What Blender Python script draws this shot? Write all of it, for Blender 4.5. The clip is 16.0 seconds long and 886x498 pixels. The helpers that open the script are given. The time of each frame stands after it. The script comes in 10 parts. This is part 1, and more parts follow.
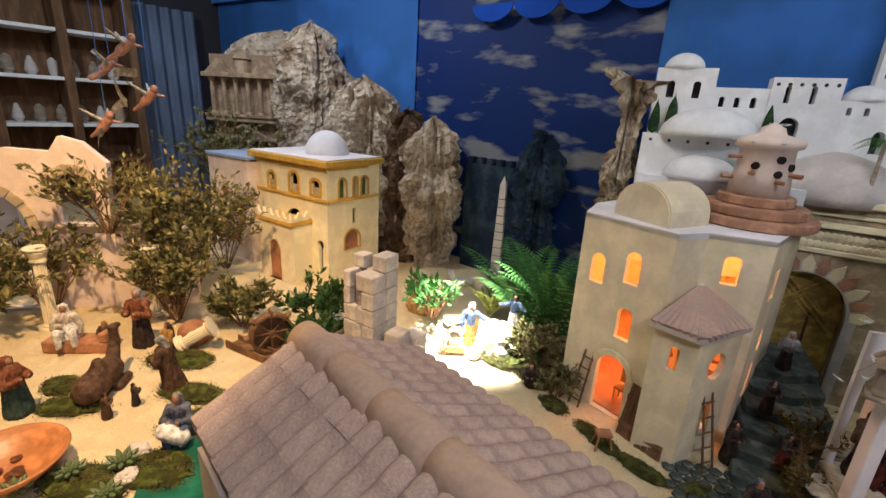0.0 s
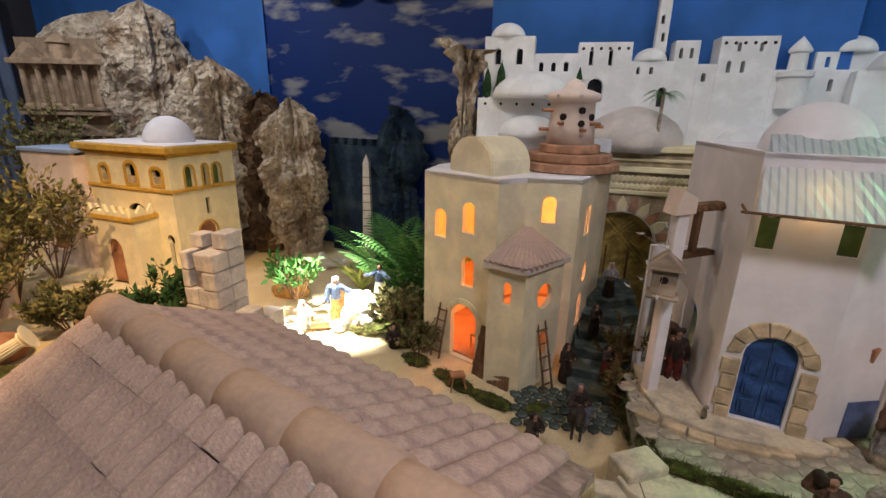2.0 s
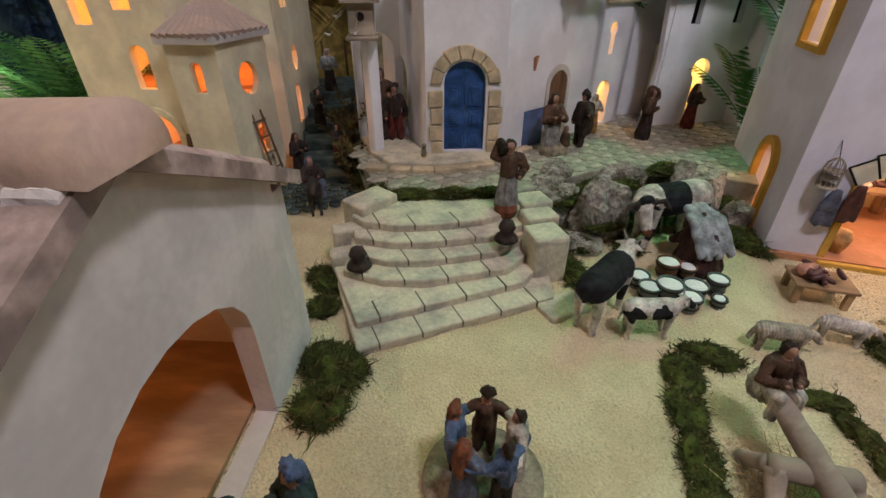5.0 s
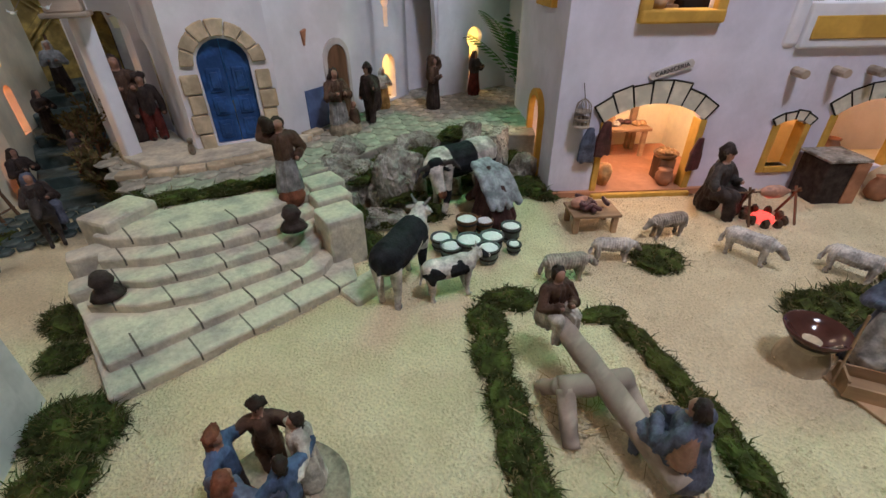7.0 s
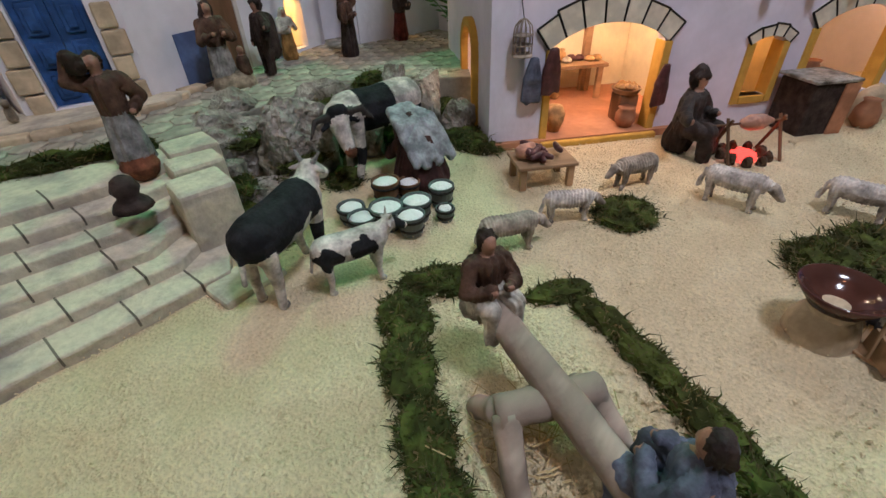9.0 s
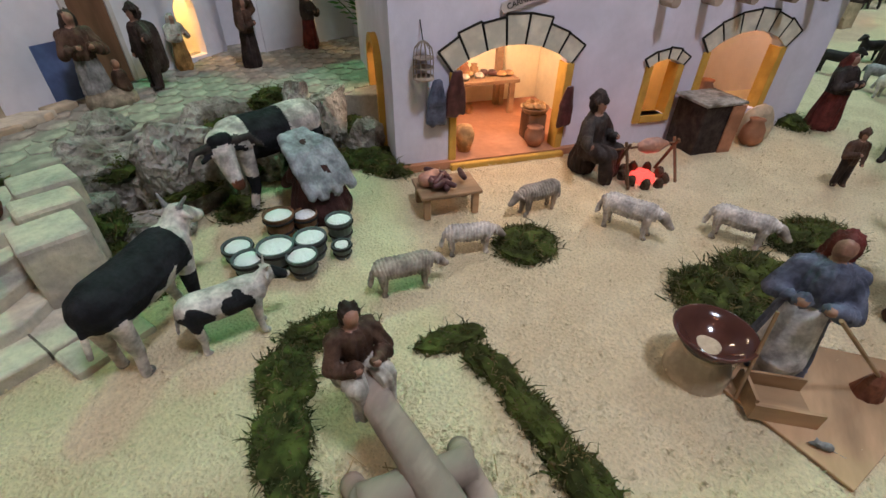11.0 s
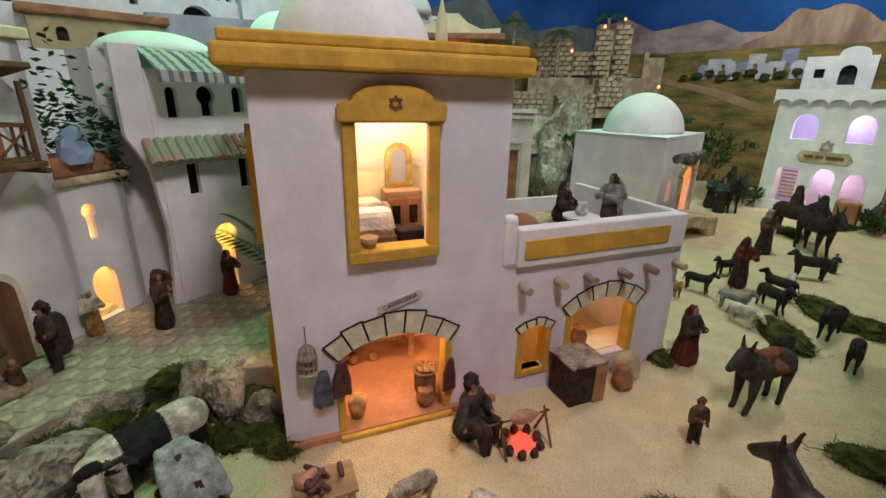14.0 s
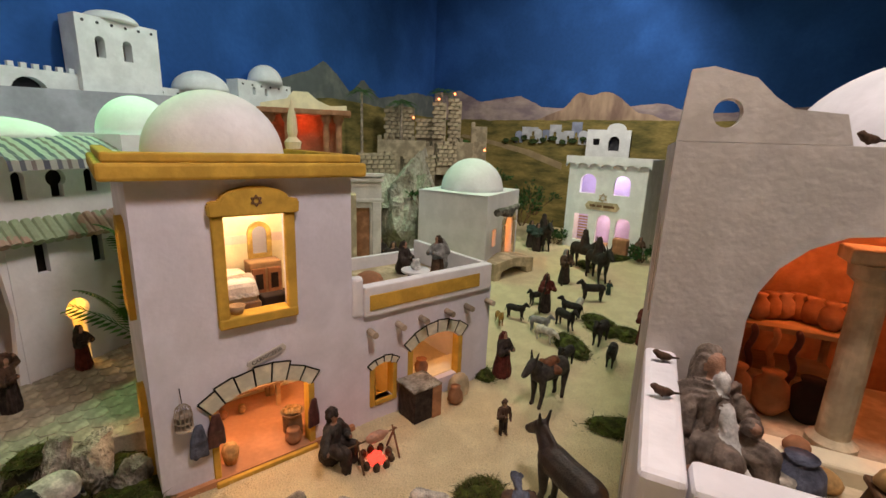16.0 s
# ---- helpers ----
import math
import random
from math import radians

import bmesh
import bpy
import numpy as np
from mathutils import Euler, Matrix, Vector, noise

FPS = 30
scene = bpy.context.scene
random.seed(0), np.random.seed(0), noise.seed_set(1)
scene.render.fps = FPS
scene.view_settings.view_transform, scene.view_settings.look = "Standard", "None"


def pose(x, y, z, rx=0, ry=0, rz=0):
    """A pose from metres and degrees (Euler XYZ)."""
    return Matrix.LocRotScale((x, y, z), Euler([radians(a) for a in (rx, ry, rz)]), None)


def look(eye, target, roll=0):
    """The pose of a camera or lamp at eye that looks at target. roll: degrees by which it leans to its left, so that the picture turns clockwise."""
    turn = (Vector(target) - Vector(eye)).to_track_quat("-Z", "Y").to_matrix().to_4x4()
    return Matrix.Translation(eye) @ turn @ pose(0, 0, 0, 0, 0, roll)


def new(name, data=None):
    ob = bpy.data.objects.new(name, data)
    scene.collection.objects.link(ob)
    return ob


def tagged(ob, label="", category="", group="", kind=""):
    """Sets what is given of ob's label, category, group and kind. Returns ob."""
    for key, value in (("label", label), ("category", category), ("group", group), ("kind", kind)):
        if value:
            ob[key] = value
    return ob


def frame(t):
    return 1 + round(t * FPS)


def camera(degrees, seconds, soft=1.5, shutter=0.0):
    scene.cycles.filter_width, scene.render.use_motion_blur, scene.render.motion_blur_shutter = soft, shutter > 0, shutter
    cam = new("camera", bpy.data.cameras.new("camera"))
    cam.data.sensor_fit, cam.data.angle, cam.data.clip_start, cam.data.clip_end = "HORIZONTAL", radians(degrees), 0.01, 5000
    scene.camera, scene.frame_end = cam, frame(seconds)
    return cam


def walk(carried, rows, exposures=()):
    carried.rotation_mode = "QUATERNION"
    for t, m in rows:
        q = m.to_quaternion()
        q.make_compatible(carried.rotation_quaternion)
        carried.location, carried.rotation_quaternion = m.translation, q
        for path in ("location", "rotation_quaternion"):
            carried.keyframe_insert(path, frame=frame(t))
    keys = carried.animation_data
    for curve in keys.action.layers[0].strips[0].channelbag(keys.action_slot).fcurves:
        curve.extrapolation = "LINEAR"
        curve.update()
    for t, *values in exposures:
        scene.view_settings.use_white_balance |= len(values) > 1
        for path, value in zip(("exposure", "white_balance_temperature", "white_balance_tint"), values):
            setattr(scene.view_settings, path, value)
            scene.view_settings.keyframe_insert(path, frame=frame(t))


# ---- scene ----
cam = camera(89.7, 16.0)
METRES, EYE, TILT, LEAN, TURN = 1.6, 0.90, 0.0, 0.0, 20.0
ROWS = [
    (0.0, 0.0, 0.0, 0.0, 1.0, -17.37, -3.21),
    (0.5, 0.0314, -0.0122, -0.0102, -1.51, -17.42, -2.7),
    (1.0, 0.066, -0.026, -0.0222, -5.27, -17.43, -2.01),
    (1.5, 0.0875, -0.0353, -0.035, -8.96, -17.48, -1.81),
    (2.0, 0.1098, -0.0448, -0.0578, -12.52, -17.18, -1.12),
    (2.5, 0.1332, -0.0493, -0.0928, -16.73, -17.79, -0.54),
    (3.0, 0.1487, -0.0571, -0.1218, -21.43, -21.05, -0.05),
    (3.5, 0.1549, -0.0666, -0.1528, -25.98, -25.16, -1.47),
    (6.0, 0.1857, -0.1147, -0.256, -57.48, -34.22, 1.62),
    (6.5, 0.2042, -0.1276, -0.2576, -63.11, -33.25, 1.4),
    (7.0, 0.2272, -0.1345, -0.2702, -65.78, -32.58, 0.41),
    (7.5, 0.2633, -0.1293, -0.2945, -68.18, -32.63, 0.41),
    (8.0, 0.2918, -0.1271, -0.3225, -69.29, -32.97, 1.46),
    (8.5, 0.3166, -0.1357, -0.3416, -70.19, -34.34, 2.07),
    (11.0, 0.3803, -0.1738, -0.3208, -78.33, -36.65, -0.46),
    (11.5, 0.4009, -0.191, -0.3018, -79.65, -33.07, -0.65),
    (12.0, 0.4153, -0.2103, -0.2798, -81.14, -29.69, -1.09),
    (12.5, 0.4244, -0.2286, -0.2569, -82.48, -27.31, -1.35),
    (13.0, 0.4365, -0.2435, -0.2236, -83.37, -25.56, -1.45),
    (13.5, 0.4438, -0.2532, -0.19, -83.48, -22.41, -1.16),
    (14.0, 0.4279, -0.2529, -0.1543, -83.66, -18.97, -1.07),
    (14.5, 0.3823, -0.2572, -0.1208, -85.5, -16.65, -1.51),
    (15.0, 0.339, -0.2633, -0.0995, -90.16, -15.5, -1.92),
    (15.5, 0.3061, -0.2686, -0.0845, -95.01, -14.44, -1.73),
    (16.0, 0.2803, -0.2788, -0.0804, -100.97, -13.41, -2.12),
]
walk(cam, [(t, pose(0, 0, EYE, TILT, LEAN, TURN) @ pose(METRES * x, METRES * y, METRES * z, 90 + pitch, roll, yaw)) for t, x, y, z, yaw, pitch, roll in ROWS], [(0.0, -0.14, 6300, 9), (1.5, -0.24, 6550, 10), (3.5, -0.25, 7050, 12), (6.0, -0.15, 5750, 6), (8.5, -0.09, 5700, 6), (11.0, -0.04, 5700, 5), (12.0, -0.2, 5950, 5), (13.5, -0.27, 6600, 6), (16.0, -0.27, 7900, 12)])

# ---- room axes: the blue back wall and the mural wall ----
CORNER = Vector((5.05, 0.55, 0))
WALL_DIR = Vector((-0.943, 0.332, 0)).normalized()
ROOM_DIR = Vector((-0.332, -0.943, 0)).normalized()
BACK_LEN, SIDE_LEN, CEIL = 9.3, 5.6, 2.08


def room(s, q, z=0.0):
    """A point s metres along the back wall from its corner, q metres into the room."""
    return CORNER + WALL_DIR * s + ROOM_DIR * q + Vector((0, 0, z))


# ---- light ----
world = bpy.data.worlds.new("world")
world.use_nodes = True
world.node_tree.nodes["Background"].inputs[0].default_value = (0.5, 0.6, 0.8, 1)
world.node_tree.nodes["Background"].inputs[1].default_value = 0.05
scene.world = world


def area_lamp(name, eye, target, watts, size, colour):
    lamp = bpy.data.lights.new(name, "AREA")
    lamp.energy, lamp.size, lamp.color = watts, size, colour
    lamp.shape = "DISK"
    new(name, lamp).matrix_world = look(eye, target)


def spot_lamp(name, eye, target, watts, degrees, colour, blend=0.6, radius=0.03):
    lamp = bpy.data.lights.new(name, "SPOT")
    lamp.energy, lamp.color, lamp.spot_size, lamp.spot_blend, lamp.shadow_soft_size = watts, colour, radians(degrees), blend, radius
    new(name, lamp).matrix_world = look(eye, target)


def bulb(name, place, watts, colour=(1.0, 0.42, 0.12), radius=0.012):
    lamp = bpy.data.lights.new(name, "POINT")
    lamp.energy, lamp.color, lamp.shadow_soft_size = watts, colour, radius
    new(name, lamp).location = place


area_lamp("room_lamp", (0.85, -0.5, 2.0), (1.05, 0.0, 0.0), 24.0, 0.3, (0.95, 0.92, 1.0))
area_lamp("room_lamp", (-0.35, 0.75, 2.02), (-0.3, 1.2, 0.0), 9.5, 0.2, (1.0, 0.82, 0.62))
area_lamp("stage_lamp", (2.9, -0.6, 2.02), (3.1, -0.4, 0.0), 19.0, 0.25, (0.95, 1.0, 0.95))
area_lamp("stage_lamp", (-1.6, 1.7, 2.02), (-1.7, 2.5, 0.7), 15.0, 0.2, (0.95, 0.95, 1.0))
area_lamp("stage_lamp", (-2.6, 1.2, 2.02), (-3.2, 2.2, 0.9), 14.0, 0.2, (0.88, 0.94, 1.0))
spot_lamp("stage_lamp", (-1.0, 0.35, 1.95), (-1.6, 0.85, 0.1), 265.0, 75, (1.0, 0.62, 0.3))
spot_lamp("stage_lamp", (-0.75, 1.3, 2.0), (-0.42, 1.55, 0.0), 4200.0, 17, (1.0, 0.96, 0.88), 0.9)
spot_lamp("stage_lamp", (0.5, 1.0, 2.0), (0.65, 1.9, 0.95), 19.0, 80, (0.85, 0.9, 1.0))
spot_lamp("stage_lamp", (1.75, 1.05, 1.7), (1.3, 0.7, 0.1), 42.0, 66, (0.22, 1.0, 0.44))
spot_lamp("stage_lamp", (0.35, -0.35, 1.95), (0.95, 0.3, 0.0), 9.0, 60, (1.0, 0.35, 0.14))
spot_lamp("stage_lamp", (3.2, 0.5, 1.9), (3.0, -0.3, 0.1), 42.0, 75, (0.3, 1.0, 0.55))
spot_lamp("stage_lamp", (2.0, 0.4, 2.0), (2.6, 1.3, 1.1), 42.0, 110, (0.65, 0.95, 1.0))
spot_lamp("stage_lamp", (3.4, -0.9, 2.0), (4.6, -0.7, 1.1), 55.0, 110, (0.9, 0.95, 1.0))


# ---- materials ----
def mat(name, colour, rough=0.75, var=0.25, scale=12.0, bump=0.25, grain=90.0, metal=0.0, second=None, mix=(0.45, 0.62), glow=None, stretch=(1, 1, 1), depth=0.003, by_object=0.0):
    """A surface with variation at two scales, in the thing's own metres."""
    m = bpy.data.materials.new(name)
    m.use_nodes = True
    nt = m.node_tree
    b = nt.nodes["Principled BSDF"]
    b.inputs["Roughness"].default_value, b.inputs["Metallic"].default_value = rough, metal
    b.inputs["Specular IOR Level"].default_value = 0.5 if rough < 0.55 else 0.15
    tex = nt.nodes.new("ShaderNodeTexCoord")
    mp = nt.nodes.new("ShaderNodeMapping")
    mp.inputs["Scale"].default_value = stretch
    nt.links.new(tex.outputs["Object"], mp.inputs["Vector"])

    def noise_node(s, detail):
        n = nt.nodes.new("ShaderNodeTexNoise")
        n.inputs["Scale"].default_value, n.inputs["Detail"].default_value = s, detail
        nt.links.new(mp.outputs[0], n.inputs["Vector"])
        return n

    big, fine = noise_node(scale, 4), noise_node(grain, 5)
    ramp = nt.nodes.new("ShaderNodeValToRGB")
    c2 = second or [c * (1 - var) for c in colour]
    c1 = colour if second else [min(1, c * (1 + var * 0.45)) for c in colour]
    ramp.color_ramp.elements[0].position, ramp.color_ramp.elements[1].position = mix
    ramp.color_ramp.elements[0].color, ramp.color_ramp.elements[1].color = (*c2, 1), (*c1, 1)
    nt.links.new(big.outputs["Fac"], ramp.inputs["Fac"])
    tone = nt.nodes.new("ShaderNodeMapRange")
    tone.inputs["From Min"].default_value, tone.inputs["From Max"].default_value = 0.25, 0.75
    tone.inputs["To Min"].default_value, tone.inputs["To Max"].default_value = 1 - var * 0.5, 1 + var * 0.3
    nt.links.new(fine.outputs["Fac"], tone.inputs["Value"])
    mul = nt.nodes.new("ShaderNodeVectorMath")
    mul.operation = "SCALE"
    nt.links.new(ramp.outputs["Color"], mul.inputs[0])
    nt.links.new(tone.outputs[0], mul.inputs["Scale"])
    out = mul.outputs[0]
    if by_object:
        info = nt.nodes.new("ShaderNodeObjectInfo")
        rng = nt.nodes.new("ShaderNodeMapRange")
        rng.inputs["To Min"].default_value, rng.inputs["To Max"].default_value = 1 - by_object, 1 + by_object * 0.6
        nt.links.new(info.outputs["Random"], rng.inputs["Value"])
        mul2 = nt.nodes.new("ShaderNodeVectorMath")
        mul2.operation = "SCALE"
        nt.links.new(out, mul2.inputs[0])
        nt.links.new(rng.outputs[0], mul2.inputs["Scale"])
        out = mul2.outputs[0]
    nt.links.new(out, b.inputs["Base Color"])
    if bump:
        bn = nt.nodes.new("ShaderNodeBump")
        bn.inputs["Strength"].default_value, bn.inputs["Distance"].default_value = bump, depth
        nt.links.new(fine.outputs["Fac"], bn.inputs["Height"])
        bn2 = nt.nodes.new("ShaderNodeBump")
        bn2.inputs["Strength"].default_value, bn2.inputs["Distance"].default_value = bump, depth * 2
        nt.links.new(big.outputs["Fac"], bn2.inputs["Height"])
        nt.links.new(bn2.outputs[0], bn.inputs["Normal"])
        nt.links.new(bn.outputs[0], b.inputs["Normal"])
    if glow:
        b.inputs["Emission Color"].default_value, b.inputs["Emission Strength"].default_value = (*glow[:3], 1), glow[3]
    return m


WHITE = mat("white_plaster", (0.78, 0.76, 0.8), 0.85, 0.07, 9, 0.35, 60)
WHITE2 = mat("white_card", (0.8, 0.82, 0.84), 0.9, 0.08, 14, 0.25, 80)
LILAC = mat("lilac_plaster", (0.72, 0.69, 0.79), 0.85, 0.08, 9, 0.35, 70)
CREAM = mat("cream_plaster", (0.8, 0.71, 0.51), 0.85, 0.12, 10, 0.35, 70)
CREAM2 = mat("pale_yellow_plaster", (0.82, 0.74, 0.5), 0.85, 0.1, 12, 0.3, 70)
PINKW = mat("pinkish_plaster", (0.75, 0.62, 0.55), 0.85, 0.1, 12, 0.3, 70)
OCHRE = mat("ochre_paint", (0.6, 0.36, 0.07), 0.75, 0.15, 20, 0.3, 90)
SANDC = mat("sand", (0.86, 0.73, 0.47), 0.95, 0.36, 14, 1.0, 260, second=(0.79, 0.655, 0.41), depth=0.009)
SANDSTONE = mat("sandstone", (0.58, 0.47, 0.32), 0.9, 0.3, 16, 0.6, 90)
PAVE = mat("flagstone", (0.44, 0.4, 0.32), 0.85, 0.35, 24, 0.7, 90, second=(0.3, 0.28, 0.23), by_object=0.1)
STEP = mat("step_stone", (0.6, 0.54, 0.41), 0.85, 0.35, 22, 0.8, 110, second=(0.4, 0.36, 0.3), mix=(0.34, 0.56))
ROCK = mat("grey_rock", (0.44, 0.4, 0.35), 0.95, 0.6, 26, 1.0, 95, second=(0.15, 0.125, 0.095), mix=(0.36, 0.6), depth=0.012)
BIGROCK = mat("cork_rock", (0.62, 0.53, 0.42), 0.95, 0.75, 7, 1.0, 40, second=(0.24, 0.16, 0.1), mix=(0.36, 0.56), depth=0.04)
PRINTROCK = mat("printed_dusk_rock", (0.035, 0.06, 0.085), 0.9, 0.6, 9, 0.3, 40, second=(0.012, 0.025, 0.05))
DARKROCK = mat("dark_bark_rock", (0.16, 0.1, 0.06), 0.95, 0.5, 9, 1.0, 40, depth=0.03)
ROOFM = mat("roof_plaster", (0.52, 0.38, 0.32), 0.9, 0.2, 14, 0.6, 110, second=(0.45, 0.34, 0.3))
RIDGEM = mat("ridge_plaster", (0.6, 0.42, 0.3), 0.85, 0.25, 10, 0.3, 90, second=(0.52, 0.38, 0.3))
GREYW = mat("grey_plaster", (0.62, 0.57, 0.54), 0.9, 0.12, 10, 0.3, 80)
TERRA = mat("terracotta", (0.42, 0.2, 0.11), 0.8, 0.25, 20, 0.3, 90)
BRICKM = mat("clay_ring", (0.45, 0.25, 0.16), 0.85, 0.25, 24, 0.4, 90)
WOOD = mat("brown_wood", (0.2, 0.11, 0.06), 0.7, 0.35, 18, 0.4, 80, stretch=(1, 1, 0.2))
WOODL = mat("pale_wood", (0.42, 0.27, 0.15), 0.7, 0.3, 18, 0.4, 80, stretch=(0.3, 1, 1))
DRIFT = mat("grey_driftwood", (0.42, 0.34, 0.27), 0.85, 0.35, 25, 0.6, 60, stretch=(0.25, 1, 1))
BLUED = mat("blue_door_paint", (0.045, 0.11, 0.3), 0.55, 0.35, 25, 0.4, 90)
BLUEP = mat("blue_dado_paint", (0.12, 0.16, 0.3), 0.8, 0.25, 15, 0.3, 90)
GREENP = mat("green_shutter_paint", (0.12, 0.18, 0.06), 0.8, 0.25, 20, 0.3, 90)
JOINT = mat("dark_joint", (0.16, 0.14, 0.11), 0.95, 0.3, 30, 0.2, 60)
# near-black: paints in the shade of openings, also colours some pots and a chest
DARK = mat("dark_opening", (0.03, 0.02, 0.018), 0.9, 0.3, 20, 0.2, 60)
BLACKL = mat("black_line", (0.03, 0.028, 0.025), 0.8, 0.3, 20, 0.2, 60)
WALLBLUE = mat("blue_wall_paint", (0.02, 0.1, 0.34), 0.85, 0.2, 2.2, 0.15, 40)
CLOTHB = mat("blue_cloth", (0.085, 0.29, 0.8), 0.85, 0.15, 3, 0.3, 300)
CLOTHD = mat("royal_blue_cloth", (0.012, 0.08, 0.5), 0.8, 0.15, 3, 0.3, 300)
CLOTHL = mat("pale_blue_curtain", (0.32, 0.42, 0.62), 0.85, 0.15, 3, 0.3, 300)
# outer walls and ceiling are coloured dark to keep bounced light low
DARKWALL = mat("bounce_cut_wall", (0.05, 0.05, 0.06), 0.9, 0.1, 4, 0.1, 60)
CEILM = mat("bounce_cut_ceiling", (0.12, 0.12, 0.12), 0.9, 0.06, 4, 0.1, 60)
MOSS = mat("moss", (0.09, 0.11, 0.03), 0.95, 0.5, 30, 0.4, 90, second=(0.04, 0.06, 0.015))
MOSSG = mat("moss_green", (0.07, 0.12, 0.03), 0.95, 0.5, 30, 0.4, 90, second=(0.03, 0.06, 0.015))
LEAF = mat("olive_leaf", (0.3, 0.26, 0.11), 0.7, 0.5, 30, 0.0, 60, second=(0.1, 0.105, 0.04))
# teal-dark stone: the shadow over the gate yard is mixed into this colour
SHADEPAVE = mat("shade_dark_paving", (0.13, 0.15, 0.14), 0.6, 0.45, 22, 0.7, 90, second=(0.05, 0.07, 0.065), by_object=0.2)
FERN = mat("fern_leaf", (0.07, 0.2, 0.05), 0.6, 0.3, 30, 0.0, 60)
IVY = mat("ivy_leaf", (0.04, 0.1, 0.03), 0.55, 0.3, 30, 0.0, 60)
GOLD = mat("gold_lattice", (0.55, 0.38, 0.1), 0.5, 0.4, 30, 0.5, 90, metal=0.2)
REDCARPET = mat("terracotta_floor", (0.5, 0.24, 0.13), 0.85, 0.15, 14, 0.2, 80)
EMBER = mat("embers", (0.3, 0.02, 0.01), 0.8, 0.4, 60, 0.6, 120, glow=(1.0, 0.07, 0.05, 2.2))


# ---- building helpers ----
def part(name, bm, material, parent=None, label="", m=None, smooth=False):
    """Links a bmesh as one mesh object under a thing or part."""
    me = bpy.data.meshes.new(name)
    bm.to_mesh(me)
    bm.free()
    for x in material if isinstance(material, (list, tuple)) else [material]:
        me.materials.append(x)
    if smooth:
        me.polygons.foreach_set("use_smooth", [True] * len(me.polygons))
    ob = new(name, me)
    if parent is not None:
        ob.parent = parent
    if m is not None:
        ob.matrix_basis = m
    if label:
        ob["label"] = label
    return ob


def thing(name, label, category, m=None, group="", kind=""):
    ob = new(name)
    ob.empty_display_size = 0.02
    if m is not None:
        ob.matrix_basis = m
    return tagged(ob, label, category, group, kind)


def along(a, b, z=0.0):
    """A frame with x from a to b on the ground, y to the left of it, z up."""
    return pose(a[0], a[1], z, 0, 0, math.degrees(math.atan2(b[1] - a[1], b[0] - a[0])))


def span(a, b):
    return math.hypot(b[0] - a[0], b[1] - a[1])


def mesh():
    return bmesh.new()


def add_box(bm, x0, x1, y0, y1, z0, z1, bevel=0.0, m=None, mi=0):
    g = bmesh.ops.create_cube(bm, size=1.0)["verts"]
    for v in g:
        v.co = Vector((x0 + (v.co.x + 0.5) * (x1 - x0), y0 + (v.co.y + 0.5) * (y1 - y0), z0 + (v.co.z + 0.5) * (z1 - z0)))
    faces = list({f for v in g for f in v.link_faces})
    if bevel:
        r = bmesh.ops.bevel(bm, geom=list({e for v in g for e in v.link_edges}), offset=bevel, segments=2, affect="EDGES", profile=0.5)
        faces = r["faces"] + [f for f in faces if f.is_valid]
        g = list({v for f in faces for v in f.verts})
    for f in faces:
        f.material_index = mi
    if m is not None:
        bmesh.ops.transform(bm, matrix=m, verts=g)
    return g


def box(x0, x1, y0, y1, z0, z1, bevel=0.0):
    bm = mesh()
    add_box(bm, x0, x1, y0, y1, z0, z1, bevel)
    return bm


def add_lathe(bm, profile, n=24, m=None, mi=0, turn=2 * math.pi):
    """Turns a profile of (radius, z) about z."""
    rings = []
    full = abs(turn - 2 * math.pi) < 1e-6
    cnt = n if full else n + 1
    for r, z in profile:
        rings.append([bm.verts.new((r * math.cos(turn * k / n), r * math.sin(turn * k / n), z)) for k in range(cnt)])
    made = [v for ring in rings for v in ring]
    for a, b in zip(rings, rings[1:]):
        for k in range(n):
            k2 = (k + 1) % cnt
            f = bm.faces.new((a[k], a[k2], b[k2], b[k]))
            f.material_index = mi
    for ring, flip in ((rings[0], True), (rings[-1], False)):
        try:
            f = bm.faces.new(list(reversed(ring)) if flip else ring)
            f.material_index = mi
        except ValueError:
            pass
    if m is not None:
        bmesh.ops.transform(bm, matrix=m, verts=made)
    return made


def lathe(profile, n=24):
    bm = mesh()
    add_lathe(bm, profile, n)
    bmesh.ops.remove_doubles(bm, verts=bm.verts[:], dist=1e-6)
    return bm


def add_rod(bm, p, q, r0, r1=None, n=8, mi=0):
    p, q = Vector(p), Vector(q)
    d = q - p
    m = Matrix.Translation(p) @ d.to_track_quat("Z", "Y").to_matrix().to_4x4()
    return add_lathe(bm, [(r0, 0), (r1 if r1 is not None else r0, d.length)], n, m, mi)


def rod(p, q, r0, r1=None, n=8):
    bm = mesh()
    add_rod(bm, p, q, r0, r1, n)
    return bm


def add_panel(bm, outer, holes=(), th=0.012, y0=0.0, mi=0):
    """A plate in the x-z plane with holes through it, from y0 to y0 + th."""
    edges, verts = [], []
    for loop in (outer, *holes):
        vs = [bm.verts.new((x, y0, z)) for x, z in loop]
        verts += vs
        edges += [bm.edges.new((vs[k], vs[(k + 1) % len(vs)])) for k in range(len(vs))]
    faces = [g for g in bmesh.ops.triangle_fill(bm, use_beauty=True, use_dissolve=False, edges=edges)["geom"] if isinstance(g, bmesh.types.BMFace)]
    ext = bmesh.ops.extrude_face_region(bm, geom=faces)["geom"]
    moved = [g for g in ext if isinstance(g, bmesh.types.BMVert)]
    bmesh.ops.translate(bm, verts=moved, vec=(0, th, 0))
    allf = list({f for v in verts + moved for f in v.link_faces})
    bmesh.ops.recalc_face_normals(bm, faces=allf)
    for f in allf:
        f.material_index = mi
    return verts + moved


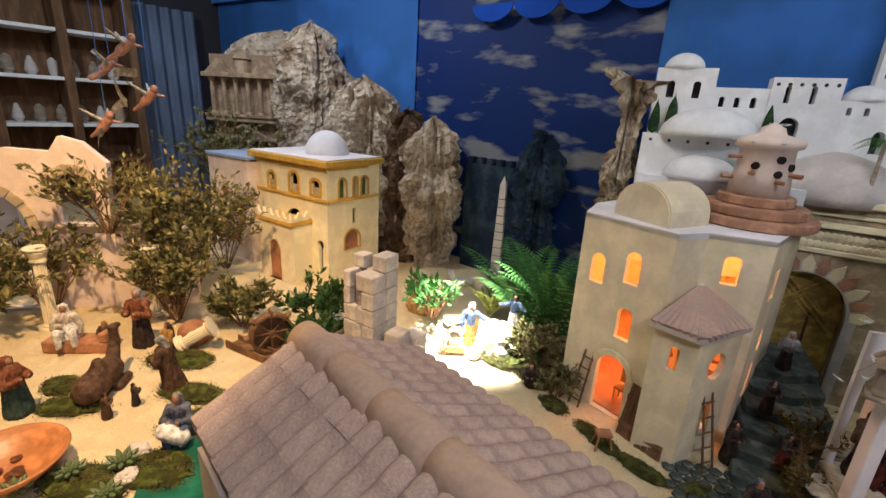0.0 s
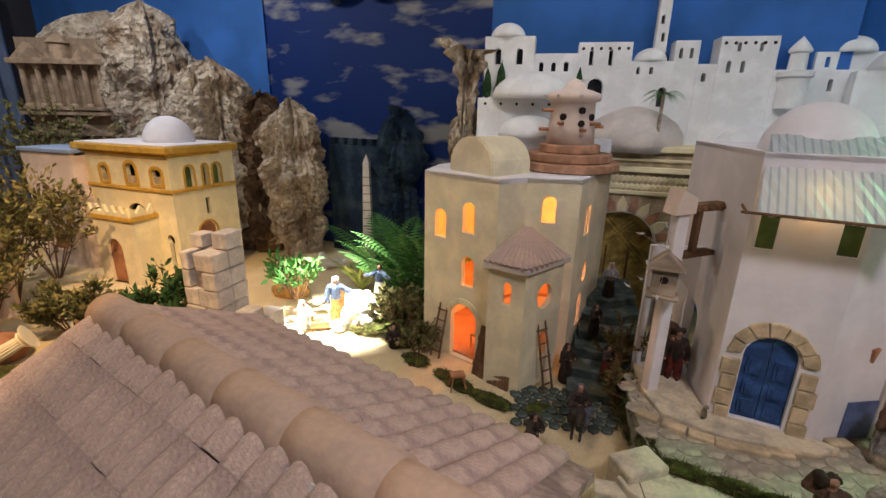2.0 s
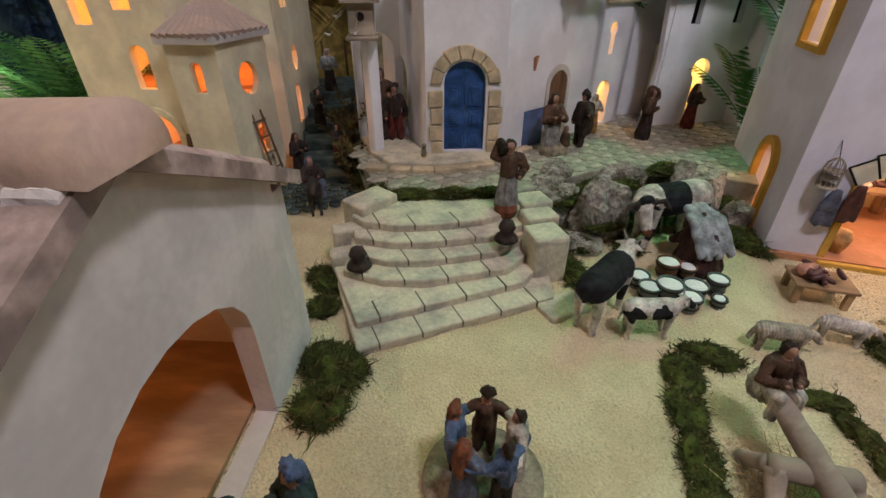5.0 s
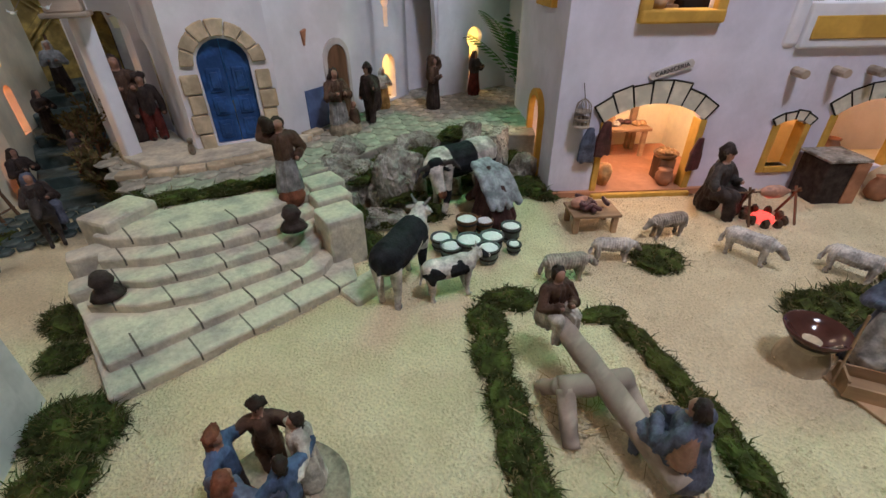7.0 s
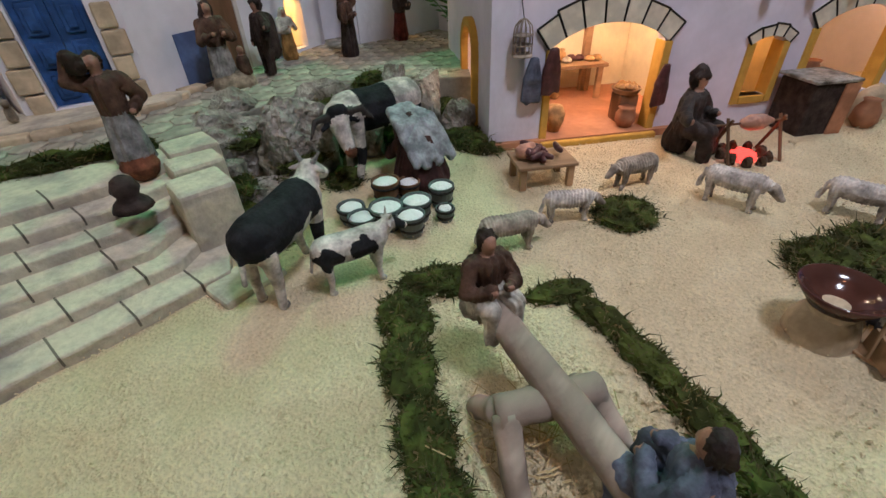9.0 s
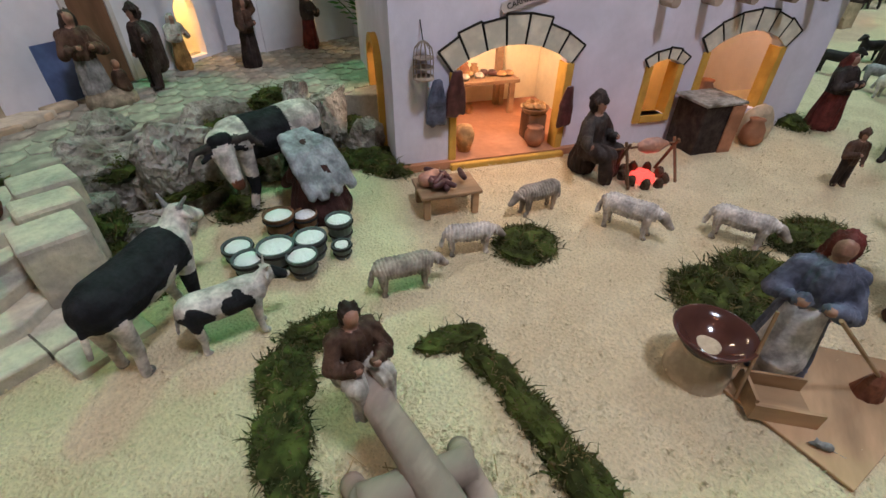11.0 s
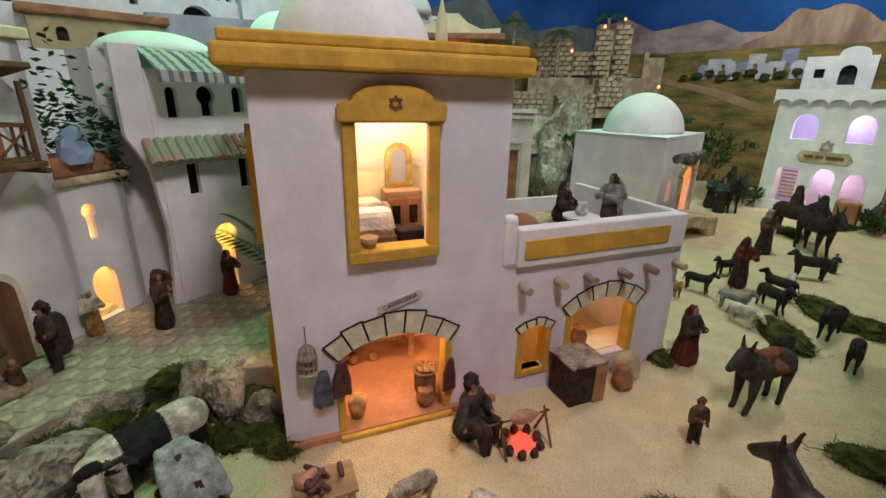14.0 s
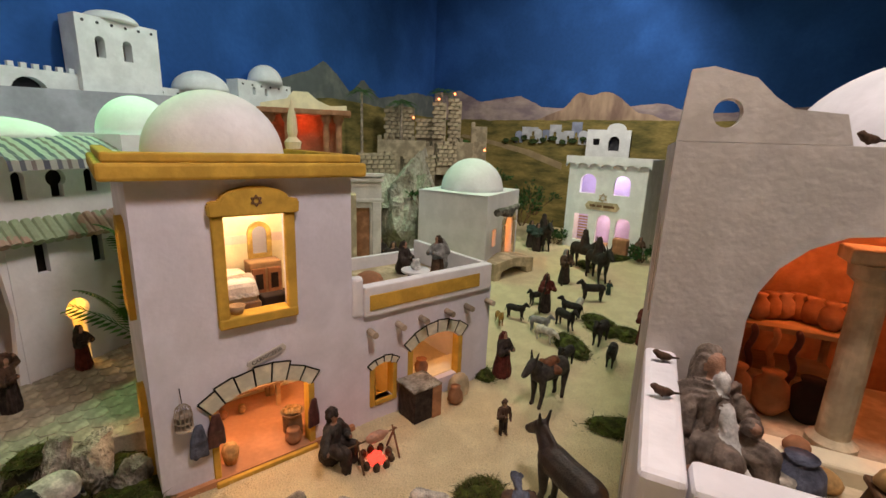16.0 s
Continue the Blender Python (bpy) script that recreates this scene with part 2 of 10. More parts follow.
def panel(outer, holes=(), th=0.012, y0=0.0):
    bm = mesh()
    add_panel(bm, outer, holes, th, y0)
    return bm


def rect(x0, x1, z0, z1):
    return [(x0, z0), (x1, z0), (x1, z1), (x0, z1)]


def arched(x0, x1, z0, z1, rise=None, n=10):
    """An opening with an arched head; z1 is the crown."""
    w = (x1 - x0) / 2
    rise = w if rise is None else rise
    return [(x0, z0), (x1, z0)] + [(x0 + w + w * math.cos(math.pi * k / n), z1 - rise + rise * math.sin(math.pi * k / n)) for k in range(n + 1)]


def oval(x, z, rx, rz, n=16):
    return [(x + rx * math.cos(2 * math.pi * k / n), z + rz * math.sin(2 * math.pi * k / n)) for k in range(n)]


def keyhole(x, z0, w, z_head, r):
    """A keyhole opening: a slot with a round head."""
    a = math.asin(min(1, w / 2 / r))
    return [(x - w / 2, z0), (x + w / 2, z0)] + [(x + r * math.sin(b), z_head - r * math.cos(b)) for b in np.linspace(a, 2 * math.pi - a, 15)]


def add_voussoirs(bm, x0, x1, z1, rise, count, deep, th, y0, gap=0.0025, mi=0, ragged=0.0, seed=1):
    """Wedge stones round an arched head, proud of the wall."""
    rnd = random.Random(seed)
    w, cx = (x1 - x0) / 2, (x0 + x1) / 2
    for k in range(count):
        a0, a1 = math.pi * k / count + gap / w, math.pi * (k + 1) / count - gap / w
        d = deep * (1 + ragged * rnd.uniform(-0.5, 0.5))
        pts = [(cx + w * math.cos(a), z1 - rise + rise * math.sin(a)) for a in (a0, (a0 + a1) / 2, a1)]
        pts += [(cx + (w + d) * math.cos(a), z1 - rise + (rise + d) * math.sin(a)) for a in (a1, (a0 + a1) / 2, a0)]
        add_panel(bm, pts, (), th, y0 - th, mi)


def dome_profile(r, h, n=10, z0=0.0):
    return [(r * math.cos(math.pi / 2 * k / n) + 1e-5, z0 + h * math.sin(math.pi / 2 * k / n)) for k in range(n + 1)]


def rough_up(bm, size, freq, seed=0):
    off = Vector((seed * 7.3, seed * 3.1, seed * 1.7))
    bm.normal_update()
    for v in bm.verts:
        v.co += v.normal * noise.noise(v.co * freq + off) * size


def prism(points, z0, z1):
    bm = mesh()
    vs = [bm.verts.new((x, y, z0)) for x, y in points]
    f = bm.faces.new(vs)
    ext = bmesh.ops.extrude_face_region(bm, geom=[f])["geom"]
    bmesh.ops.translate(bm, verts=[g for g in ext if isinstance(g, bmesh.types.BMVert)], vec=(0, 0, z1 - z0))
    bmesh.ops.recalc_face_normals(bm, faces=bm.faces[:])
    return bm


def slab(points, z0, z1, bevel=0.0):
    bm = prism(points, z0, z1)
    if bevel:
        bmesh.ops.bevel(bm, geom=bm.edges[:], offset=bevel, segments=2, affect="EDGES", profile=0.5)
    return bm


# ---- the room ----
ROOM_RECT = [room(0, 0), room(BACK_LEN, 0), room(BACK_LEN, SIDE_LEN), room(0, SIDE_LEN)]
for nm, a, b in (("wall_back", 0, 1), ("wall_left", 1, 2), ("wall_front", 2, 3), ("wall_mural", 3, 0)):
    p, q = ROOM_RECT[a], ROOM_RECT[b]
    m = along(p, q)
    L = span(p, q)
    tagged(part(nm, box(-0.05, L + 0.05, -0.06, -0.001, -0.3, CEIL), WALLBLUE if nm in ("wall_back", "wall_mural") else DARKWALL, None, m=m), "deep blue painted room wall" if nm in ("wall_back", "wall_mural") else "plain room wall darkened to cut bounced light", "wall", kind="structure")
c0 = [(v.x, v.y) for v in ROOM_RECT]
tagged(part("ceiling", prism(c0, CEIL, CEIL + 0.05), CEILM), "plain ceiling darkened to cut bounced light", "ceiling", kind="structure")

# the sand bed: one sheet with gentle swells
bm = mesh()
NS, NQ = 420, 260
grid = [[None] * (NQ + 1) for _ in range(NS + 1)]
for i in range(NS + 1):
    for j in range(NQ + 1):
        p = room(BACK_LEN * i / NS, SIDE_LEN * j / NQ)
        z = 0.005 * noise.noise(p * 6) + 0.003 * noise.noise(p * 19) + 0.002 * noise.noise(p * 43)
        z += 0.075 * max(0.0, min(1.0, (p.x - 2.2) / 1.7)) if p.y < 0.8 else 0.0
        grid[i][j] = bm.verts.new((p.x, p.y, z))
for i in range(NS):
    for j in range(NQ):
        bm.faces.new((grid[i][j], grid[i + 1][j], grid[i + 1][j + 1], grid[i][j + 1]))
bmesh.ops.recalc_face_normals(bm, faces=bm.faces[:])
if bm.faces[0].normal.z < 0:
    bmesh.ops.reverse_faces(bm, faces=bm.faces[:])
tagged(part("ground", bm, SANDC, smooth=True), "pale yellow coarse sand ground", "sand", kind="structure")


def sand_z(x):
    return 0.075 * max(0.0, min(1.0, (x - 2.2) / 1.7))


# ---- white butcher's house ----
A, B = (1.272, 0.418), (1.992, -0.23)
HM = along(A, B)
house = thing("white_house", "white plaster house with ochre trim, dome and lit open shop", "house", HM)
TALL, LOW_END, DEEP = 0.447, 0.952, 0.40
shop = arched(0.112, 0.325, 0.012, 0.213, 0.036)
up_win = rect(0.152, 0.285, 0.39, 0.612)
part("wall", panel(rect(0, TALL, -0.01, 0.685), [shop, up_win], 0.022), LILAC, house)
sm_win = arched(0.512, 0.572, 0.06, 0.17, 0.012)
oven_win = arched(0.64, 0.818, 0.05, 0.212, 0.034)
part("wall", panel(rect(TALL, LOW_END, -0.01, 0.325), [sm_win, oven_win], 0.022), LILAC, house)
side = along((0, 0), (0, 1))
part("wall", panel(rect(0.022, DEEP, -0.01, 0.685), [arched(0.1, 0.2, 0.02, 0.2, 0.05), arched(0.1, 0.21, 0.4, 0.58, 0.03)], 0.02), LILAC, house, m=side @ pose(0, -0.02, 0))
part("wall", panel(rect(0.022, DEEP, 0.32, 0.685), [], 0.02), WHITE, house, m=along((TALL, 0), (TALL, 1)))
part("wall", box(0, TALL, DEEP, DEEP + 0.02, -0.01, 0.685), WHITE, house)
part("wall", panel(rect(0.022, DEEP, -0.01, 0.325), [], 0.02), WHITE, house, m=along((LOW_END, 0), (LOW_END, 1)))
part("wall", box(TALL, LOW_END, DEEP, DEEP + 0.02, -0.01, 0.36), WHITE, house)
part("inner_wall", box(TALL - 0.02, TALL, 0.022, DEEP, 0.0, 0.31), CREAM2, house)
part("inner_wall", box(0.6, 0.612, 0.022, DEEP, 0.0, 0.3), CREAM2, house)
part("inner_wall", box(0.02, TALL - 0.021, 0.3, 0.32, 0.015, 0.31), CREAM2, house)
part("floor", box(0.001, TALL - 0.001, -0.012, DEEP, 0.0, 0.014), REDCARPET, house)
part("floor", box(0.02, TALL - 0.001, 0.023, DEEP, 0.345, 0.36), WOOD, house)
part("roof", box(TALL + 0.001, LOW_END - 0.001, 0.023, DEEP - 0.001, 0.30, 0.318), SANDSTONE, house)
part("roof", box(0.001, TALL - 0.001, 0.023, DEEP - 0.001, 0.67, 0.684), WHITE, house)
part("counter", box(0.614, LOW_END - 0.022, 0.024, 0.11, 0.0, 0.051), CREAM2, house)
# ochre cornice round the tall block
for x0, x1, y0, y1, z0, z1, bev in ((-0.04, TALL + 0.025, -0.035, DEEP + 0.03, 0.686, 0.718, 0.006), (-0.03, TALL + 0.015, -0.025, 0.005, 0.7182, 0.736, 0.004), (-0.03, -0.005, 0.0055, DEEP + 0.02, 0.7182, 0.736, 0.004), (TALL - 0.01, TALL + 0.015, 0.0055, DEEP + 0.02, 0.7182, 0.736, 0.004)):
    bm = box(x0, x1, y0, y1, z0, z1, bev)
    part("cornice", bm, OCHRE, house, "ochre painted cornice")
part("dome", lathe(dome_profile(0.152, 0.152, 14), 40), WHITE, house, m=pose(0.20, 0.20, 0.718), smooth=True)
# upper window frame with a rounded head
bm = mesh()
add_box(bm, 0.134, 0.156, -0.014, 0.004, 0.37, 0.612, 0.004)
add_box(bm, 0.281, 0.303, -0.014, 0.004, 0.37, 0.612, 0.004)
add_box(bm, 0.134, 0.303, -0.016, 0.03, 0.368, 0.392, 0.004)
part("window_frame", bm, OCHRE, house, "ochre window surround")
head = [(0.128, 0.61), (0.31, 0.61), (0.312, 0.638), (0.305, 0.642)] + [(0.22 + 0.07 * math.cos(math.pi * k / 8), 0.642 + 0.028 * math.sin(math.pi * k / 8)) for k in range(9)] + [(0.135, 0.642), (0.127, 0.636)]
bm = panel(head, (), 0.024, -0.02)
bmesh.ops.bevel(bm, geom=[e for e in bm.edges if e.calc_face_angle(0) > 0.6], offset=0.003, segments=2, affect="EDGES")
part("window_head", bm, OCHRE, house, "ochre rounded window head")
bm = mesh()
for k in range(6):
    a, b2, c2 = (math.radians(60 * k + d) for d in (0, 120, 120))
    p = [(0.22 + 0.012 * math.sin(t), 0.641 + 0.012 * math.cos(t)) for t in (a, a + 2 * math.pi / 3)]
    add_rod(bm, (p[0][0], -0.022, p[0][1]), (p[1][0], -0.022, p[1][1]), 0.0013, n=6)
part("star", bm, WOOD, house, "dark six-pointed star ornament")
# shop frame, stones
part("door_jamb", box(0.1, 0.114, -0.006, 0.026, 0.01, 0.176, 0.002), OCHRE, house)
part("door_jamb", box(0.322, 0.338, -0.006, 0.026, 0.01, 0.176, 0.002), OCHRE, house)
part("door_sill", box(0.1, 0.338, -0.022, 0.0, -0.006, 0.011, 0.003), OCHRE, house)


def drawn_arch(x0, x1, z1, rise, n, deep, seed, parent):
    """Painted keystones with black outlines over an opening."""
    rnd = random.Random(seed)
    w, cx = (x1 - x0) / 2, (x0 + x1) / 2
    r = (w * w + rise * rise) / (2 * rise)
    cz, half = z1 - r, math.asin(min(1, w / r)) if rise < w else math.pi / 2
    for k in range(n):
        a0, a1 = -half + 2 * half * k / n, -half + 2 * half * (k + 1) / n
        d = deep * rnd.uniform(0.8, 1.2)
        gap = 0.002 / r

        def q(a, rr):
            return (cx + rr * math.sin(a), cz + rr * math.cos(a))

        part("keystone", panel([q(a0 + gap, r), q(a1 - gap, r), q(a1 - gap, r + d), q(a0 + gap, r + d)], (), 0.005, -0.005), KEYST, parent)
        bm = mesh()
        for u, v in ((q(a0, r), q(a0, r + d)), (q(a0, r + d), q(a1, r + d)), (q(a1, r), q(a1, r + d))):
            add_rod(bm, (u[0], -0.004, u[1]), (v[0], -0.004, v[1]), 0.0021, n=5)
        part("outline", bm, BLACKL, parent)


KEYST = mat("painted_keystone", (0.68, 0.64, 0.52), 0.85, 0.15, 30, 0.2, 90)
drawn_arch(0.104, 0.331, 0.214, 0.038, 7, 0.046, 3, house)
drawn_arch(0.502, 0.582, 0.171, 0.014, 4, 0.022, 4, house)
drawn_arch(0.632, 0.828, 0.213, 0.036, 6, 0.034, 5, house)
for x0, x1, z0, z1 in ((0.498, 0.513, 0.045, 0.16), (0.571, 0.586, 0.045, 0.16), (0.625, 0.641, 0.0, 0.178), (0.817, 0.834, 0.0, 0.178)):
    part("window_jamb", box(x0, x1, -0.005, 0.026, z0, z1, 0.002), OCHRE, house)
part("window_sill", box(0.514, 0.57, -0.005, 0.026, 0.044, 0.06, 0.002), OCHRE, house)
bm = mesh()
add_panel(bm, arched(0.09, 0.21, -0.0, 0.215, 0.06), [arched(0.105, 0.195, 0.012, 0.2, 0.045)], 0.014, -0.008)
part("door_frame", bm, OCHRE, house, "ochre side door surround", m=side @ pose(0, 0.006, 0))
bm = mesh()
add_panel(bm, arched(0.09, 0.22, 0.39, 0.6, 0.03), [arched(0.105, 0.205, 0.402, 0.58, 0.028)], 0.014, -0.008)
part("window_frame", bm, OCHRE, house, "ochre side window surround", m=side @ pose(0, 0.006, 0))
# terrace parapet with ochre panel
bm = mesh()
add_box(bm, 0.478, LOW_END - 0.012, -0.012, 0.02, 0.318, 0.402, 0.004)
add_box(bm, LOW_END - 0.03, LOW_END - 0.012, 0.02, DEEP, 0.318, 0.402, 0.004)
add_box(bm, TALL, 0.48, -0.006, 0.022, 0.318, 0.43, 0.01)
part("parapet", bm, WHITE, house)
part("parapet_panel", slab([(0.492, -0.0155), (0.885, -0.0155), (0.885, -0.011), (0.492, -0.011)], 0.336, 0.378, 0.002), OCHRE, house, "ochre painted panel")
for x in (0.498, 0.588, 0.668, 0.765, 0.844, 0.935):
    part("beam_end", rod((x, 0.01, 0.274), (x, -0.034, 0.272), 0.0098, 0.009, 10), DRIFT, house, "grey log beam end")


def world_of(m, x, y, z):
    return m @ Vector((x, y, z))


bulb("shop_lamp", world_of(HM, 0.225, 0.12, 0.285), 3.2, (1.0, 0.6, 0.36))
bulb("bedroom_lamp", world_of(HM, 0.23, 0.12, 0.645), 2.2, (1.0, 0.7, 0.46))
bulb("oven_lamp", world_of(HM, 0.75, 0.12, 0.27), 0.7, (1.0, 0.52, 0.28))
bulb("pantry_lamp", world_of(HM, 0.53, 0.1, 0.25), 0.425, (1.0, 0.45, 0.15))

# ---- cream house with glowing windows ----
OCT = [(-0.053, 1.423), (0.188, 1.269), (0.27, 1.334), (0.428, 1.331), (0.578, 1.641), (0.46, 1.82), (0.08, 1.78), (-0.03, 1.6)]
OCT_H = 0.622
oct_house = thing("cream_house", "cream plaster house with arched windows glowing orange", "house", pose(0, 0, 0))
oct_holes = {
    0: [arched(0.045, 0.092, 0.415, 0.51, 0.022), arched(0.158, 0.205, 0.447, 0.545, 0.022), arched(0.16, 0.208, 0.27, 0.372, 0.022), arched(0.122, 0.226, 0.005, 0.205, 0.052)],
    1: [rect(0.015, 0.09, 0.02, 0.36)],
    2: [arched(0.05, 0.09, 0.49, 0.572, 0.016), rect(0.02, 0.12, 0.02, 0.36)],
    3: [arched(0.075, 0.095, 0.438, 0.535, 0.01), arched(0.105, 0.125, 0.438, 0.535, 0.01), oval(0.13, 0.305, 0.022, 0.035), arched(0.09, 0.13, 0.12, 0.235, 0.018)],
}
for k in range(8):
    p, q = OCT[k], OCT[(k + 1) % 8]
    part("wall", panel(rect(0, span(p, q), -0.01, OCT_H), oct_holes.get(k, ()), 0.02), CREAM, oct_house, m=along(p, q))
part("roof", prism(OCT, OCT_H - 0.012, OCT_H + 0.004), WHITE, oct_house)
part("floor", prism([((x - 0.25) * 0.93 + 0.25, (y - 1.55) * 0.93 + 1.55) for x, y in OCT], 0.0, 0.012), REDCARPET, oct_house)
part("floor", prism([((x - 0.25) * 0.93 + 0.25, (y - 1.55) * 0.93 + 1.55) for x, y in OCT], 0.245, 0.255), REDCARPET, oct_house)
bulb("house_lamp", (0.22, 1.5, 0.2), 3.4, (1.0, 0.4, 0.14))
bulb("house_lamp", (0.25, 1.5, 0.5), 3.74, (1.0, 0.36, 0.07))
fm = along(OCT[0], OCT[1])
for k in range(9):
    a0, a1 = math.pi * (k + 0.04) / 9, math.pi * (k + 0.96) / 9
    ring = [(0.174 + rx * math.cos(a), 0.152 + rz * math.sin(a)) for rx, rz, a in ((0.056, 0.056, a0), (0.074, 0.074, a0), (0.074, 0.074, a1), (0.056, 0.056, a1))]
    part("arch_stone", panel(ring, (), 0.008, -0.005), CREAM2, oct_house, m=fm)
# barrel vault on the roof
vm = along((0.017, 1.44), (0.158, 1.305), OCT_H)
vl = span((0.017, 1.44), (0.158, 1.305))
bm = panel([(vl / 2 + vl / 2 * math.cos(math.pi * k / 14), 0.03 + 0.085 * math.sin(math.pi * k / 14)) for k in range(15)] + [(0, 0), (vl, 0)], (), 0.17, 0.01)
bmesh.ops.bevel(bm, geom=[e for e in bm.edges if abs(e.calc_face_angle(0)) > 1.0], offset=0.004, segments=2, affect="EDGES")
part("vault", bm, CREAM, oct_house, m=vm)
# porch with a pitched tile roof
PL, PF, PR, PA = (0.172, 1.212), (0.276, 1.165), (0.394, 1.289), (0.282, 1.345)
part("porch_wall", panel(rect(0, span(PL, PF), -0.01, 0.4), [arched(0.046, 0.072, 0.275, 0.345, 0.012)], 0.016), CREAM, oct_house, m=along(PL, PF))
part("porch_wall", panel(rect(0, span(PF, PR), -0.01, 0.4), [oval(0.09, 0.295, 0.034, 0.04), arched(0.085, 0.115, 0.1, 0.18, 0.014)], 0.016), CREAM, oct_house, m=along(PF, PR))
part("porch_wall", panel(rect(0, span((0.205, 1.29), PL), -0.01, 0.4), [], 0.016), CREAM, oct_house, m=along((0.205, 1.29), PL))


def tile_fan(bm, apex, p, q, rows, r):
    """Half-round tiles running from an apex down to an eave."""
    apex, p, q = Vector(apex), Vector(p), Vector(q)
    for k in range(rows):
        t = (k + 0.5) / rows
        low = p.lerp(q, t)
        top = apex.lerp((p + q) / 2, 0.0)
        start = top.lerp(low, 0.06)
        add_rod(bm, start, low, r * 0.35, r, 8)


bm = mesh()
eL, eF, eR = (0.155, 1.2, 0.4), (0.276, 1.14, 0.4), (0.412, 1.292, 0.4)
ap = (0.282, 1.335, 0.482)
for tri in ((ap, eL, eF), (ap, eF, eR)):
    vs = [bm.verts.new(v) for v in tri]
    vs2 = [bm.verts.new((v[0], v[1], v[2] - 0.014)) for v in tri]
    bm.faces.new(vs), bm.faces.new(reversed(vs2))
    for k in range(3):
        bm.faces.new((vs[k], vs2[k], vs2[(k + 1) % 3], vs[(k + 1) % 3]))
part("porch_roof", bm, GREYW, oct_house)
bm = mesh()
tile_fan(bm, ap, eL, eF, 8, 0.010)
tile_fan(bm, ap, eF, eR, 9, 0.010)
part("roof_tiles", bm, ROOFM, oct_house, "grey-brown ribbed roof tiles")
# pigeon tower on round brick rings
tower = thing("pigeon_tower", "small pinkish round pigeon tower on brick rings with white birds", "tower", pose(0.415, 1.58, OCT_H + 0.006))
for k, (r, z) in enumerate(((0.168, 0.0), (0.14, 0.028), (0.1, 0.056))):
    part("brick_ring", lathe([(r - 0.003, z), (r, z + 0.003), (r, z + 0.024), (r - 0.003, z + 0.027)], 40), BRICKM, tower, "brown clay ring")
bm = lathe([(0.08, 0.083), (0.074, 0.15), (0.07, 0.215), (0.085, 0.222), (0.088, 0.24), (0.06, 0.252), (0.035, 0.258), (0.03, 0.275), (0.0001, 0.29)], 32)
rough_up(bm, 0.003, 30, 2)
part("tower_body", bm, PINKW, tower, smooth=True)
for a, z in ((-120, 0.17), (-75, 0.15), (-75, 0.19), (-45, 0.17)):
    d = Vector((math.cos(math.radians(a)), math.sin(math.radians(a)), 0))
    part("nest_hole", rod(d * 0.06 + Vector((0, 0, z)), d * 0.078 + Vector((0, 0, z)), 0.011, n=10), DARK, tower, "dark round nest hole")
for a, z in ((-120, 0.15), (-75, 0.13), (-45, 0.15), (190, 0.13), (200, 0.19), (10, 0.14)):
    d = Vector((math.cos(math.radians(a)), math.sin(math.radians(a)), 0))
    part("perch", rod(d * 0.07 + Vector((0, 0, z)), d * 0.108 + Vector((0, 0, z)), 0.006, n=6), TERRA, tower, "reddish perch")

# ---- white house with the blue door ----
P0, P1, P2, P3 = (0.745, 1.40), (0.722, 0.995), (0.905, 0.925), (1.42, 1.06)
STREET = 0.112
W2H = 0.742
w2 = thing("white_house", "tall white plaster house with blue door, awning and balcony", "house", pose(0, 0, 0))
w2.matrix_basis = pose(P1[0], P1[1], 0)
I2 = w2.matrix_basis.inverted()
wall1 = I2 @ along(P1, P2)
wall2 = I2 @ along(P2, P3)
door_hole = arched(0.045, 0.148, STREET + 0.012, 0.343, 0.05)
part("wall", panel(rect(0, span(P1, P2), -0.01, W2H), [door_hole, arched(0.012, 0.052, 0.54, 0.628, 0.012), rect(0.155, 0.19, 0.545, 0.61)], 0.02), WHITE, w2, m=wall1)
niche = arched(0.165, 0.24, STREET, 0.30, 0.037)
lamp_door = arched(0.398, 0.462, STREET + 0.004, 0.246, 0.032)
part("wall", panel([(0, -0.01), (0.533, -0.01), (0.533, 0.448), (0.372, 0.448), (0.372, W2H), (0, W2H)], [lamp_door, keyhole(0.43, 0.318, 0.02, 0.385, 0.018)], 0.02), WHITE, w2, m=wall2)
part("wall", panel(rect(0, span(P0, P1), -0.01, W2H), [arched(0.13, 0.25, STREET, 0.33, 0.05)], 0.02), WHITE, w2, m=I2 @ along(P0, P1))
part("wall", box(0, 0.3, 0, 0.02, 0.1, W2H), WHITE, w2, m=wall2 @ pose(0.372, 0, 0, 0, 0, 90))
part("wall", box(0, 0.3, 0, 0.02, 0.1, 0.448), WHITE, w2, m=wall2 @ pose(0.533, 0, 0, 0, 0, 90))
roof_pts = [P0, P1, P2, (P2[0] + 0.372 * 0.967, P2[1] + 0.372 * 0.2535), (1.2, 1.35), (0.8, 1.5)]
part("roof", prism([(x - P1[0], y - P1[1]) for x, y in roof_pts], W2H - 0.012, W2H - 0.003), WHITE, w2)
part("ledge", box(0.365, 0.548, -0.012, 0.2, 0.449, 0.466, 0.004), SANDSTONE, w2, "worn sand-coloured ledge", m=wall2)
part("lintel_cornice", box(0.05, 0.39, -0.012, 0.03, W2H, W2H + 0.022, 0.004), CREAM2, w2, "cream roof cornice", m=wall2)
part("dome", lathe(dome_profile(0.11, 0.115, 12), 36), WHITE, w2, m=pose(0.895 - P1[0], 1.13 - P1[1], W2H - 0.012), smooth=True)
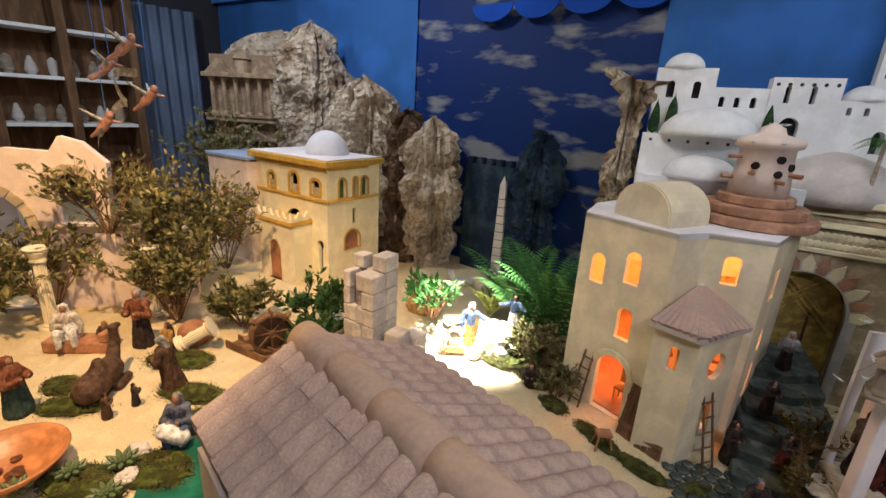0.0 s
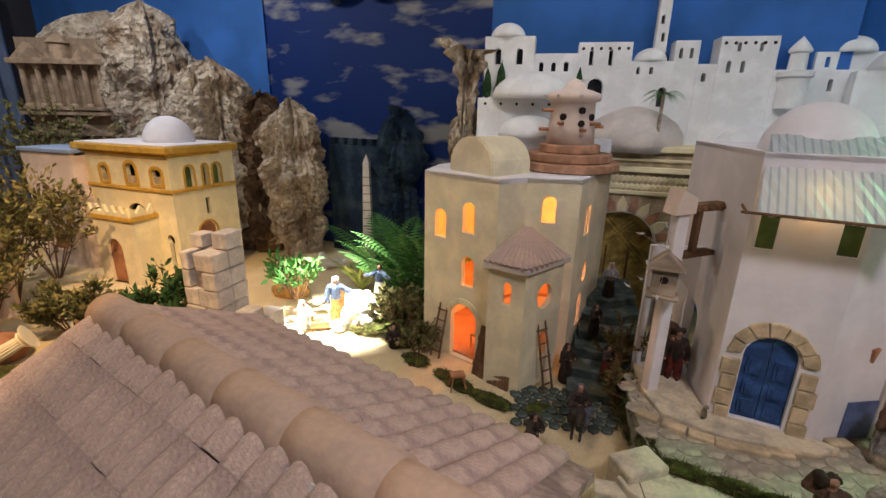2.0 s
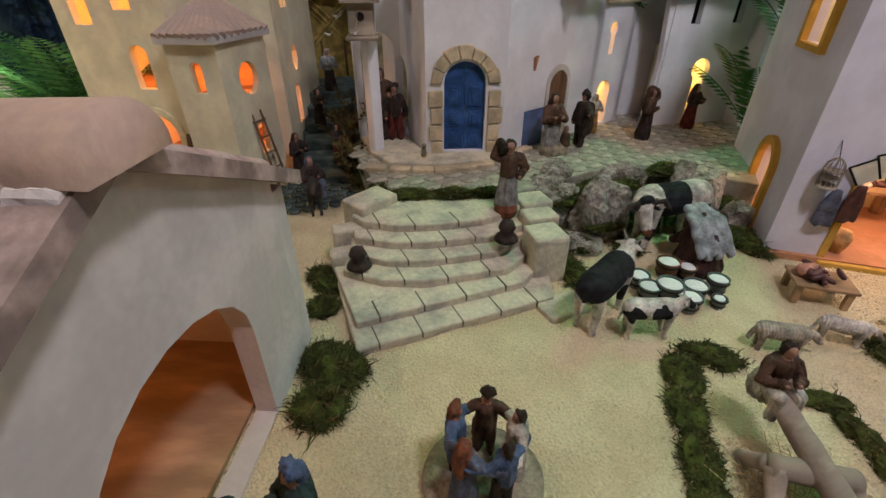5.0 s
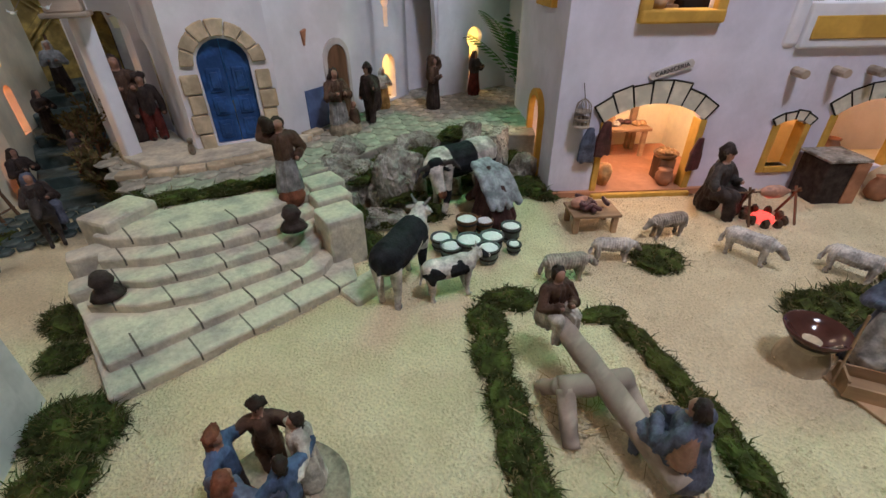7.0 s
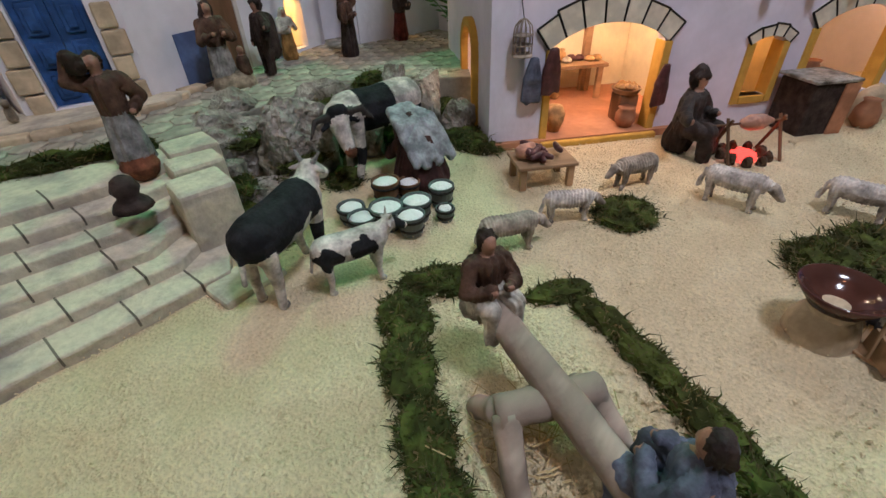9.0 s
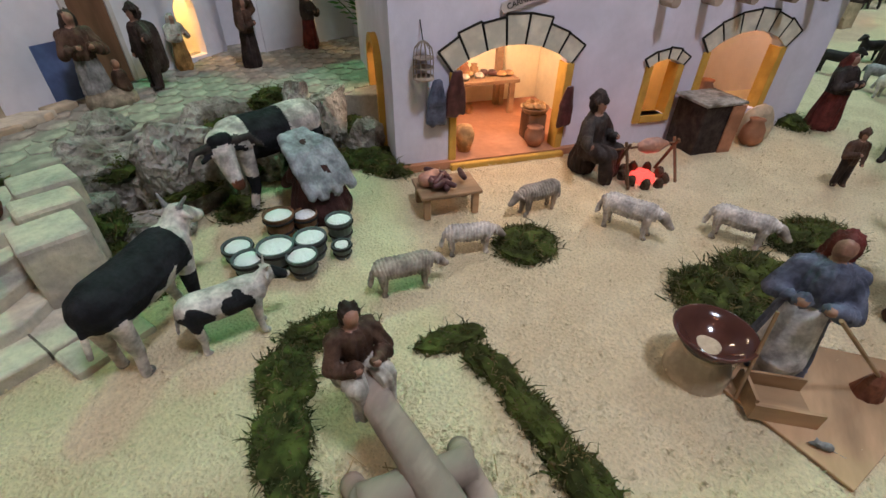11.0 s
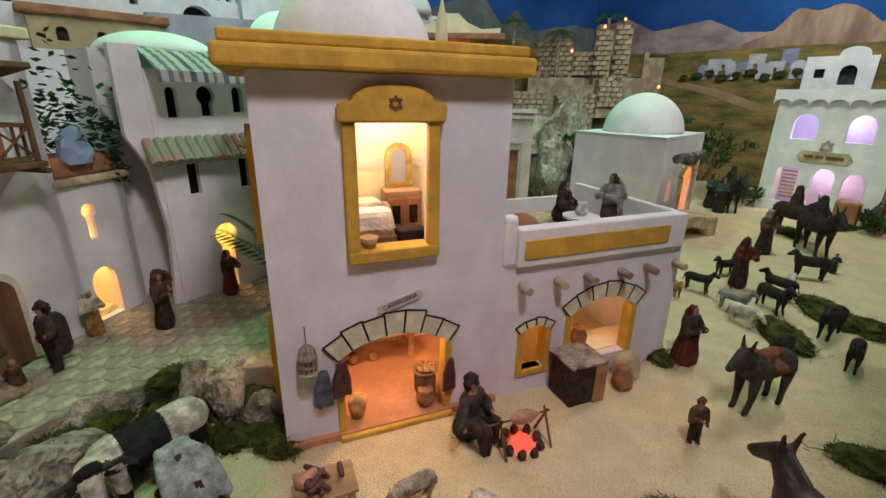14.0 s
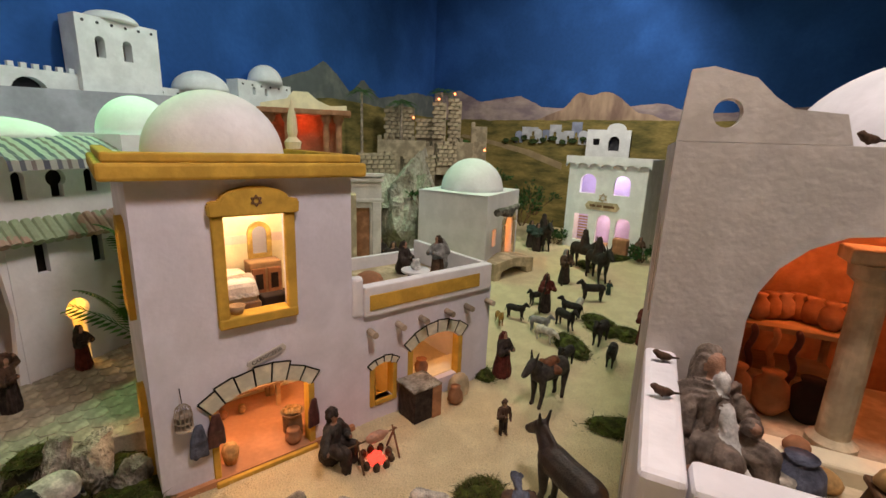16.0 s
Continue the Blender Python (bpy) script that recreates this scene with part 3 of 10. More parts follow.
for k in range(7):
    bm = mesh()
    a0, a1, dd = math.pi * k / 7 + 0.015, math.pi * (k + 1) / 7 - 0.015, 0.03 * (1 + 0.12 * math.sin(5 * k))
    arc_pts = [(0.0965 + (0.0565 + e) * math.cos(a), 0.293 + (0.055 + e) * math.sin(a)) for a, e in ((a0, 0), ((a0 + a1) / 2, 0), (a1, 0), (a1, dd), ((a0 + a1) / 2, dd), (a0, dd))]
    add_panel(bm, arc_pts, (), 0.011, -0.009)
    bmesh.ops.bevel(bm, geom=[e for e in bm.edges if e.calc_face_angle(0) > 0.6], offset=0.002, segments=1, affect="EDGES")
    part("arch_stone", bm, SANDSTONE, w2, m=wall1)
for k in range(4):
    for x0 in (0.008, 0.155):
        w = 0.03 + 0.006 * ((k + (x0 > 0.1)) % 2)
        xa = x0 + (0.034 - w if x0 < 0.1 else 0)
        part("jamb_stone", box(xa, xa + w, -0.009, 0.002, STREET + 0.042 * k, STREET + 0.042 * k + 0.039, 0.003), SANDSTONE, w2, m=wall1)
for x0, x1, sgn in ((0.046, 0.096, 1), (0.0975, 0.147, -1)):
    leaf = [(x, z) for x, z in arched(0.046, 0.147, STREET + 0.013, 0.341, 0.05, 20) if x0 - 1e-4 <= x <= x1 + 1e-4]
    if sgn == 1:
        leaf = [(x0, STREET + 0.013), (x1, STREET + 0.013), (x1, 0.34)] + [p for p in leaf if p[1] > 0.2 and p[0] < x1 - 1e-3]
    else:
        leaf = [(x0, STREET + 0.013), (x1, STREET + 0.013)] + [p for p in leaf if p[1] > 0.2 and p[0] > x0 + 1e-3] + [(x0, 0.34)]
    ob = part("door_leaf", panel(leaf, (), 0.006, 0.012), BLUED, w2, "blue painted door leaf", m=wall1)
    bm = mesh()
    for z0, z1 in ((0.135, 0.175), (0.185, 0.225), (0.235, 0.285)):
        add_box(bm, x0 + 0.01, x1 - 0.01, 0.008, 0.013, z0, z1, 0.003)
        add_box(bm, x0 + 0.017, x1 - 0.017, 0.004, 0.009, z0 + 0.008, z1 - 0.008, 0.002)
    part("door_panel", bm, BLUED, ob)
part("shutter", panel(arched(0.01, 0.054, 0.538, 0.63, 0.012), (), 0.006, 0.008), GREENP, w2, "dull green window shutter", m=wall1)
part("shutter", panel(rect(0.153, 0.192, 0.543, 0.612), (), 0.006, 0.008), GREENP, w2, "dull green window shutter", m=wall1)
# niche with dark door, blue dado
part("niche_surround", panel(arched(0.155, 0.25, STREET, 0.315, 0.047), [niche], 0.008, -0.006), GREYW, w2, "grey arched niche frame", m=wall2)
part("niche_door", panel(niche, (), 0.004, -0.003), WOOD, w2, "dark brown wooden door", m=wall2)
part("dado", box(0.078, 0.157, -0.003, 0.0, STREET, 0.21), BLUEP, w2, "faded blue painted dado", m=wall2)
part("shard", panel([(0.094, 0.34), (0.108, 0.345), (0.098, 0.31)], (), 0.008, -0.007), TERRA, w2, "reddish pointed wall tile", m=wall2)
# lamp room behind the glowing door
bm = box(0.36, 0.525, 0.021, 0.16, 0.1, 0.44)
bmesh.ops.reverse_faces(bm, faces=bm.faces[:])
bmesh.ops.delete(bm, geom=[f for f in bm.faces if abs(f.calc_center_median().y - 0.021) < 1e-3], context="FACES")
part("lamp_room", bm, CREAM2, w2, m=wall2)
wm2 = along(P2, P3)
bulb("door_lamp", world_of(wm2, 0.44, 0.09, 0.27), 0.85, (1.0, 0.5, 0.13))
# awning: striped cloth over a bowed frame
AWN = bpy.data.materials.new("striped_cloth")
AWN.use_nodes = True
nt = AWN.node_tree
tx = nt.nodes.new("ShaderNodeTexCoord")
wv = nt.nodes.new("ShaderNodeTexWave")
wv.inputs["Scale"].default_value, wv.inputs["Distortion"].default_value = 22.0, 0.25
rp = nt.nodes.new("ShaderNodeValToRGB")
rp.color_ramp.elements[0].position, rp.color_ramp.elements[1].position = 0.1, 0.3
rp.color_ramp.elements[0].color, rp.color_ramp.elements[1].color = (0.56, 0.63, 0.7, 1), (0.78, 0.83, 0.86, 1)
nt.links.new(tx.outputs["Object"], wv.inputs["Vector"])
nt.links.new(wv.outputs["Fac"], rp.inputs["Fac"])
nt.links.new(rp.outputs["Color"], nt.nodes["Principled BSDF"].inputs["Base Color"])
nt.nodes["Principled BSDF"].inputs["Roughness"].default_value = 0.35
nt.nodes["Principled BSDF"].inputs["Transmission Weight"].default_value = 0.0


def cloth(x0, x1, top, low, sag, n=24, k=10, th=0.004, flare=0.0, wob=0.002):
    """A hanging cloth from (y, z) top to low, between x0 and x1."""
    bm = mesh()
    rows = []
    for i in range(n + 1):
        x = x0 + (x1 - x0) * i / n
        col = []
        for j in range(k + 1):
            t = j / k
            xx = (x0 + x1) / 2 + (x - (x0 + x1) / 2) * (1 + flare * t)
            y = top[0] + (low[0] - top[0]) * t
            z = top[1] + (low[1] - top[1]) * t - sag * math.sin(math.pi * t) + wob * math.sin(9 * i + 3 * j)
            col.append(bm.verts.new((xx, y, z)))
        rows.append(col)
    for i in range(n):
        for j in range(k):
            bm.faces.new((rows[i][j], rows[i][j + 1], rows[i + 1][j + 1], rows[i + 1][j]))
    bmesh.ops.solidify(bm, geom=bm.faces[:], thickness=th)
    return bm


part("awning", cloth(0.015, 0.25, (0.1, 0.775), (-0.1, 0.628), -0.012, flare=0.16), AWN, w2, "pale striped cloth awning", m=wall1)
bm = mesh()
add_rod(bm, (-0.03, -0.1, 0.632), (0.265, -0.1, 0.630), 0.003)
for x in (-0.02, 0.25):
    add_rod(bm, (x, 0.0, 0.63), (x, -0.1, 0.631), 0.003)
part("awning_rod", bm, WOOD, w2, "thin awning rod", m=wall1)
bulb("awning_lamp", world_of(along(P1, P2), 0.105, -0.03, 0.645), 0.12, (1.0, 0.55, 0.2), 0.01)
# mashrabiya balcony
bal = wall2 @ pose(0.165, 0, 0)
bm = mesh()
add_box(bm, -0.01, 0.15, -0.075, 0.0, 0.508, 0.52, 0.002)
for x in (0.0, 0.135):
    add_rod(bm, (x, -0.09, 0.503), (x, 0, 0.503), 0.006)
part("balcony_floor", bm, WOOD, w2, "dark wooden balcony floor", m=bal)
bm = mesh()
for x in (0.002, 0.07, 0.138):
    add_box(bm, x - 0.004, x + 0.004, -0.07, -0.062, 0.52, 0.665, 0.001)
for z in (0.525, 0.585):
    add_box(bm, 0.0, 0.14, -0.069, -0.063, z, z + 0.006)
for xa in (0.006, 0.075):
    add_rod(bm, (xa, -0.066, 0.53), (xa + 0.06, -0.066, 0.584), 0.0025)
    add_rod(bm, (xa + 0.06, -0.066, 0.53), (xa, -0.066, 0.584), 0.0025)
for x in (0.002, 0.138):
    for y in (-0.045, -0.022):
        add_rod(bm, (x, y, 0.52), (x, y, 0.585), 0.003)
    add_box(bm, x - 0.003, x + 0.003, -0.066, 0, 0.582, 0.59)
part("balcony_rail", bm, WOOD, w2, "dark crossed wooden balcony rail", m=bal)
part("balcony_back", box(0.01, 0.13, -0.004, 0.004, 0.525, 0.66), TERRA, w2, "brown lattice screen", m=bal)
bm = mesh()
add_box(bm, -0.012, 0.155, -0.09, 0.0, 0.0, 0.012, 0.003, m=pose(0, 0, 0.668, -12))
part("balcony_roof", bm, WOOD, w2, "dark balcony roof boards", m=bal)
# porch: post, lintels
bm = box(-0.016, 0.016, -0.016, 0.016, 0.1, 0.6, 0.004)
rough_up(bm, 0.003, 30, 4)
porch = I2 @ pose(0.612, 1.075, 0, 0, 0, 15)
part("porch_post", bm, WHITE, w2, "white plaster porch post", m=porch)
pm = along((0.612, 1.075), (0.74, 1.15))
bm = mesh()
add_box(bm, 0.0, 0.135, -0.012, 0.014, 0.592, 0.612, 0.003)
for k in range(6):
    add_rod(bm, (0.008 + 0.024 * k, -0.02, 0.602), (0.008 + 0.024 * k, 0.02, 0.602), 0.006, n=8)
add_box(bm, 0.055, 0.069, -0.006, 0.008, 0.49, 0.592)
add_box(bm, 0.02, 0.13, -0.012, 0.018, 0.478, 0.491, 0.003)
part("porch_lintel", bm, WOOD, w2, "dark wooden porch lintel", m=I2 @ pm)
part("porch_wall", panel(rect(0.0, 0.14, STREET, 0.478), [arched(0.02, 0.115, STREET + 0.01, 0.39, 0.045)], 0.012, 0.0), WHITE, w2, m=I2 @ along((0.60, 1.19), (0.74, 1.2)))
part("porch_cap", panel([(-0.03, 0.59), (0.02, 0.595), (0.02, 0.63), (-0.02, 0.65)], (), 0.05, -0.025), PINKW, w2, m=porch)

# ---- white tower house with tiled ledge ----
Q0, Q1 = (1.462, 0.962), (1.76, 0.905)
w3 = thing("white_house", "white plaster house with striped awning and tiled ledge", "house", along(Q0, Q1))
w3holes = [arched(0.038, 0.066, 0.59, 0.662, 0.012), keyhole(0.135, 0.592, 0.03, 0.642, 0.024), arched(0.205, 0.235, 0.6, 0.665, 0.012), arched(0.06, 0.09, 0.395, 0.485, 0.014), arched(0.2, 0.23, 0.395, 0.485, 0.014), keyhole(0.138, STREET, 0.036, 0.272, 0.031)]
part("wall", panel([(-0.0, 0), (0.32, 0), (0.32, 0.7), (0.0, 0.7)], w3holes, 0.02), WHITE, w3)
# near-black boxes behind the upper windows stand in for unlit depth
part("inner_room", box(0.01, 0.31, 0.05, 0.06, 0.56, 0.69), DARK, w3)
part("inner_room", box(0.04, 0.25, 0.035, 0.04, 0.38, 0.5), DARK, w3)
bm = box(0.06, 0.21, 0.021, 0.13, 0.1, 0.33)
bmesh.ops.reverse_faces(bm, faces=bm.faces[:])
bmesh.ops.delete(bm, geom=[f for f in bm.faces if abs(f.calc_center_median().y - 0.021) < 1e-3], context="FACES")
part("lamp_room", bm, CREAM2, w3)
bulb("door_lamp", world_of(along(Q0, Q1), 0.138, 0.09, 0.24), 0.7, (1.0, 0.55, 0.18))
# flared buttress to the side
bm = mesh()
pts = [(-0.045, 0.0), (0.0, 0.0), (0.0, 0.75), (-0.06, 0.75), (-0.06, 0.55), (-0.02, 0.47), (-0.005, 0.3), (-0.02, 0.1)]
add_panel(bm, pts, (), 0.02, 0.004)
part("buttress", bm, WHITE, w3)
part("back_wall", box(-0.06, 0.32, 0.135, 0.3, 0.0, 0.745), WHITE, w3)
bm = mesh()
for k in range(15):
    x = -0.02 + 0.024 * k
    add_rod(bm, (x, -0.045, 0.488), (x, 0.002, 0.54), 0.013, 0.011, 8)
part("tile_ledge", bm, mat("faded_tiles", (0.42, 0.3, 0.24), 0.85, 0.25, 14, 0.4, 90, second=(0.3, 0.38, 0.26), mix=(0.5, 0.52)), w3, "faded red and green ledge tiles")
STRIPE = bpy.data.materials.new("coloured_stripe_cloth")
STRIPE.use_nodes = True
nt = STRIPE.node_tree
tx, sx = nt.nodes.new("ShaderNodeTexCoord"), nt.nodes.new("ShaderNodeSeparateXYZ")
ma = nt.nodes.new("ShaderNodeMath")
ma.operation, ma.inputs[1].default_value = "MULTIPLY", 13.0
fr = nt.nodes.new("ShaderNodeMath")
fr.operation = "FRACT"
rp = nt.nodes.new("ShaderNodeValToRGB")
rp.color_ramp.interpolation = "CONSTANT"
cols = ((0.0, (0.7, 0.72, 0.7)), (0.2, (0.25, 0.27, 0.33)), (0.34, (0.68, 0.7, 0.68)), (0.5, (0.35, 0.3, 0.3)), (0.62, (0.7, 0.7, 0.66)), (0.82, (0.2, 0.22, 0.3)))
rp.color_ramp.elements[0].color, rp.color_ramp.elements[1].color = (*cols[0][1], 1), (*cols[5][1], 1)
rp.color_ramp.elements[1].position = cols[5][0]
for pos, c in cols[1:5]:
    rp.color_ramp.elements.new(pos).color = (*c, 1)
nt.links.new(tx.outputs["Object"], sx.inputs[0])
nt.links.new(sx.outputs[0], ma.inputs[0])
nt.links.new(ma.outputs[0], fr.inputs[0])
nt.links.new(fr.outputs[0], rp.inputs["Fac"])
nt.links.new(rp.outputs[0], nt.nodes["Principled BSDF"].inputs["Base Color"])
nt.nodes["Principled BSDF"].inputs["Roughness"].default_value = 0.8
part("awning", cloth(-0.0, 0.3, (0.05, 0.752), (-0.09, 0.695), -0.006, flare=0.05), STRIPE, w3, "striped grey, white and brown cloth awning")
part("awning_fringe", cloth(-0.008, 0.308, (-0.09, 0.695), (-0.094, 0.672), 0.0), STRIPE, w3, "striped awning fringe")
part("dome", lathe(dome_profile(0.14, 0.055, 8), 32), WHITE, w3, m=pose(0.1, 0.16, 0.742), smooth=True)
part("dome", lathe(dome_profile(0.11, 0.12, 10), 32), WHITE, w3, m=pose(0.42, 0.06, 0.76), smooth=True)
part("dome_block", box(0.28, 0.6, -0.06, 0.25, 0.1, 0.76), WHITE, w3)

# ---- carved gate with an ogee dome ----
GA, GB = (0.47, 1.80), (0.97, 1.70)
gate = thing("carved_gate", "carved arched gate with gold lattice and ogee dome", "gate", along(GA, GB))
hole = arched(0.06, 0.33, 0.0, 0.45, 0.14)
part("wall", panel(rect(0.0, 0.5, 0, 0.70), [hole], 0.05), SANDSTONE, gate)
for k in range(13):
    a0, a1 = math.pi * k / 13 + 0.02, math.pi * (k + 1) / 13 - 0.02
    am = (a0 + a1) / 2
    tooth = [(0.195 + (0.145 + e) * math.cos(a), 0.305 + (0.15 + e) * math.sin(a)) for a, e in ((a0, 0), (a1, 0), (a1, 0.03), (am, 0.06), (a0, 0.03))]
    part("arch_tooth", panel(tooth, (), 0.01, -0.01), BRICKM if k % 2 else CREAM2, gate)
part("arch_band", panel(arched(0.03, 0.36, 0.0, 0.475, 0.17, 20), [arched(0.06, 0.33, 0.001, 0.45, 0.14, 20)], 0.008, -0.007), GREYW, gate)
bm = mesh()
for z0, z1, o in ((0.52, 0.535, 0.014), (0.605, 0.625, 0.02), (0.645, 0.655, 0.014), (0.68, 0.70, 0.024)):
    add_box(bm, -0.005, 0.505, -o, 0.0, z0, z1, 0.003)
part("moulding", bm, CREAM2, gate)
bm = mesh()
rnd = random.Random(5)
for k in range(26):
    for z in (0.55, 0.58):
        add_lathe(bm, [(0.012, 0), (0.008, 0.004), (0.0001, 0.005)], 8, pose(0.015 + 0.0185 * k, -0.0, z, 90))
part("carved_frieze", bm, CREAM2, gate, "carved relief frieze")
bm = mesh()
for k in range(-12, 20):
    x = 0.06 + 0.022 * k
    add_rod(bm, (x, 0.03, 0.25), (x + 0.22, 0.03, 0.47), 0.003, n=5)
    add_rod(bm, (x + 0.22, 0.034, 0.25), (x, 0.034, 0.47), 0.003, n=5)
bmesh.ops.delete(bm, geom=[v for v in bm.verts if not (0.06 < v.co.x < 0.33)], context="VERTS")
part("lattice", bm, GOLD, gate, "gold lattice")
part("gold_door", panel(arched(0.062, 0.328, 0.0, 0.448, 0.138), (), 0.006, 0.042), GOLD, gate, "gold door panel")
for k in range(3):
    part("door_rib", box(0.07 + 0.085 * k, 0.078 + 0.085 * k, 0.036, 0.0415, 0.0, 0.3, 0.001), WOOD, gate)
part("gate_back", box(0.05, 0.35, 0.09, 0.1, 0, 0.48), DARK, gate)
prof = [(0.135, 0.0), (0.14, 0.03), (0.135, 0.07), (0.115, 0.105), (0.08, 0.135), (0.04, 0.155), (0.012, 0.165), (0.012, 0.17), (0.016, 0.178), (0.0001, 0.19)]
part("dome", lathe([(r * 1.34, z * 1.02) for r, z in prof], 40), GREYW, gate, "pale grey ogee dome", m=pose(0.2, 0.13, 0.675), smooth=True)
part("stage", box(-0.02, 0.52, 0.0, 0.28, 0.69, 0.702), CREAM2, gate)

# steps beside the gate, their stone coloured dark for shade
for k in range(6):
    st = slab([(0.42 + 0.02 * k, 1.17 + 0.07 * k), (0.60, 1.13 + 0.075 * k), (0.70, 1.18 + 0.075 * k), (0.72, 1.75), (0.50, 1.75)], 0.0, 0.03 * (k + 1), 0.004)
    rough_up(st, 0.003, 25, k)
    ob = part("stone_step", st, SHADEPAVE)
    tagged(ob, "worn stone step beside the gate, coloured dark for shade", "step", "gate steps", "structure")

# ---- tiled roof house ----
# roof bed in a darker tone than the tiles laid on it
TILEGAP = mat("darker_roof_bed", (0.42, 0.32, 0.28), 0.95, 0.4, 20, 0.5, 90)
RO, RU = Vector((0.0155, 0.4006, 0)), Vector((0.887, -0.462, 0)).normalized()
RM = along(RO, RO + RU)
PEAK, SLOPE = 0.440, 0.47
U0, U1, N_NEAR, N_FAR = -0.64, 0.228, -0.228, 0.30
rh = thing("roof_house", "grey-white plaster house with weathered ribbed tile roof", "house", RM)
part("gable_wall", panel([(-0.205, -0.01), (0.25, -0.01), (0.25, PEAK - SLOPE * 0.25 - 0.022), (0.0, PEAK - 0.025), (-0.205, PEAK - SLOPE * 0.205 - 0.022)], [arched(-0.13, 0.125, 0.005, 0.25, 0.09)], 0.03), GREYW, rh, m=pose(0.176, 0, 0, 0, 0, 90) @ pose(0, -0.03, 0))
part("gable_wall", panel([(-0.205, -0.01), (0.25, -0.01), (0.25, PEAK - SLOPE * 0.25 - 0.022), (0.0, PEAK - 0.025), (-0.205, PEAK - SLOPE * 0.205 - 0.022)], [], 0.03), GREYW, rh, m=pose(-0.58, 0, 0, 0, 0, 90))
part("wall", box(-0.58, 0.206, -0.235, -0.205, -0.01, 0.305), GREYW, rh)
part("wall", box(-0.58, 0.206, 0.25, 0.28, -0.01, 0.28), GREYW, rh)
part("floor", box(-0.57, 0.17, -0.2, 0.25, 0.0, 0.01), WOODL, rh)
bulb("roof_house_lamp", world_of(RM, -0.05, 0.0, 0.3), 0.85, (1.0, 0.36, 0.1))
slope_len = math.hypot(1, SLOPE)


def roof_plate(n0, n1, th=0.02):
    sg = 1 if n1 > 0 else -1
    bm = mesh()
    pts = [(U0, 0), (U1, 0), (U1, n1), (U0, n1)]
    top = [bm.verts.new((u, n, PEAK - SLOPE * abs(n) - 0.006)) for u, n in pts]
    low = [bm.verts.new((u, n, PEAK - SLOPE * abs(n) - 0.006 - th)) for u, n in pts]
    bm.faces.new(top), bm.faces.new(reversed(low))
    for k in range(4):
        bm.faces.new((top[k], low[k], low[(k + 1) % 4], top[(k + 1) % 4]))
    bmesh.ops.recalc_face_normals(bm, faces=bm.faces[:])
    return bm


part("roof_plate", roof_plate(0, N_NEAR), TILEGAP, rh)
part("roof_plate", roof_plate(0, N_FAR), TILEGAP, rh)


def cover_tile(r0, r1, length, seed):
    """A half-round tile lying along +y, from the top end at y 0 to the lower end, with a thick lip."""
    bm = mesh()
    n, k = 9, 5
    rows = []
    for j in range(k + 1):
        t = j / k
        r = r0 + (r1 - r0) * t
        rows.append([bm.verts.new((r * math.cos(math.pi * i / n), length * t, r * 0.6 * math.sin(math.pi * i / n) + 0.001 * t)) for i in range(n + 1)])
    for a, b in zip(rows, rows[1:]):
        for i in range(n):
            bm.faces.new((a[i], a[i + 1], b[i + 1], b[i]))
    edge = [bm.verts.new(v.co) for v in rows[-1]]
    lip = [bm.verts.new((v.co.x * 0.93, v.co.y - 0.0015, v.co.z - 0.004)) for v in rows[-1]]
    for i in range(n):
        bm.faces.new((edge[i], edge[i + 1], lip[i + 1], lip[i]))
    off = seed * 3.7
    for v in bm.verts:
        v.co.z += 0.0012 * noise.noise(Vector((v.co.x * 40 + off, v.co.y * 40, off)))
        v.co.x += 0.0008 * noise.noise(Vector((v.co.y * 30, v.co.z * 40 + off, off)))
    bmesh.ops.recalc_face_normals(bm, faces=bm.faces[:])
    me = bpy.data.meshes.new("cover_tile")
    bm.to_mesh(me)
    bm.free()
    me.materials.append(ROOFT)
    me.polygons.foreach_set("use_smooth", [True] * len(me.polygons))
    return me


ROOFT = mat("roof_tile_plaster", (0.6, 0.46, 0.39), 0.9, 0.4, 20, 1.0, 170, second=(0.47, 0.35, 0.31), by_object=0.09)
ridge_len = U1 - U0
PITCH_TILE = 0.0435
tile_meshes = {}
rnd = random.Random(11)
for sg, reach in ((-1, -N_NEAR), (1, N_FAR)):
    L = reach * slope_len
    rows_n = 4 if sg > 0 else 3
    tl = L / rows_n
    key = sg
    tile_meshes[key] = [cover_tile(0.0216, 0.022, tl * 0.995, s) for s in range(5)]
    cols = int(ridge_len / PITCH_TILE)
    for c in range(cols):
        u = U0 + PITCH_TILE * (c + 0.55)
        for r in range(rows_n):
            ob = new("roof_tile", rnd.choice(tile_meshes[key]))
            ob.parent = rh
            frame_m = Matrix.Translation((u, 0, PEAK - 0.003)) @ pose(0, 0, 0, 0, 0, 0 if sg > 0 else 180) @ pose(0, 0, 0, -math.degrees(math.atan(SLOPE)), 0, 0)
            ob.matrix_basis = frame_m @ pose(rnd.uniform(-0.001, 0.001), tl * r + rnd.uniform(-0.0008, 0.0012), -0.003 + rnd.uniform(0, 0.0006), 0, 0, rnd.uniform(-0.35, 0.35))
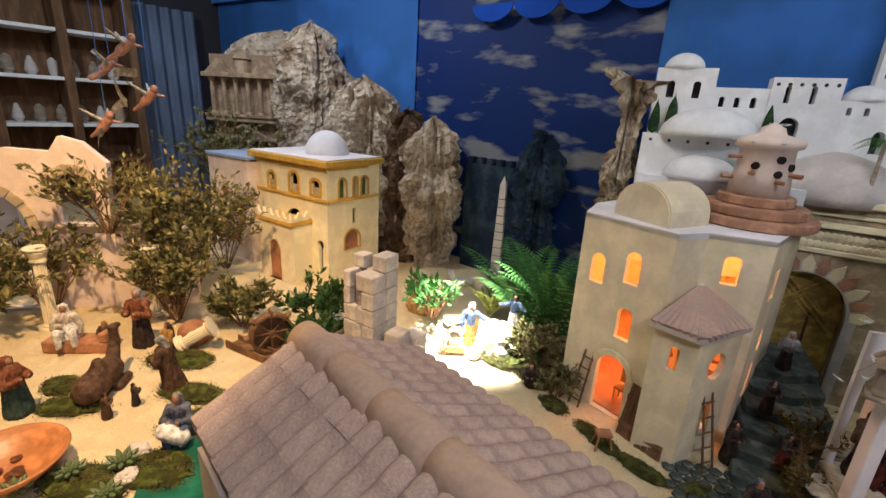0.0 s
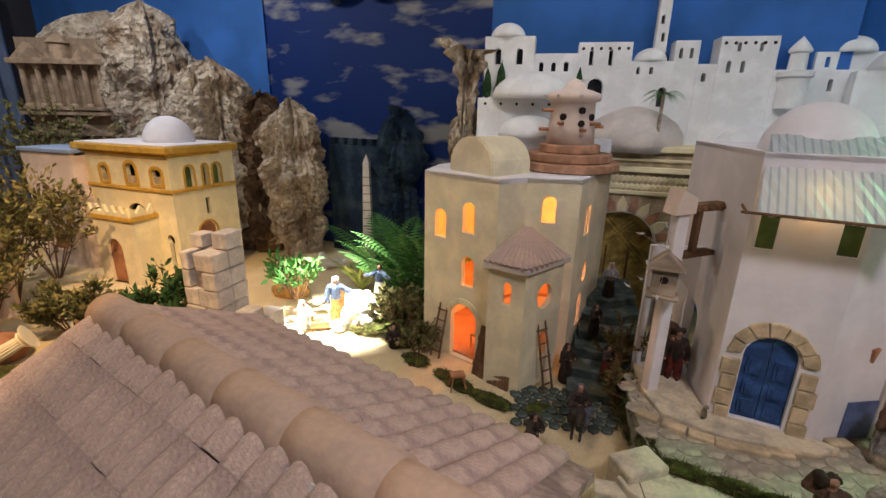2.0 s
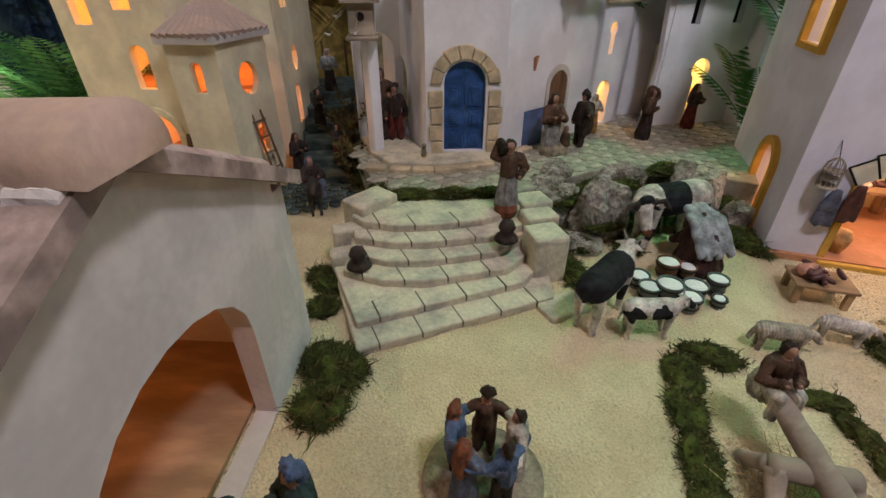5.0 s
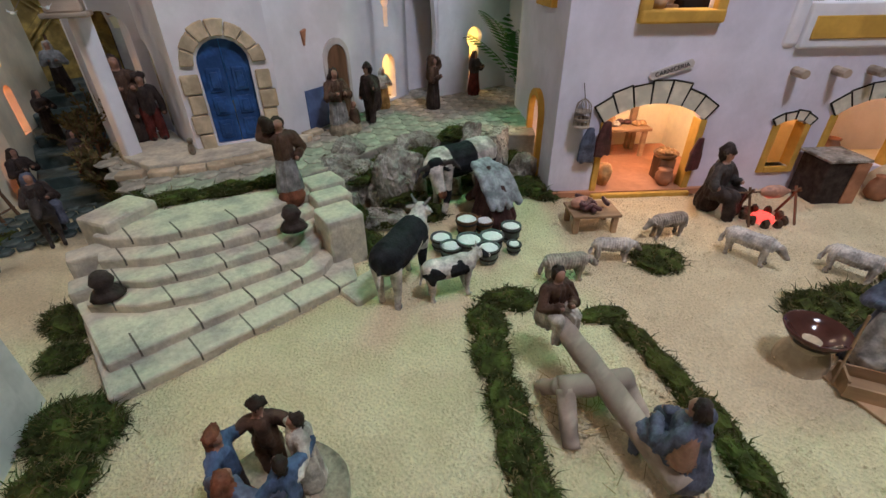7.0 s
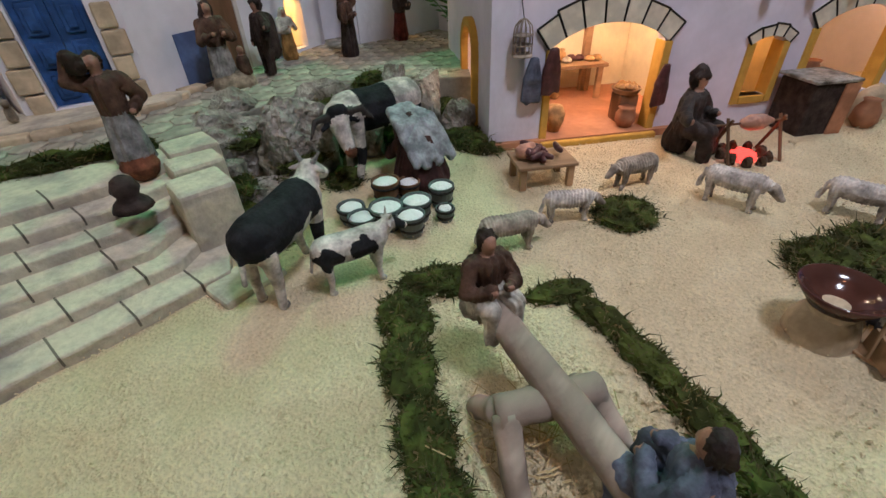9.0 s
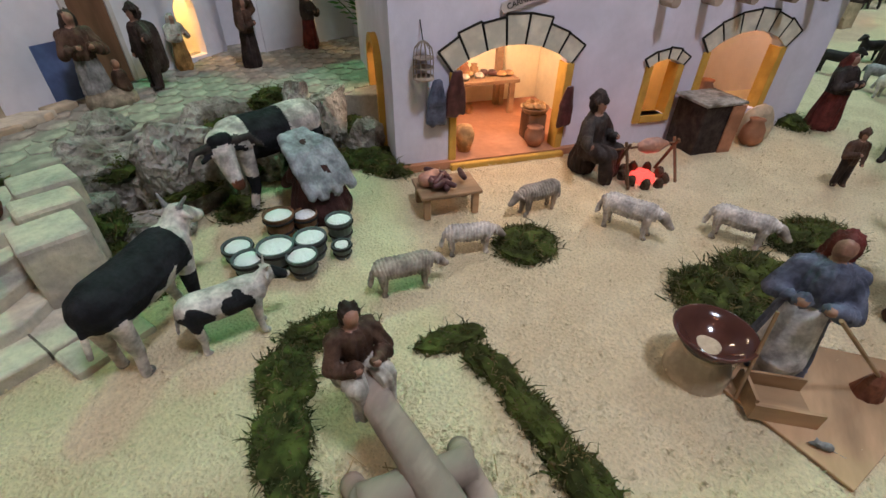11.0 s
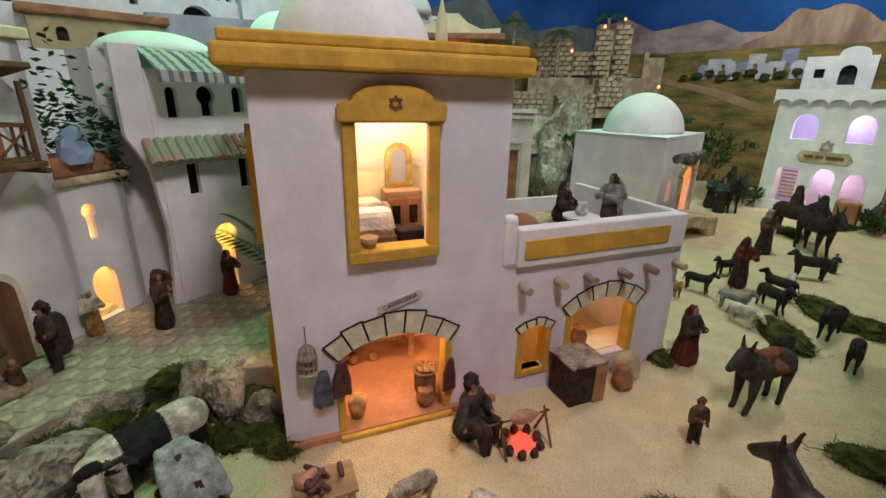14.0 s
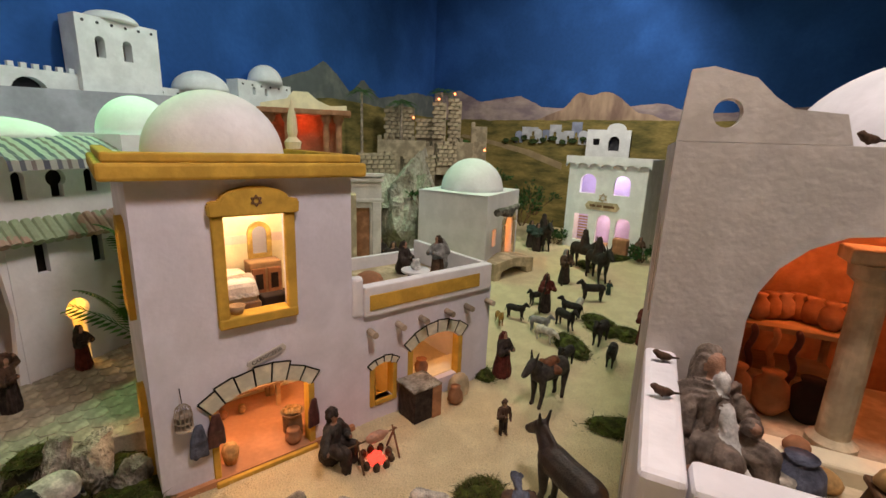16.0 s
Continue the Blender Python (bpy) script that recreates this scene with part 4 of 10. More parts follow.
# ridge caps
for k in range(6):
    L = (U1 + 0.012 - U0) / 6
    bm = mesh()
    rows = []
    n = 12
    for t in range(5):
        r = 0.043 - 0.004 * t / 4
        rows.append([bm.verts.new((L * 1.06 * t / 4, r * math.cos(math.pi * i / n), r * 1.0 * math.sin(math.pi * i / n))) for i in range(n + 1)])
    for a, b in zip(rows, rows[1:]):
        for i in range(n):
            bm.faces.new((a[i], a[i + 1], b[i + 1], b[i]))
    bm.faces.new(rows[0])
    bm.faces.new(list(reversed(rows[-1])))
    for v in bm.verts:
        v.co += Vector((0, 1, 1)) * 0.003 * noise.noise(v.co * 22 + Vector((k * 5, 0, 0)))
    bmesh.ops.recalc_face_normals(bm, faces=bm.faces[:])
    part("ridge_cap", bm, RIDGEM, rh, "smooth orange-buff ridge cap", m=pose(U1 + 0.012, 0, PEAK - 0.022, 0, 0, 180) @ pose(L * k, 0, 0), smooth=True)

# rough mortar bedding under the ridge caps
for sg in (-1, 1):
    bm = rod((U0, sg * 0.041, PEAK - 0.03), (U1 - 0.004, sg * 0.041, PEAK - 0.03), 0.0085, n=10)
    bmesh.ops.subdivide_edges(bm, edges=[e for e in bm.edges if e.calc_length() > 0.2], cuts=90)
    rough_up(bm, 0.007, 55, sg)
    part("mortar_bed", bm, GREYW, rh, "rough grey mortar bedding")

# ---- stone steps up to the street ----
stairs = thing("stone_stairs", "worn pale stone stairs with side blocks up to the street", "stairs", pose(0.56, 0.6, 0))


def sx(pts):
    return [(x - 0.56, y - 0.6) for x, y in pts]


BACK = [(0.83, 0.70), (0.70, 0.76), (0.56, 0.82), (0.46, 0.77)]
levels = [
    ([(0.385, 0.475), (0.752, 0.458), (0.79, 0.53)], 0.018),
    ([(0.398, 0.52), (0.715, 0.503), (0.79, 0.55)], 0.034),
    ([(0.41, 0.655), (0.468, 0.595), (0.54, 0.56), (0.70, 0.535), (0.79, 0.58)], 0.05),
    ([(0.43, 0.685), (0.49, 0.628), (0.56, 0.597), (0.695, 0.572), (0.79, 0.6)], 0.066),
    ([(0.45, 0.71), (0.51, 0.66), (0.58, 0.632), (0.695, 0.607), (0.79, 0.62)], 0.083),
    ([(0.475, 0.735), (0.53, 0.692), (0.60, 0.665), (0.70, 0.645), (0.79, 0.65)], 0.10),
]
for k, (front, z) in enumerate(levels):
    bm = slab(sx(front + BACK + ([(0.40, 0.70)] if k < 2 else [])), -0.01 if k == 0 else levels[k - 1][1] - 0.004, z, 0.0035)
    rough_up(bm, 0.002, 40, k)
    part("step", bm, STEP, stairs, smooth=False)
    # joint grooves between the stones
    for (xa, ya), (xb, yb) in zip(front, front[1:-1]):
        n = max(1, round(math.hypot(xb - xa, yb - ya) / 0.075))
        for i in range(n):
            t = (i + 0.5) / n
            x, y = xa + (xb - xa) * t - 0.56, ya + (yb - ya) * t - 0.6
            part("joint", box(x - 0.0012, x + 0.0012, y - 0.0012, y + 0.045, z - 0.012, z + 0.0008), JOINT, stairs)
for (x0, x1, y0, y1, z1, rot) in ((0.40, 0.465, 0.69, 0.735, 0.055, -8), (0.415, 0.48, 0.735, 0.775, 0.085, -8), (0.46, 0.56, 0.765, 0.835, 0.12, 24), (0.715, 0.80, 0.41, 0.47, 0.012, 0)):
    cx, cy = (x0 + x1) / 2, (y0 + y1) / 2
    bm = box(x0 - cx, x1 - cx, y0 - cy, y1 - cy, -0.01, z1, 0.006)
    rough_up(bm, 0.002, 40, int(z1 * 100))
    part("side_block", bm, STEP, stairs, m=pose(cx - 0.56, cy - 0.6, 0, 0, 0, rot))
for y0, y1, z1 in ((0.515, 0.585, 0.1), (0.588, 0.64, 0.105), (0.643, 0.71, 0.108)):
    bm = box(-0.035, 0.035, y0 - 0.6, y1 - 0.6, -0.01, z1, 0.006)
    rough_up(bm, 0.002, 40, int(y0 * 100))
    part("side_block", bm, STEP, stairs, m=pose(0.795 - 0.56 + (y0 - 0.51) * 0.22, 0, 0, 0, 0, -10))

# ---- raised street with flagstones ----
STREET_EDGE = [(0.56, 1.12), (0.545, 0.86), (0.62, 0.80), (0.83, 0.715), (1.05, 0.745), (1.20, 0.70), (1.30, 0.60), (1.36, 0.52), (1.8, 0.9), (1.8, 1.05), (1.3, 1.12), (0.72, 1.4)]
tagged(part("street_bed", slab(STREET_EDGE, 0.0, 0.106, 0.004), PAVE), "raised bed of the village street", "street", kind="structure")


def inside(x, y, poly):
    hit = False
    for (xa, ya), (xb, yb) in zip(poly, poly[1:] + poly[:1]):
        if (ya > y) != (yb > y) and x < (xb - xa) * (y - ya) / (yb - ya) + xa:
            hit = not hit
    return hit


street = tagged(new("street_paving"), "pale irregular flagstones of the raised street", "pavement", kind="structure")
rnd = random.Random(8)
STEPX = 0.05
for i in range(26):
    for j in range(18):
        x, y = 0.56 + STEPX * (i + 0.5 * (j % 2)), 0.55 + STEPX * 0.9 * j
        if not inside(x, y, STREET_EDGE) or not inside(x + 0.02, y - 0.02, STREET_EDGE):
            continue
        n = rnd.choice((5, 6, 6, 7))
        ph = rnd.uniform(0, 6)
        pts = [(0.0268 * rnd.uniform(0.86, 1.06) * math.cos(2 * math.pi * k / n + ph), 0.0268 * rnd.uniform(0.86, 1.04) * math.sin(2 * math.pi * k / n + ph)) for k in range(n)]
        part("flagstone", slab(pts, 0, 0.0045, 0.0015), PAVE, street, m=pose(x, y, 0.1045, rnd.uniform(-1, 1), rnd.uniform(-1, 1), 0))
# curved kerb before the blue door
bm = mesh()
for k in range(9):
    t = k / 8
    x, y = 0.575 + 0.40 * t, 1.035 - 0.16 * math.sin(math.pi * (0.15 + 0.62 * t)) + 0.0 * t
    add_box(bm, -0.026, 0.026, -0.014, 0.014, 0, 0.014, 0.003, m=pose(x, y, 0.105, 0, 0, -35 + 45 * t))
tagged(part("kerb", bm, SANDSTONE), "low curved stone kerb before the blue door", "kerb", kind="structure")
tagged(part("pavement", slab([(0.59, 1.06), (0.61, 0.97), (0.72, 0.905), (0.9, 0.875), (0.96, 0.9), (0.9, 0.95), (0.72, 1.02), (0.73, 1.2), (0.6, 1.2)], 0.106, 0.121, 0.003), STEP), "stone door step along the house", "pavement", kind="structure")

# ---- backdrop: cloths, printed sky, mural ----
BW = along(room(BACK_LEN, 0), room(0, 0))  # x runs along the back wall towards the mural corner, y behind the wall


def drape(s0, s1, z0, z1, q, fold, amp, seed=0):
    """A cloth hung along the back wall with soft vertical folds."""
    bm = mesh()
    n, k = int((s1 - s0) * 60) + 2, 8
    rows = []
    for i in range(n + 1):
        s = s0 + (s1 - s0) * i / n
        rows.append([bm.verts.new((BACK_LEN - s, -q - amp * (0.5 + 0.5 * math.sin(fold * s + 1.5 * noise.noise(Vector((s * 2, seed, 0.1 * j))))) * (0.4 + 0.6 * j / k), z1 + (z0 - z1) * j / k)) for j in range(k + 1)])
    for a, b in zip(rows, rows[1:]):
        for j in range(k):
            bm.faces.new((a[j], a[j + 1], b[j + 1], b[j]))
    bmesh.ops.solidify(bm, geom=bm.faces[:], thickness=0.004)
    return bm


SKY = bpy.data.materials.new("printed_sky_cloth")
SKY.use_nodes = True
nt = SKY.node_tree
tx, mp, nz, rp = (nt.nodes.new("ShaderNode" + k) for k in ("TexCoord", "Mapping", "TexNoise", "ValToRGB"))
mp.inputs["Scale"].default_value, mp.inputs["Location"].default_value = (1.5, 1, 4.6), (0.4, 0, 0.2)
nz.inputs["Scale"].default_value, nz.inputs["Detail"].default_value = 1.6, 6
rp.color_ramp.elements[0].position, rp.color_ramp.elements[1].position = 0.53, 0.62
rp.color_ramp.elements[0].color, rp.color_ramp.elements[1].color = (0.006, 0.045, 0.26, 1), (0.45, 0.47, 0.5, 1)
nt.links.new(tx.outputs["Object"], mp.inputs[0])
nt.links.new(mp.outputs[0], nz.inputs["Vector"])
nt.links.new(nz.outputs["Fac"], rp.inputs["Fac"])
nt.links.new(rp.outputs[0], nt.nodes["Principled BSDF"].inputs["Base Color"])
nt.nodes["Principled BSDF"].inputs["Roughness"].default_value = 0.6
tagged(part("backdrop", drape(5.2, 6.68, 0.0, 1.75, 0.012, 4, 0.015), SKY, m=BW), "printed dark blue sky cloth with white clouds", "backdrop", kind="structure")
tagged(part("backdrop", drape(6.66, 9.25, 0.0, 1.78, 0.03, 9, 0.03, 3), CLOTHB, m=BW), "blue cloth hung along the wall", "backdrop", kind="structure")
tagged(part("backdrop", drape(3.9, 5.22, 0.0, 1.78, 0.03, 5, 0.02, 5), CLOTHB, m=BW), "blue cloth hung along the wall", "backdrop", kind="structure")
bm = mesh()
loop = [(BACK_LEN - 5.18, 1.8), (BACK_LEN - 6.22, 1.8), (BACK_LEN - 6.22, 1.5)]
for k in range(4):
    x0 = BACK_LEN - 6.22 + 0.26 * k
    loop += [(x0 + 0.13 - 0.13 * math.cos(math.pi * i / 8), 1.44 - 0.085 * math.sin(math.pi * i / 8)) for i in range(9)]
add_panel(bm, loop, (), 0.01, -0.07)
tagged(part("valance", bm, CLOTHD, m=BW), "royal blue scalloped cloth valance", "valance", kind="structure")
bm = panel([(BACK_LEN - 9.25, 1.72), (BACK_LEN - 6.9, 1.62), (BACK_LEN - 6.9, 2.0), (BACK_LEN - 9.25, 2.0)], (), 0.01, -0.1)
tagged(part("valance", bm, CLOTHB, m=BW), "blue cloth band below the ceiling", "valance", kind="structure")

MURAL = along(room(0, 0), room(0, SIDE_LEN))  # x away from the corner, y behind the wall
MT1 = mat("painted_mountain", (0.46, 0.36, 0.34), 0.9, 0.4, 4.5, 0.1, 20, second=(0.26, 0.2, 0.23), mix=(0.38, 0.6), stretch=(1, 1, 1.8))
MT2 = mat("painted_mesa", (0.5, 0.35, 0.25), 0.9, 0.4, 7, 0.1, 24, second=(0.25, 0.16, 0.13), mix=(0.38, 0.6), stretch=(1, 1, 0.35))
MT3 = mat("painted_grey_peak", (0.2, 0.22, 0.2), 0.9, 0.25, 5, 0.1, 20, second=(0.13, 0.15, 0.15))
FIELD = mat("painted_field", (0.33, 0.25, 0.09), 0.9, 0.5, 4, 0.1, 30, second=(0.12, 0.11, 0.04), mix=(0.36, 0.62), stretch=(1, 1, 3.5))
TRACK = mat("painted_track", (0.4, 0.3, 0.18), 0.9, 0.2, 10, 0.1, 30)


def ridge_plate(m, knots, z0, off, material, label, seed, rough=0.012, total=0.0):
    """A painted ridge: a thin plate whose top runs through (distance from the corner, height) knots."""
    pts = []
    ds = [k[0] for k in knots]
    n = max(20, int((ds[-1] - ds[0]) * 30))
    for i in range(n + 1):
        d = ds[0] + (ds[-1] - ds[0]) * i / n
        z = float(np.interp(d, ds, [k[1] for k in knots])) + rough * noise.noise(Vector((d * 9, seed, 0))) + rough * 0.5 * noise.noise(Vector((d * 27, seed, 3)))
        pts.append((abs(total - d), z))
    outline = pts + [(abs(total - ds[-1]), z0), (abs(total - ds[0]), z0)]
    tagged(part("backdrop", panel(outline, (), 0.002, -off), material, m=m), label, "mural", kind="structure")


ridge_plate(MURAL, [(0.01, 1.23), (0.28, 1.25), (0.5, 1.15), (0.87, 1.2), (1.1, 1.1), (1.6, 1.08), (1.99, 1.13), (2.3, 1.05), (3.2, 1.12), (4.2, 1.05)], 0.9, 0.003, MT1, "painted violet-brown mountains on the wall", 1)
ridge_plate(MURAL, [(1.05, 1.0), (1.25, 1.08), (1.38, 1.21), (1.5, 1.2), (1.57, 1.22), (1.68, 1.2), (1.85, 1.06), (2.1, 1.0)], 0.95, 0.006, MT2, "painted brown table mountain on the wall", 2, 0.02)
ridge_plate(MURAL, [(0.01, 1.0), (0.6, 0.99), (1.5, 1.0), (3, 1.0), (4.5, 0.98)], 0.0, 0.009, FIELD, "painted brown-green fields on the wall", 3, 0.01)
ridge_plate(BW, [(0.01, 1.2), (0.35, 1.2), (0.9, 1.1), (1.1, 1.22), (1.25, 1.1), (1.4, 1.22), (1.52, 1.28), (1.65, 1.2), (1.95, 1.1), (2.4, 1.0)], 0.6, 0.003, MT3, "painted grey mountain peaks on the wall", 4, 0.012, BACK_LEN)
ridge_plate(BW, [(0.01, 1.0), (0.8, 1.03), (1.4, 1.05), (2.2, 0.98), (2.6, 0.9)], 0.0, 0.006, FIELD, "painted brown-green slope on the wall", 5, 0.01, BACK_LEN)
bm = mesh()
loop = [(d, z) for d, z in ((0.35, 0.86), (0.7, 0.8), (1.0, 0.74), (1.3, 0.64), (1.3, 0.58), (0.95, 0.7), (0.65, 0.77), (0.3, 0.84))]
add_panel(bm, loop, (), 0.002, -0.012)
tagged(part("backdrop", bm, TRACK, m=MURAL), "painted pale track across the fields", "mural", kind="structure")
CYPRESS = mat("painted_bush", (0.05, 0.08, 0.03), 0.9, 0.5, 40, 0.1, 90)
village = thing("painted_village", "small painted white village with blue shadows on the mural", "mural", MURAL)
VW = mat("painted_village_white", (0.55, 0.57, 0.62), 0.9, 0.15, 20, 0.05, 60)
rnd = random.Random(3)
VB = mat("painted_village_blue", (0.3, 0.34, 0.48), 0.9, 0.2, 20, 0.05, 60)
for k in range(10):
    d, w = 0.86 + 0.062 * k, rnd.uniform(0.06, 0.1)
    z0, h = 0.8 + 0.03 * (k % 3), rnd.uniform(0.07, 0.13)
    part("painted_house", panel(rect(d, d + w, z0, z0 + h) if k % 3 else arched(d, d + w, z0, z0 + h, 0.035), [arched(d + w * 0.35, d + w * 0.6, z0 + 0.002, z0 + 0.04, 0.01, 5)], 0.002, -0.014 - 0.004 * (k % 4)), VW if k % 4 else VB, village)
for k in range(9):
    d = 0.78 + 0.085 * k
    part("painted_bush", panel(oval(d, 0.815 + 0.015 * (k % 3), 0.03 + 0.01 * (k % 2), 0.02), (), 0.002, -0.032), CYPRESS, village)


# ---- white city reliefs ----
def city_block(parent, x0, x1, z0, z1, y0, y1, wins=(), dots=0, material=None, crenel=0):
    """A block of the city model with sunk dark windows."""
    ob = part("city_block", panel(rect(x0, x1, z0, z1), [arched(a, b, c, d) for a, b, c, d in wins], y1 - y0, y0), material or WHITE2, parent)
    if wins:
        part("opening", box(x0 + 0.004, x1 - 0.004, (y0 + y1) / 2 - 0.002 + 0.0, (y0 + y1) / 2 + 0.002, min(w[2] for w in wins) - 0.004, max(w[3] for w in wins) + 0.004), DARKW, parent)
    for k in range(dots):
        x = x0 + (x1 - x0) * (k + 0.5) / dots
        part("vent", rod((x, y0 - 0.001, z1 - 0.022), (x, y0 + 0.004, z1 - 0.022), 0.006, n=8), DARKW, parent)
    for k in range(crenel):
        x = x0 + (x1 - x0) * (k + 0.25) / crenel
        part("merlon", box(x, x + (x1 - x0) / crenel * 0.5, y0, y0 + 0.02, z1, z1 + 0.018, 0.002), material or WHITE2, parent)
    return ob


def city_dome(parent, x, y, z, r, h=None):
    part("city_dome", lathe(dome_profile(r, h or r, 8), 24), WHITE2, parent, m=pose(x, y, z), smooth=True)


DARKW = mat("dark_window_paint", (0.05, 0.05, 0.06), 0.8, 0.3, 30, 0.1, 60)
CITYG = mat("grey_city_paint", (0.42, 0.44, 0.5), 0.9, 0.15, 8, 0.2, 60)
city = thing("white_city_model", "white relief model of a domed hillside city", "city model", along((0.1, 1.92), (1.3, 1.80)))
city_block(city, 0.0, 0.195, 0.45, 1.092, 0.0, 0.09, [(0.04, 0.065, 0.99, 1.05), (0.125, 0.15, 0.99, 1.05)])
city_dome(city, 0.085, 0.05, 1.092, 0.068, 0.055)
city_block(city, 0.195, 0.36, 0.45, 1.03, 0.01, 0.09, [(0.215, 0.232, 0.965, 1.0), (0.262, 0.279, 0.965, 1.0), (0.31, 0.327, 0.965, 1.0)])
city_block(city, 0.36, 0.552, 0.45, 1.066, -0.005, 0.09, [(0.4, 0.415, 0.985, 1.04), (0.47, 0.485, 0.985, 1.04), (0.405, 0.462, 0.86, 0.94)], 6)
city_block(city, 0.552, 0.70, 0.45, 1.0, 0.0, 0.09, [(0.575, 0.588, 0.955, 0.98), (0.62, 0.633, 0.955, 0.98), (0.66, 0.72 - 0.03, 0.84, 0.91)])
city_dome(city, 0.625, 0.05, 1.0, 0.06, 0.05)
city_block(city, 0.632, 0.672, 1.0, 1.36, 0.03, 0.07, [(0.642, 0.654, 1.13, 1.16), (0.65, 0.662, 1.07, 1.1)])
city_block(city, 0.70, 0.782, 0.45, 1.07, 0.005, 0.09, [(0.715, 0.727, 1.01, 1.045), (0.75, 0.762, 1.01, 1.045)])
city_block(city, 0.782, 0.845, 0.45, 0.99, 0.0, 0.09, [(0.8, 0.815, 0.93, 0.96)])
city_block(city, 0.845, 1.03, 0.45, 1.08, -0.005, 0.09, [(0.875, 0.889, 0.96, 1.0), (0.92, 0.934, 0.96, 1.0), (0.9, 0.912, 1.03, 1.06), (0.97, 0.982, 1.03, 1.06)], 6)
city_block(city, 1.03, 1.36, 0.45, 0.97, -0.01, 0.09, [(1.2, 1.215, 0.9, 0.94), (1.26, 1.275, 0.9, 0.94)])
city_block(city, 1.16, 1.36, 0.97, 1.03, 0.02, 0.09, [(1.19, 1.205, 0.98, 1.015)])
city_dome(city, 1.28, 0.06, 1.03, 0.07, 0.055)
part("city_turret", lathe([(0.045, 0.84), (0.045, 0.94), (0.055, 0.945), (0.055, 0.96), (0.028, 0.965), (0.026, 1.02), (0.034, 1.025), (0.034, 1.033), (0.022, 1.05), (0.0001, 1.075)], 20), WHITE2, city, m=pose(1.09, -0.02, 0), smooth=False)
# lower terraces with painted slope
city_block(city, -0.01, 0.42, 0.45, 0.862, -0.07, -0.005, (), 7)
part("city_mound", lathe(dome_profile(0.16, 0.1, 8), 28), WHITE2, city, m=pose(0.2, -0.02, 0.862), smooth=True)
part("city_mound", lathe(dome_profile(0.12, 0.08, 8), 28), WHITE2, city, m=pose(0.2, -0.1, 0.72), smooth=True)
city_block(city, 0.0, 0.5, 0.4, 0.72, -0.16, -0.07, ())
part("city_mound", lathe(dome_profile(0.12, 0.1, 8), 28), WHITE2, city, m=pose(0.98, -0.05, 0.68), smooth=True)
city_block(city, 0.7, 1.36, 0.4, 0.68, -0.1, -0.01, ())
CYP = mat("painted_cypress", (0.03, 0.07, 0.03), 0.9, 0.4, 30, 0.3, 60)
for x, h in ((0.02, 0.12), (0.075, 0.14), (0.37, 0.11)):
    bm = lathe([(0.0001, 0), (0.018, 0.005), (0.02, h * 0.3), (0.012, h * 0.7), (0.0001, h)], 10)
    rough_up(bm, 0.006, 60, x * 50)
    part("painted_cypress", bm, CYP, city, "dark green painted cypress", m=pose(x, -0.035, 0.864))

# second city row above the tower house
T0 = room(0, 0.12)
city2 = thing("white_city_model", "white relief model of a walled city with tower and domes", "city model", along(room(4.0, 0.12), room(0, 0.12)))


def cx(s):
    return 4.0 - s


for s0, s1, z0, z1, y0, wins, dots, cren in (
    (3.3, 3.57, 0.45, 1.01, -0.02, [(0.46, 0.49, 0.94, 0.985), (0.54, 0.565, 0.93, 0.975), (0.62, 0.645, 0.925, 0.97)], 0, 0),
    (3.01, 3.3, 0.45, 0.978, 0.0, [(0.78, 0.89, 0.88, 0.95)], 0, 8),
    (2.705, 3.01, 0.45, 1.2, -0.03, [(1.05, 1.085, 1.05, 1.13), (1.15, 1.185, 1.05, 1.13)], 6, 0),
    (1.93, 2.29, 0.45, 1.06, 0.0, [(1.8, 1.82, 0.99, 1.03), (1.88, 1.9, 0.99, 1.03)], 6, 0),
    (2.29, 2.72, 0.45, 0.97, 0.01, (), 6, 0),
    (3.57, 3.9, 0.45, 0.96, -0.02, [(0.2, 0.225, 0.89, 0.93), (0.3, 0.325, 0.89, 0.93)], 0, 0),
):
    city_block(city2, cx(s1), cx(s0), z0, z1, y0, 0.09, wins, dots, None, cren)
city_dome(city2, cx(3.45), 0.04, 1.01, 0.09, 0.06)
city_dome(city2, cx(2.85), 0.04, 1.2, 0.1, 0.045)
city_dome(city2, cx(2.48), 0.03, 0.97, 0.13, 0.1)
city_dome(city2, cx(2.08), 0.04, 1.06, 0.095, 0.1)
city_dome(city2, cx(3.75), 0.04, 0.96, 0.11, 0.085)
part("city_slope", panel([(cx(3.35), 0.75), (cx(1.9), 0.7), (cx(1.9), 0.88), (cx(2.7), 0.93), (cx(3.35), 0.9)], (), 0.03, -0.07), CITYG, city2, "grey painted slope")
OCHH = mat("ochre_city_paint", (0.5, 0.4, 0.24), 0.9, 0.2, 10, 0.2, 60)
city_block(city2, cx(3.66), cx(3.31), 0.5, 0.86, -0.09, -0.04, [(0.4, 0.43, 0.79, 0.83), (0.5, 0.53, 0.785, 0.825), (0.61, 0.64, 0.78, 0.82)], 0, OCHH)
bm = mesh()
add_box(bm, cx(3.68), cx(3.29), -0.11, -0.03, 0.86, 0.885, 0.006)
part("tile_roof", bm, TERRA, city2, "terracotta roof strip")
city_block(city2, cx(3.95), cx(3.3), 0.45, 0.76, -0.16, -0.1, [(0.08, 0.11, 0.69, 0.73), (0.16, 0.19, 0.69, 0.73)])

